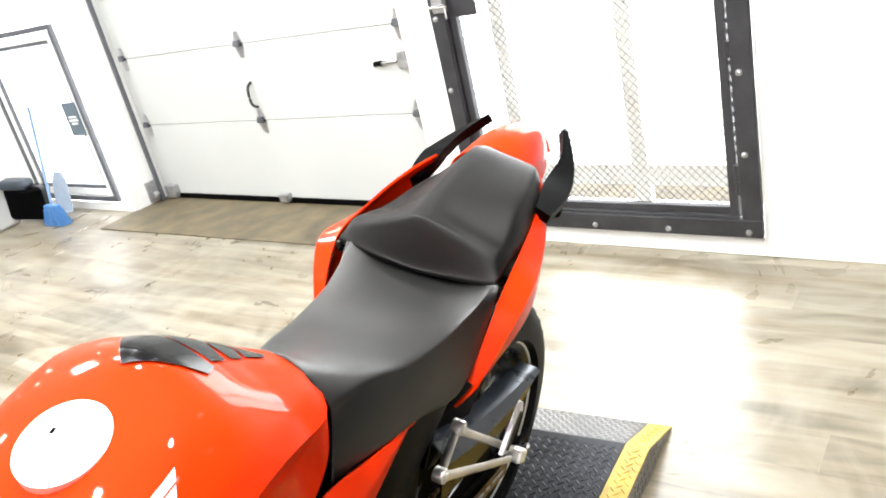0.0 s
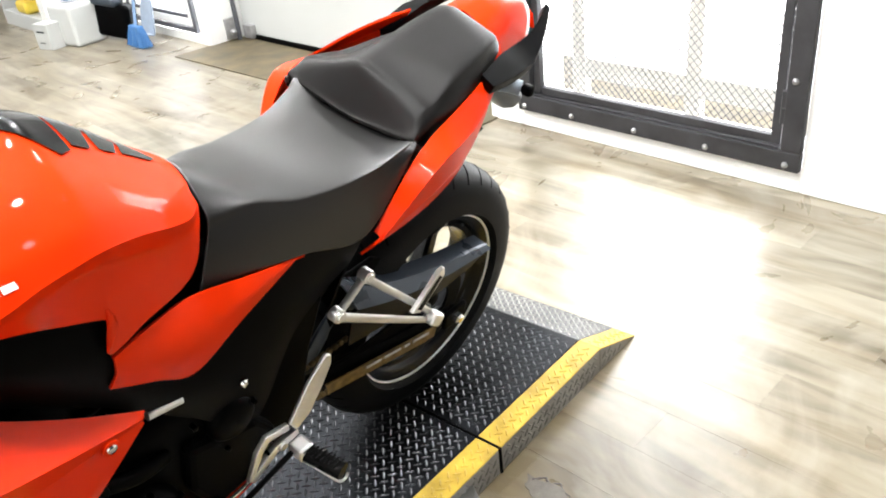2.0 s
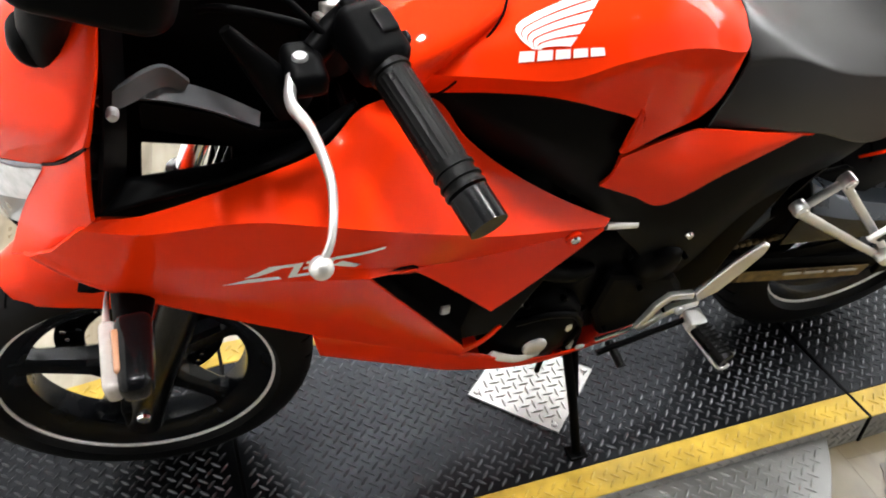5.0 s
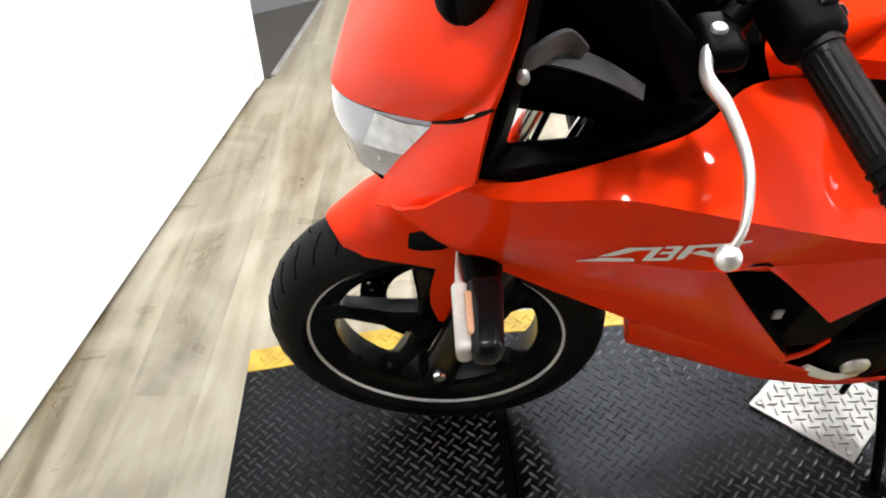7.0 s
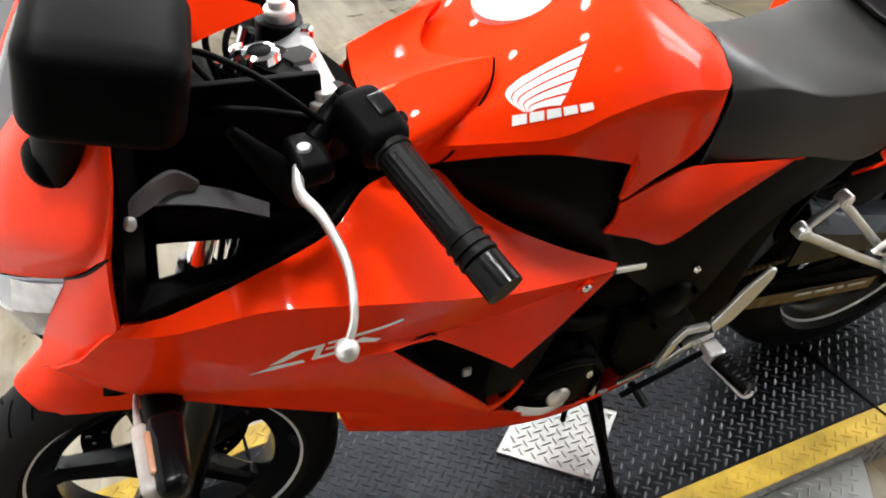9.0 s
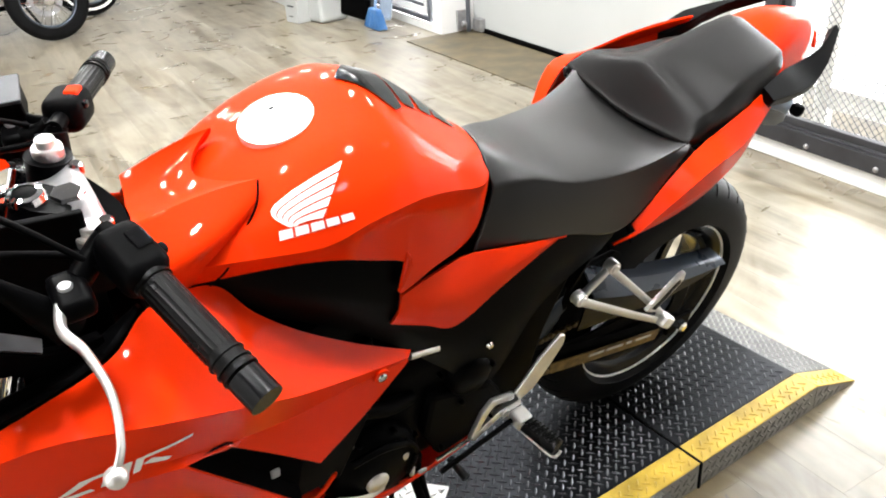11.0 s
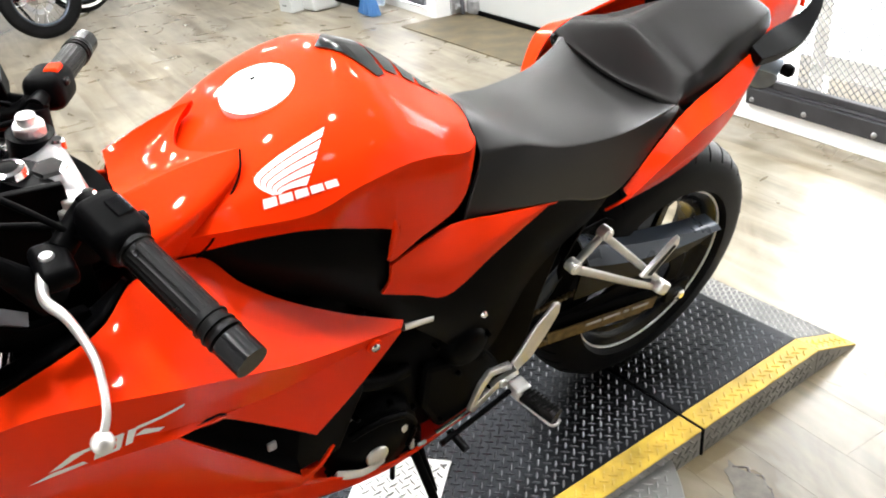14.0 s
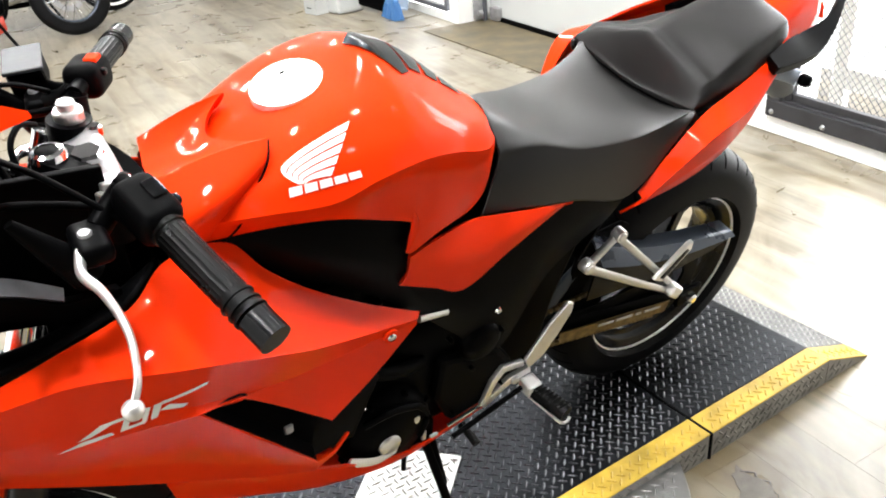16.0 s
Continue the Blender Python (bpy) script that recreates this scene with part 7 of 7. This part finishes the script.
# ---- far end ----
t = thing("navy_cabinet", pose(2.10, 8.45, 0), "dark navy steel cabinet far across the shop", "cabinet")
part("cabinet_body", box(0.7, 0.5, 0.62, (0, 0, 0.31), bevel=0.02, seg=2), TEAL, t)
part("cabinet_top", box(0.72, 0.52, 0.03, (0, 0, 0.636), bevel=0.006), BLACK_PLASTIC, t)
part("cabinet_door", box(0.6, 0.015, 0.5, (0, -0.256, 0.31), bevel=0.004), TEAL, t)
t = thing("coat_stand", pose(2.42, 7.75, 0), "black jackets hanging on a low rail", "clothes rail")
part("upright", tube([(0, 0, 0), (0, 0, 0.62)], 0.018, None, 10), BLACK_METAL, t)
part("rail_foot", box(0.3, 0.3, 0.03, (0, 0, 0.015), bevel=0.006), BLACK_METAL, t)
for k in range(3):
    part("jacket", box(0.26, 0.10, 0.42, (0.0, -0.12 + 0.12 * k, 0.42), bevel=0.04, seg=3, rot=Euler((0, 0, 0.2 * k)).to_matrix()), BLACK_PLASTIC, t)
t = thing("leather_boot", pose(2.2, 7.65, 0, 0, 0, 30), "dark brown leather riding boot on the floor", "boot", group="boots")
bm = box(0.28, 0.1, 0.09, (0.02, 0, 0.045), bevel=0.03, seg=3)
box(0.12, 0.1, 0.30, (-0.06, 0, 0.2), bevel=0.03, seg=3, bm=bm)
part("boot_leather", bm, BROWN, t)
part("boot_sole", box(0.29, 0.105, 0.02, (0.02, 0, 0.01), bevel=0.006), BLACK_PLASTIC, t)
copy_thing(t, pose(2.02, 7.72, 0, 0, 0, 10))


def parked_bike(name, m, label, body, whitewall):
    t = thing(name, m, label, "motorcycle", group="parked motorcycles")
    for k, (cx, r) in enumerate(((0.0, 0.315), (-1.5, 0.305))):
        w = part("wheel", lathe([(0.205, -0.02), (0.222, -0.026), (0.222, 0.026), (0.205, 0.02), (0.199, 0.0)], 48, "y", closed=True), BLUE_STEEL, t, "dull wire-spoked rim", smooth=True, m=pose(cx, 0, r))
        prof = [(0.216, -0.03)] + [(0.225 + (r - 0.225) * math.sin(math.pi * q / 10) ** 0.6, -0.045 * math.cos(math.pi * q / 10)) for q in range(11)] + [(0.216, 0.03)]
        part("tyre", lathe(prof, 56, "y"), RUBBER, w, smooth=True)
        if whitewall:
            part("whitewall", lathe([(0.232, -0.0415), (0.272, -0.0465), (0.272, -0.04), (0.232, -0.036)], 56, "y", closed=True), WHITE_DECAL, w, "white sidewall band")
        part("hub", lathe([(0, -0.07), (0.03, -0.07), (0.05, -0.05), (0.04, 0), (0.05, 0.05), (0.03, 0.07), (0, 0.07)], 24, "y"), CHROME, w, smooth=True)
        part("brake_disc", lathe([(0.09, 0.055), (0.13, 0.055), (0.13, 0.06), (0.09, 0.06)], 32, "y", closed=True), GALV, w)
        sp = bmesh.new()
        for q in range(36):
            a, sd = 2 * math.pi * q / 36, (1 if q % 2 else -1)
            a2 = a + (0.5 if (q // 2) % 2 else -0.5)
            tube([(0.045 * math.cos(a2), sd * 0.05, 0.045 * math.sin(a2)), (0.208 * math.cos(a), 0, 0.208 * math.sin(a))], 0.0022, None, 5, sp, caps=False)
        tagged(part("wire_lacing", sp, CHROME, w, "bright wire spokes"), kind="stuff")
    for sd in (-1, 1):
        part("fork_leg", tube([(0, sd * 0.09, 0.31), (-0.28, sd * 0.09, 0.95)], 0.024, None, 14), CHROME, t, smooth=True)
        part("handlebar", tube([(-0.30, 0, 1.0), (-0.34, sd * 0.2, 1.06), (-0.46, sd * 0.36, 1.04)], 0.013, 13, 10), CHROME, t, smooth=True)
        part("exhaust", tube([(-0.62, sd * 0.16, 0.35), (-0.9, sd * 0.19, 0.24), (-1.6, sd * 0.2, 0.28)], 0.04, 15, 14), CHROME, t, smooth=True)
    part("mudguard", skin([[(-0.30, -0.055, 0.45), (-0.22, -0.06, 0.56), (-0.05, -0.06, 0.64), (0.14, -0.055, 0.60)], [(-0.32, 0, 0.47), (-0.23, 0, 0.585), (-0.05, 0, 0.67), (0.16, 0, 0.62)]], 16, 6, 0.004, both=True), body, t, smooth=True)
    part("engine", box(0.42, 0.26, 0.34, (-0.72, 0, 0.42), bevel=0.06, seg=3), BLACK_METAL, t)
    for sd in (-1, 1):
        part("cylinder", box(0.14, 0.16, 0.3, (-0.70 + sd * 0.1, 0, 0.62), bevel=0.03, seg=2, rot=Euler((0, radians(sd * 22), 0)).to_matrix()), GALV, t)
    part("tank", box(0.5, 0.26, 0.2, (-0.62, 0, 0.82), bevel=0.085, seg=4), body, t, smooth=True)
    part("saddle", box(0.5, 0.26, 0.1, (-1.1, 0, 0.70), bevel=0.045, seg=3), VINYL, t, smooth=True)
    part("rear_mudguard", box(0.55, 0.17, 0.2, (-1.5, 0, 0.66), bevel=0.08, seg=3), body, t, smooth=True)
    part("frame_tube", tube([(-0.3, 0, 0.88), (-0.45, 0, 0.4), (-0.6, 0, 0.2), (-1.1, 0, 0.22), (-1.45, 0, 0.34)], 0.022, 25, 12), BLACK_METAL, t, smooth=True)
    part("headlamp", lathe([(0, 0.05), (0.07, 0.045), (0.085, 0.01), (0.08, -0.05), (0.04, -0.1), (0, -0.11)], 28, "x", (-0.16, 0, 0.9)), CHROME, t, smooth=True)
    part("kick_stand", tube([(-0.62, -0.12, 0.25), (-0.55, -0.26, 0.012)], 0.012, None, 10), BLACK_METAL, t, smooth=True)
    return t


CANDY = material("candy_red", (0.45, 0.03, 0.012), 0.3, vary=0.1, scale=4, bump=0.0, coat=1.0)
parked_bike("parked_motorcycle", pose(0.12, 5.93, 0, -8, 0, 12), "parked cruiser with wire wheels and black tyres", BLACK_GLOSS, False)
parked_bike("parked_motorcycle", pose(0.53, 6.78, 0, -8, 0, 12), "parked cruiser with white sidewall tyres", BLACK_GLOSS, True)
t = thing("red_side_bag", pose(-0.75, 5.72, 0, 0, 0, 8), "low red fairing panel standing on the floor", "panel")
part("panel_shell", skin([[(-0.4, -0.05, 0.02), (0.0, -0.06, 0.02), (0.35, -0.02, 0.16)], [(-0.4, -0.09, 0.16), (0.0, -0.1, 0.20), (0.35, -0.02, 0.22)], [(-0.4, 0.0, 0.28), (0.0, 0.0, 0.30), (0.35, 0.0, 0.26)]], 20, 6, 0.01), CANDY, t, smooth=True)

# ---- grey wall fittings ----
t = thing("wall_charger", GREY @ pose(0.202, -0.002, 0.30, 0, 0, -90), "small black battery charger hung on the grey wall", "charger")
part("charger_body", box(0.045, 0.075, 0.11, (0.02, 0, 0), bevel=0.01, seg=2), BLACK_PLASTIC, t)
part("charger_face", box(0.006, 0.05, 0.04, (0.044, 0, 0.02), bevel=0.002), GREY_PLASTIC, t)
t = thing("wall_outlet", GREY @ pose(0.347, -0.001, 0.33, 0, 0, -90), "cream socket plate with a green-yellow lead", "socket")
part("plate", box(0.008, 0.14, 0.11, (0.004, 0, 0), bevel=0.003), CLEAR_PLASTIC, t)
part("lead", tube([(0.02, 0, 0.02), (0.06, -0.05, 0.1), (0.05, 0.02, 0.3), (0.02, 0.03, 0.6)], 0.006, 25, 8), CABLE, t, smooth=True)
part("lead", tube([(0.02, 0, 0.02), (0.045, -0.05, -0.02), (0.045, -0.10, -0.01), (0.03, -0.135, 0.03)], 0.006, 25, 8), CABLE, t, smooth=True)

# ---- floor ----
crack = tube([(0.682, -0.333, 0), (0.700, -0.352, 0), (0.696, -0.370, 0), (0.706, -0.392, 0), (0.693, -0.412, 0), (0.690, -0.430, 0), (0.672, -0.452, 0)], 0.0042, 43, 6, taper=0.001)
for v in crack.verts:
    v.co.x += 0.002 * math.sin(v.co.y * 190) + 0.0012 * math.sin(v.co.y * 530 + 1)
bmesh.ops.scale(crack, vec=(1, 1, 0.25), verts=crack.verts)
patch = bmesh.new()
ring = [patch.verts.new((q.x + 0.004 * math.sin(37 * q.x + 61 * q.y), q.y + 0.004 * math.sin(153 * q.x + 129 * q.y), 0.0)) for q in smooth_line([(0.690, -0.318, 0), (0.692, -0.350, 0), (0.698, -0.388, 0), (0.690, -0.425, 0), (0.668, -0.462, 0), (0.640, -0.478, 0), (0.612, -0.455, 0), (0.618, -0.410, 0), (0.636, -0.368, 0), (0.660, -0.335, 0), (0.690, -0.318, 0)], 60)[:-1]]
low = bmesh.ops.extrude_face_region(patch, geom=[patch.faces.new(ring)])["geom"]
bmesh.ops.translate(patch, vec=(0, 0, -0.002), verts=[v for v in low if isinstance(v, bmesh.types.BMVert)])
bmesh.ops.recalc_face_normals(patch, faces=patch.faces)
tagged(mesh_object("bare_patch", patch, TORN, m=pose(0, 0, 0.0018)), "worn grey-brown patch where the vinyl has torn away", "floor damage")
lift = mesh_object("floor_tear", crack, BROWN, m=pose(0, 0, 0.001))
tagged(lift, "torn and lifted edge of a vinyl floor plank", "floor damage")
PW, PL = 0.15, 1.2


def plank_mesh(w, l):
    bm = box(w - 0.0002, l - 0.0002, 0.006, (0, 0, -0.003), bevel=0.0002, seg=1)
    me = bpy.data.meshes.new("plank")
    bm.to_mesh(me)
    bm.free()
    me.materials.append(FLOOR)
    return me


floor_base = tagged(mesh_object("floor", box(9.6, 13.6, 0.2, (-1.5, 2.4, -0.106)), CONCRETE), "pale oak vinyl plank floor, scuffed and glossy", "floor", kind="structure")
one_plank = plank_mesh(PW, PL)
rest = []
for i in range(-40, 18):
    for j in range(-4, 8):
        x, y = (i + 0.5) * PW, (j + 0.5) * PL + (i * 0.437 % 1.0) * PL
        if -1.7 < x < 2.35 and -1.9 < y < 6.9:
            o = new("plank", one_plank)
            o.parent = floor_base
            o.location = (x, y, 0)
        elif x < 2.6 and -3.4 < y < 8.3:
            rest.append((x, y))
bm = bmesh.new()
for x, y in rest:
    v = [bm.verts.new((x + a * (PW / 2 - 0.0007), y + b * (PL / 2 - 0.0007), 0)) for a, b in ((-1, -1), (1, -1), (1, 1), (-1, 1))]
    bm.faces.new(v)
tagged(mesh_object("far_planks", bm, FLOOR, floor_base), kind="stuff")
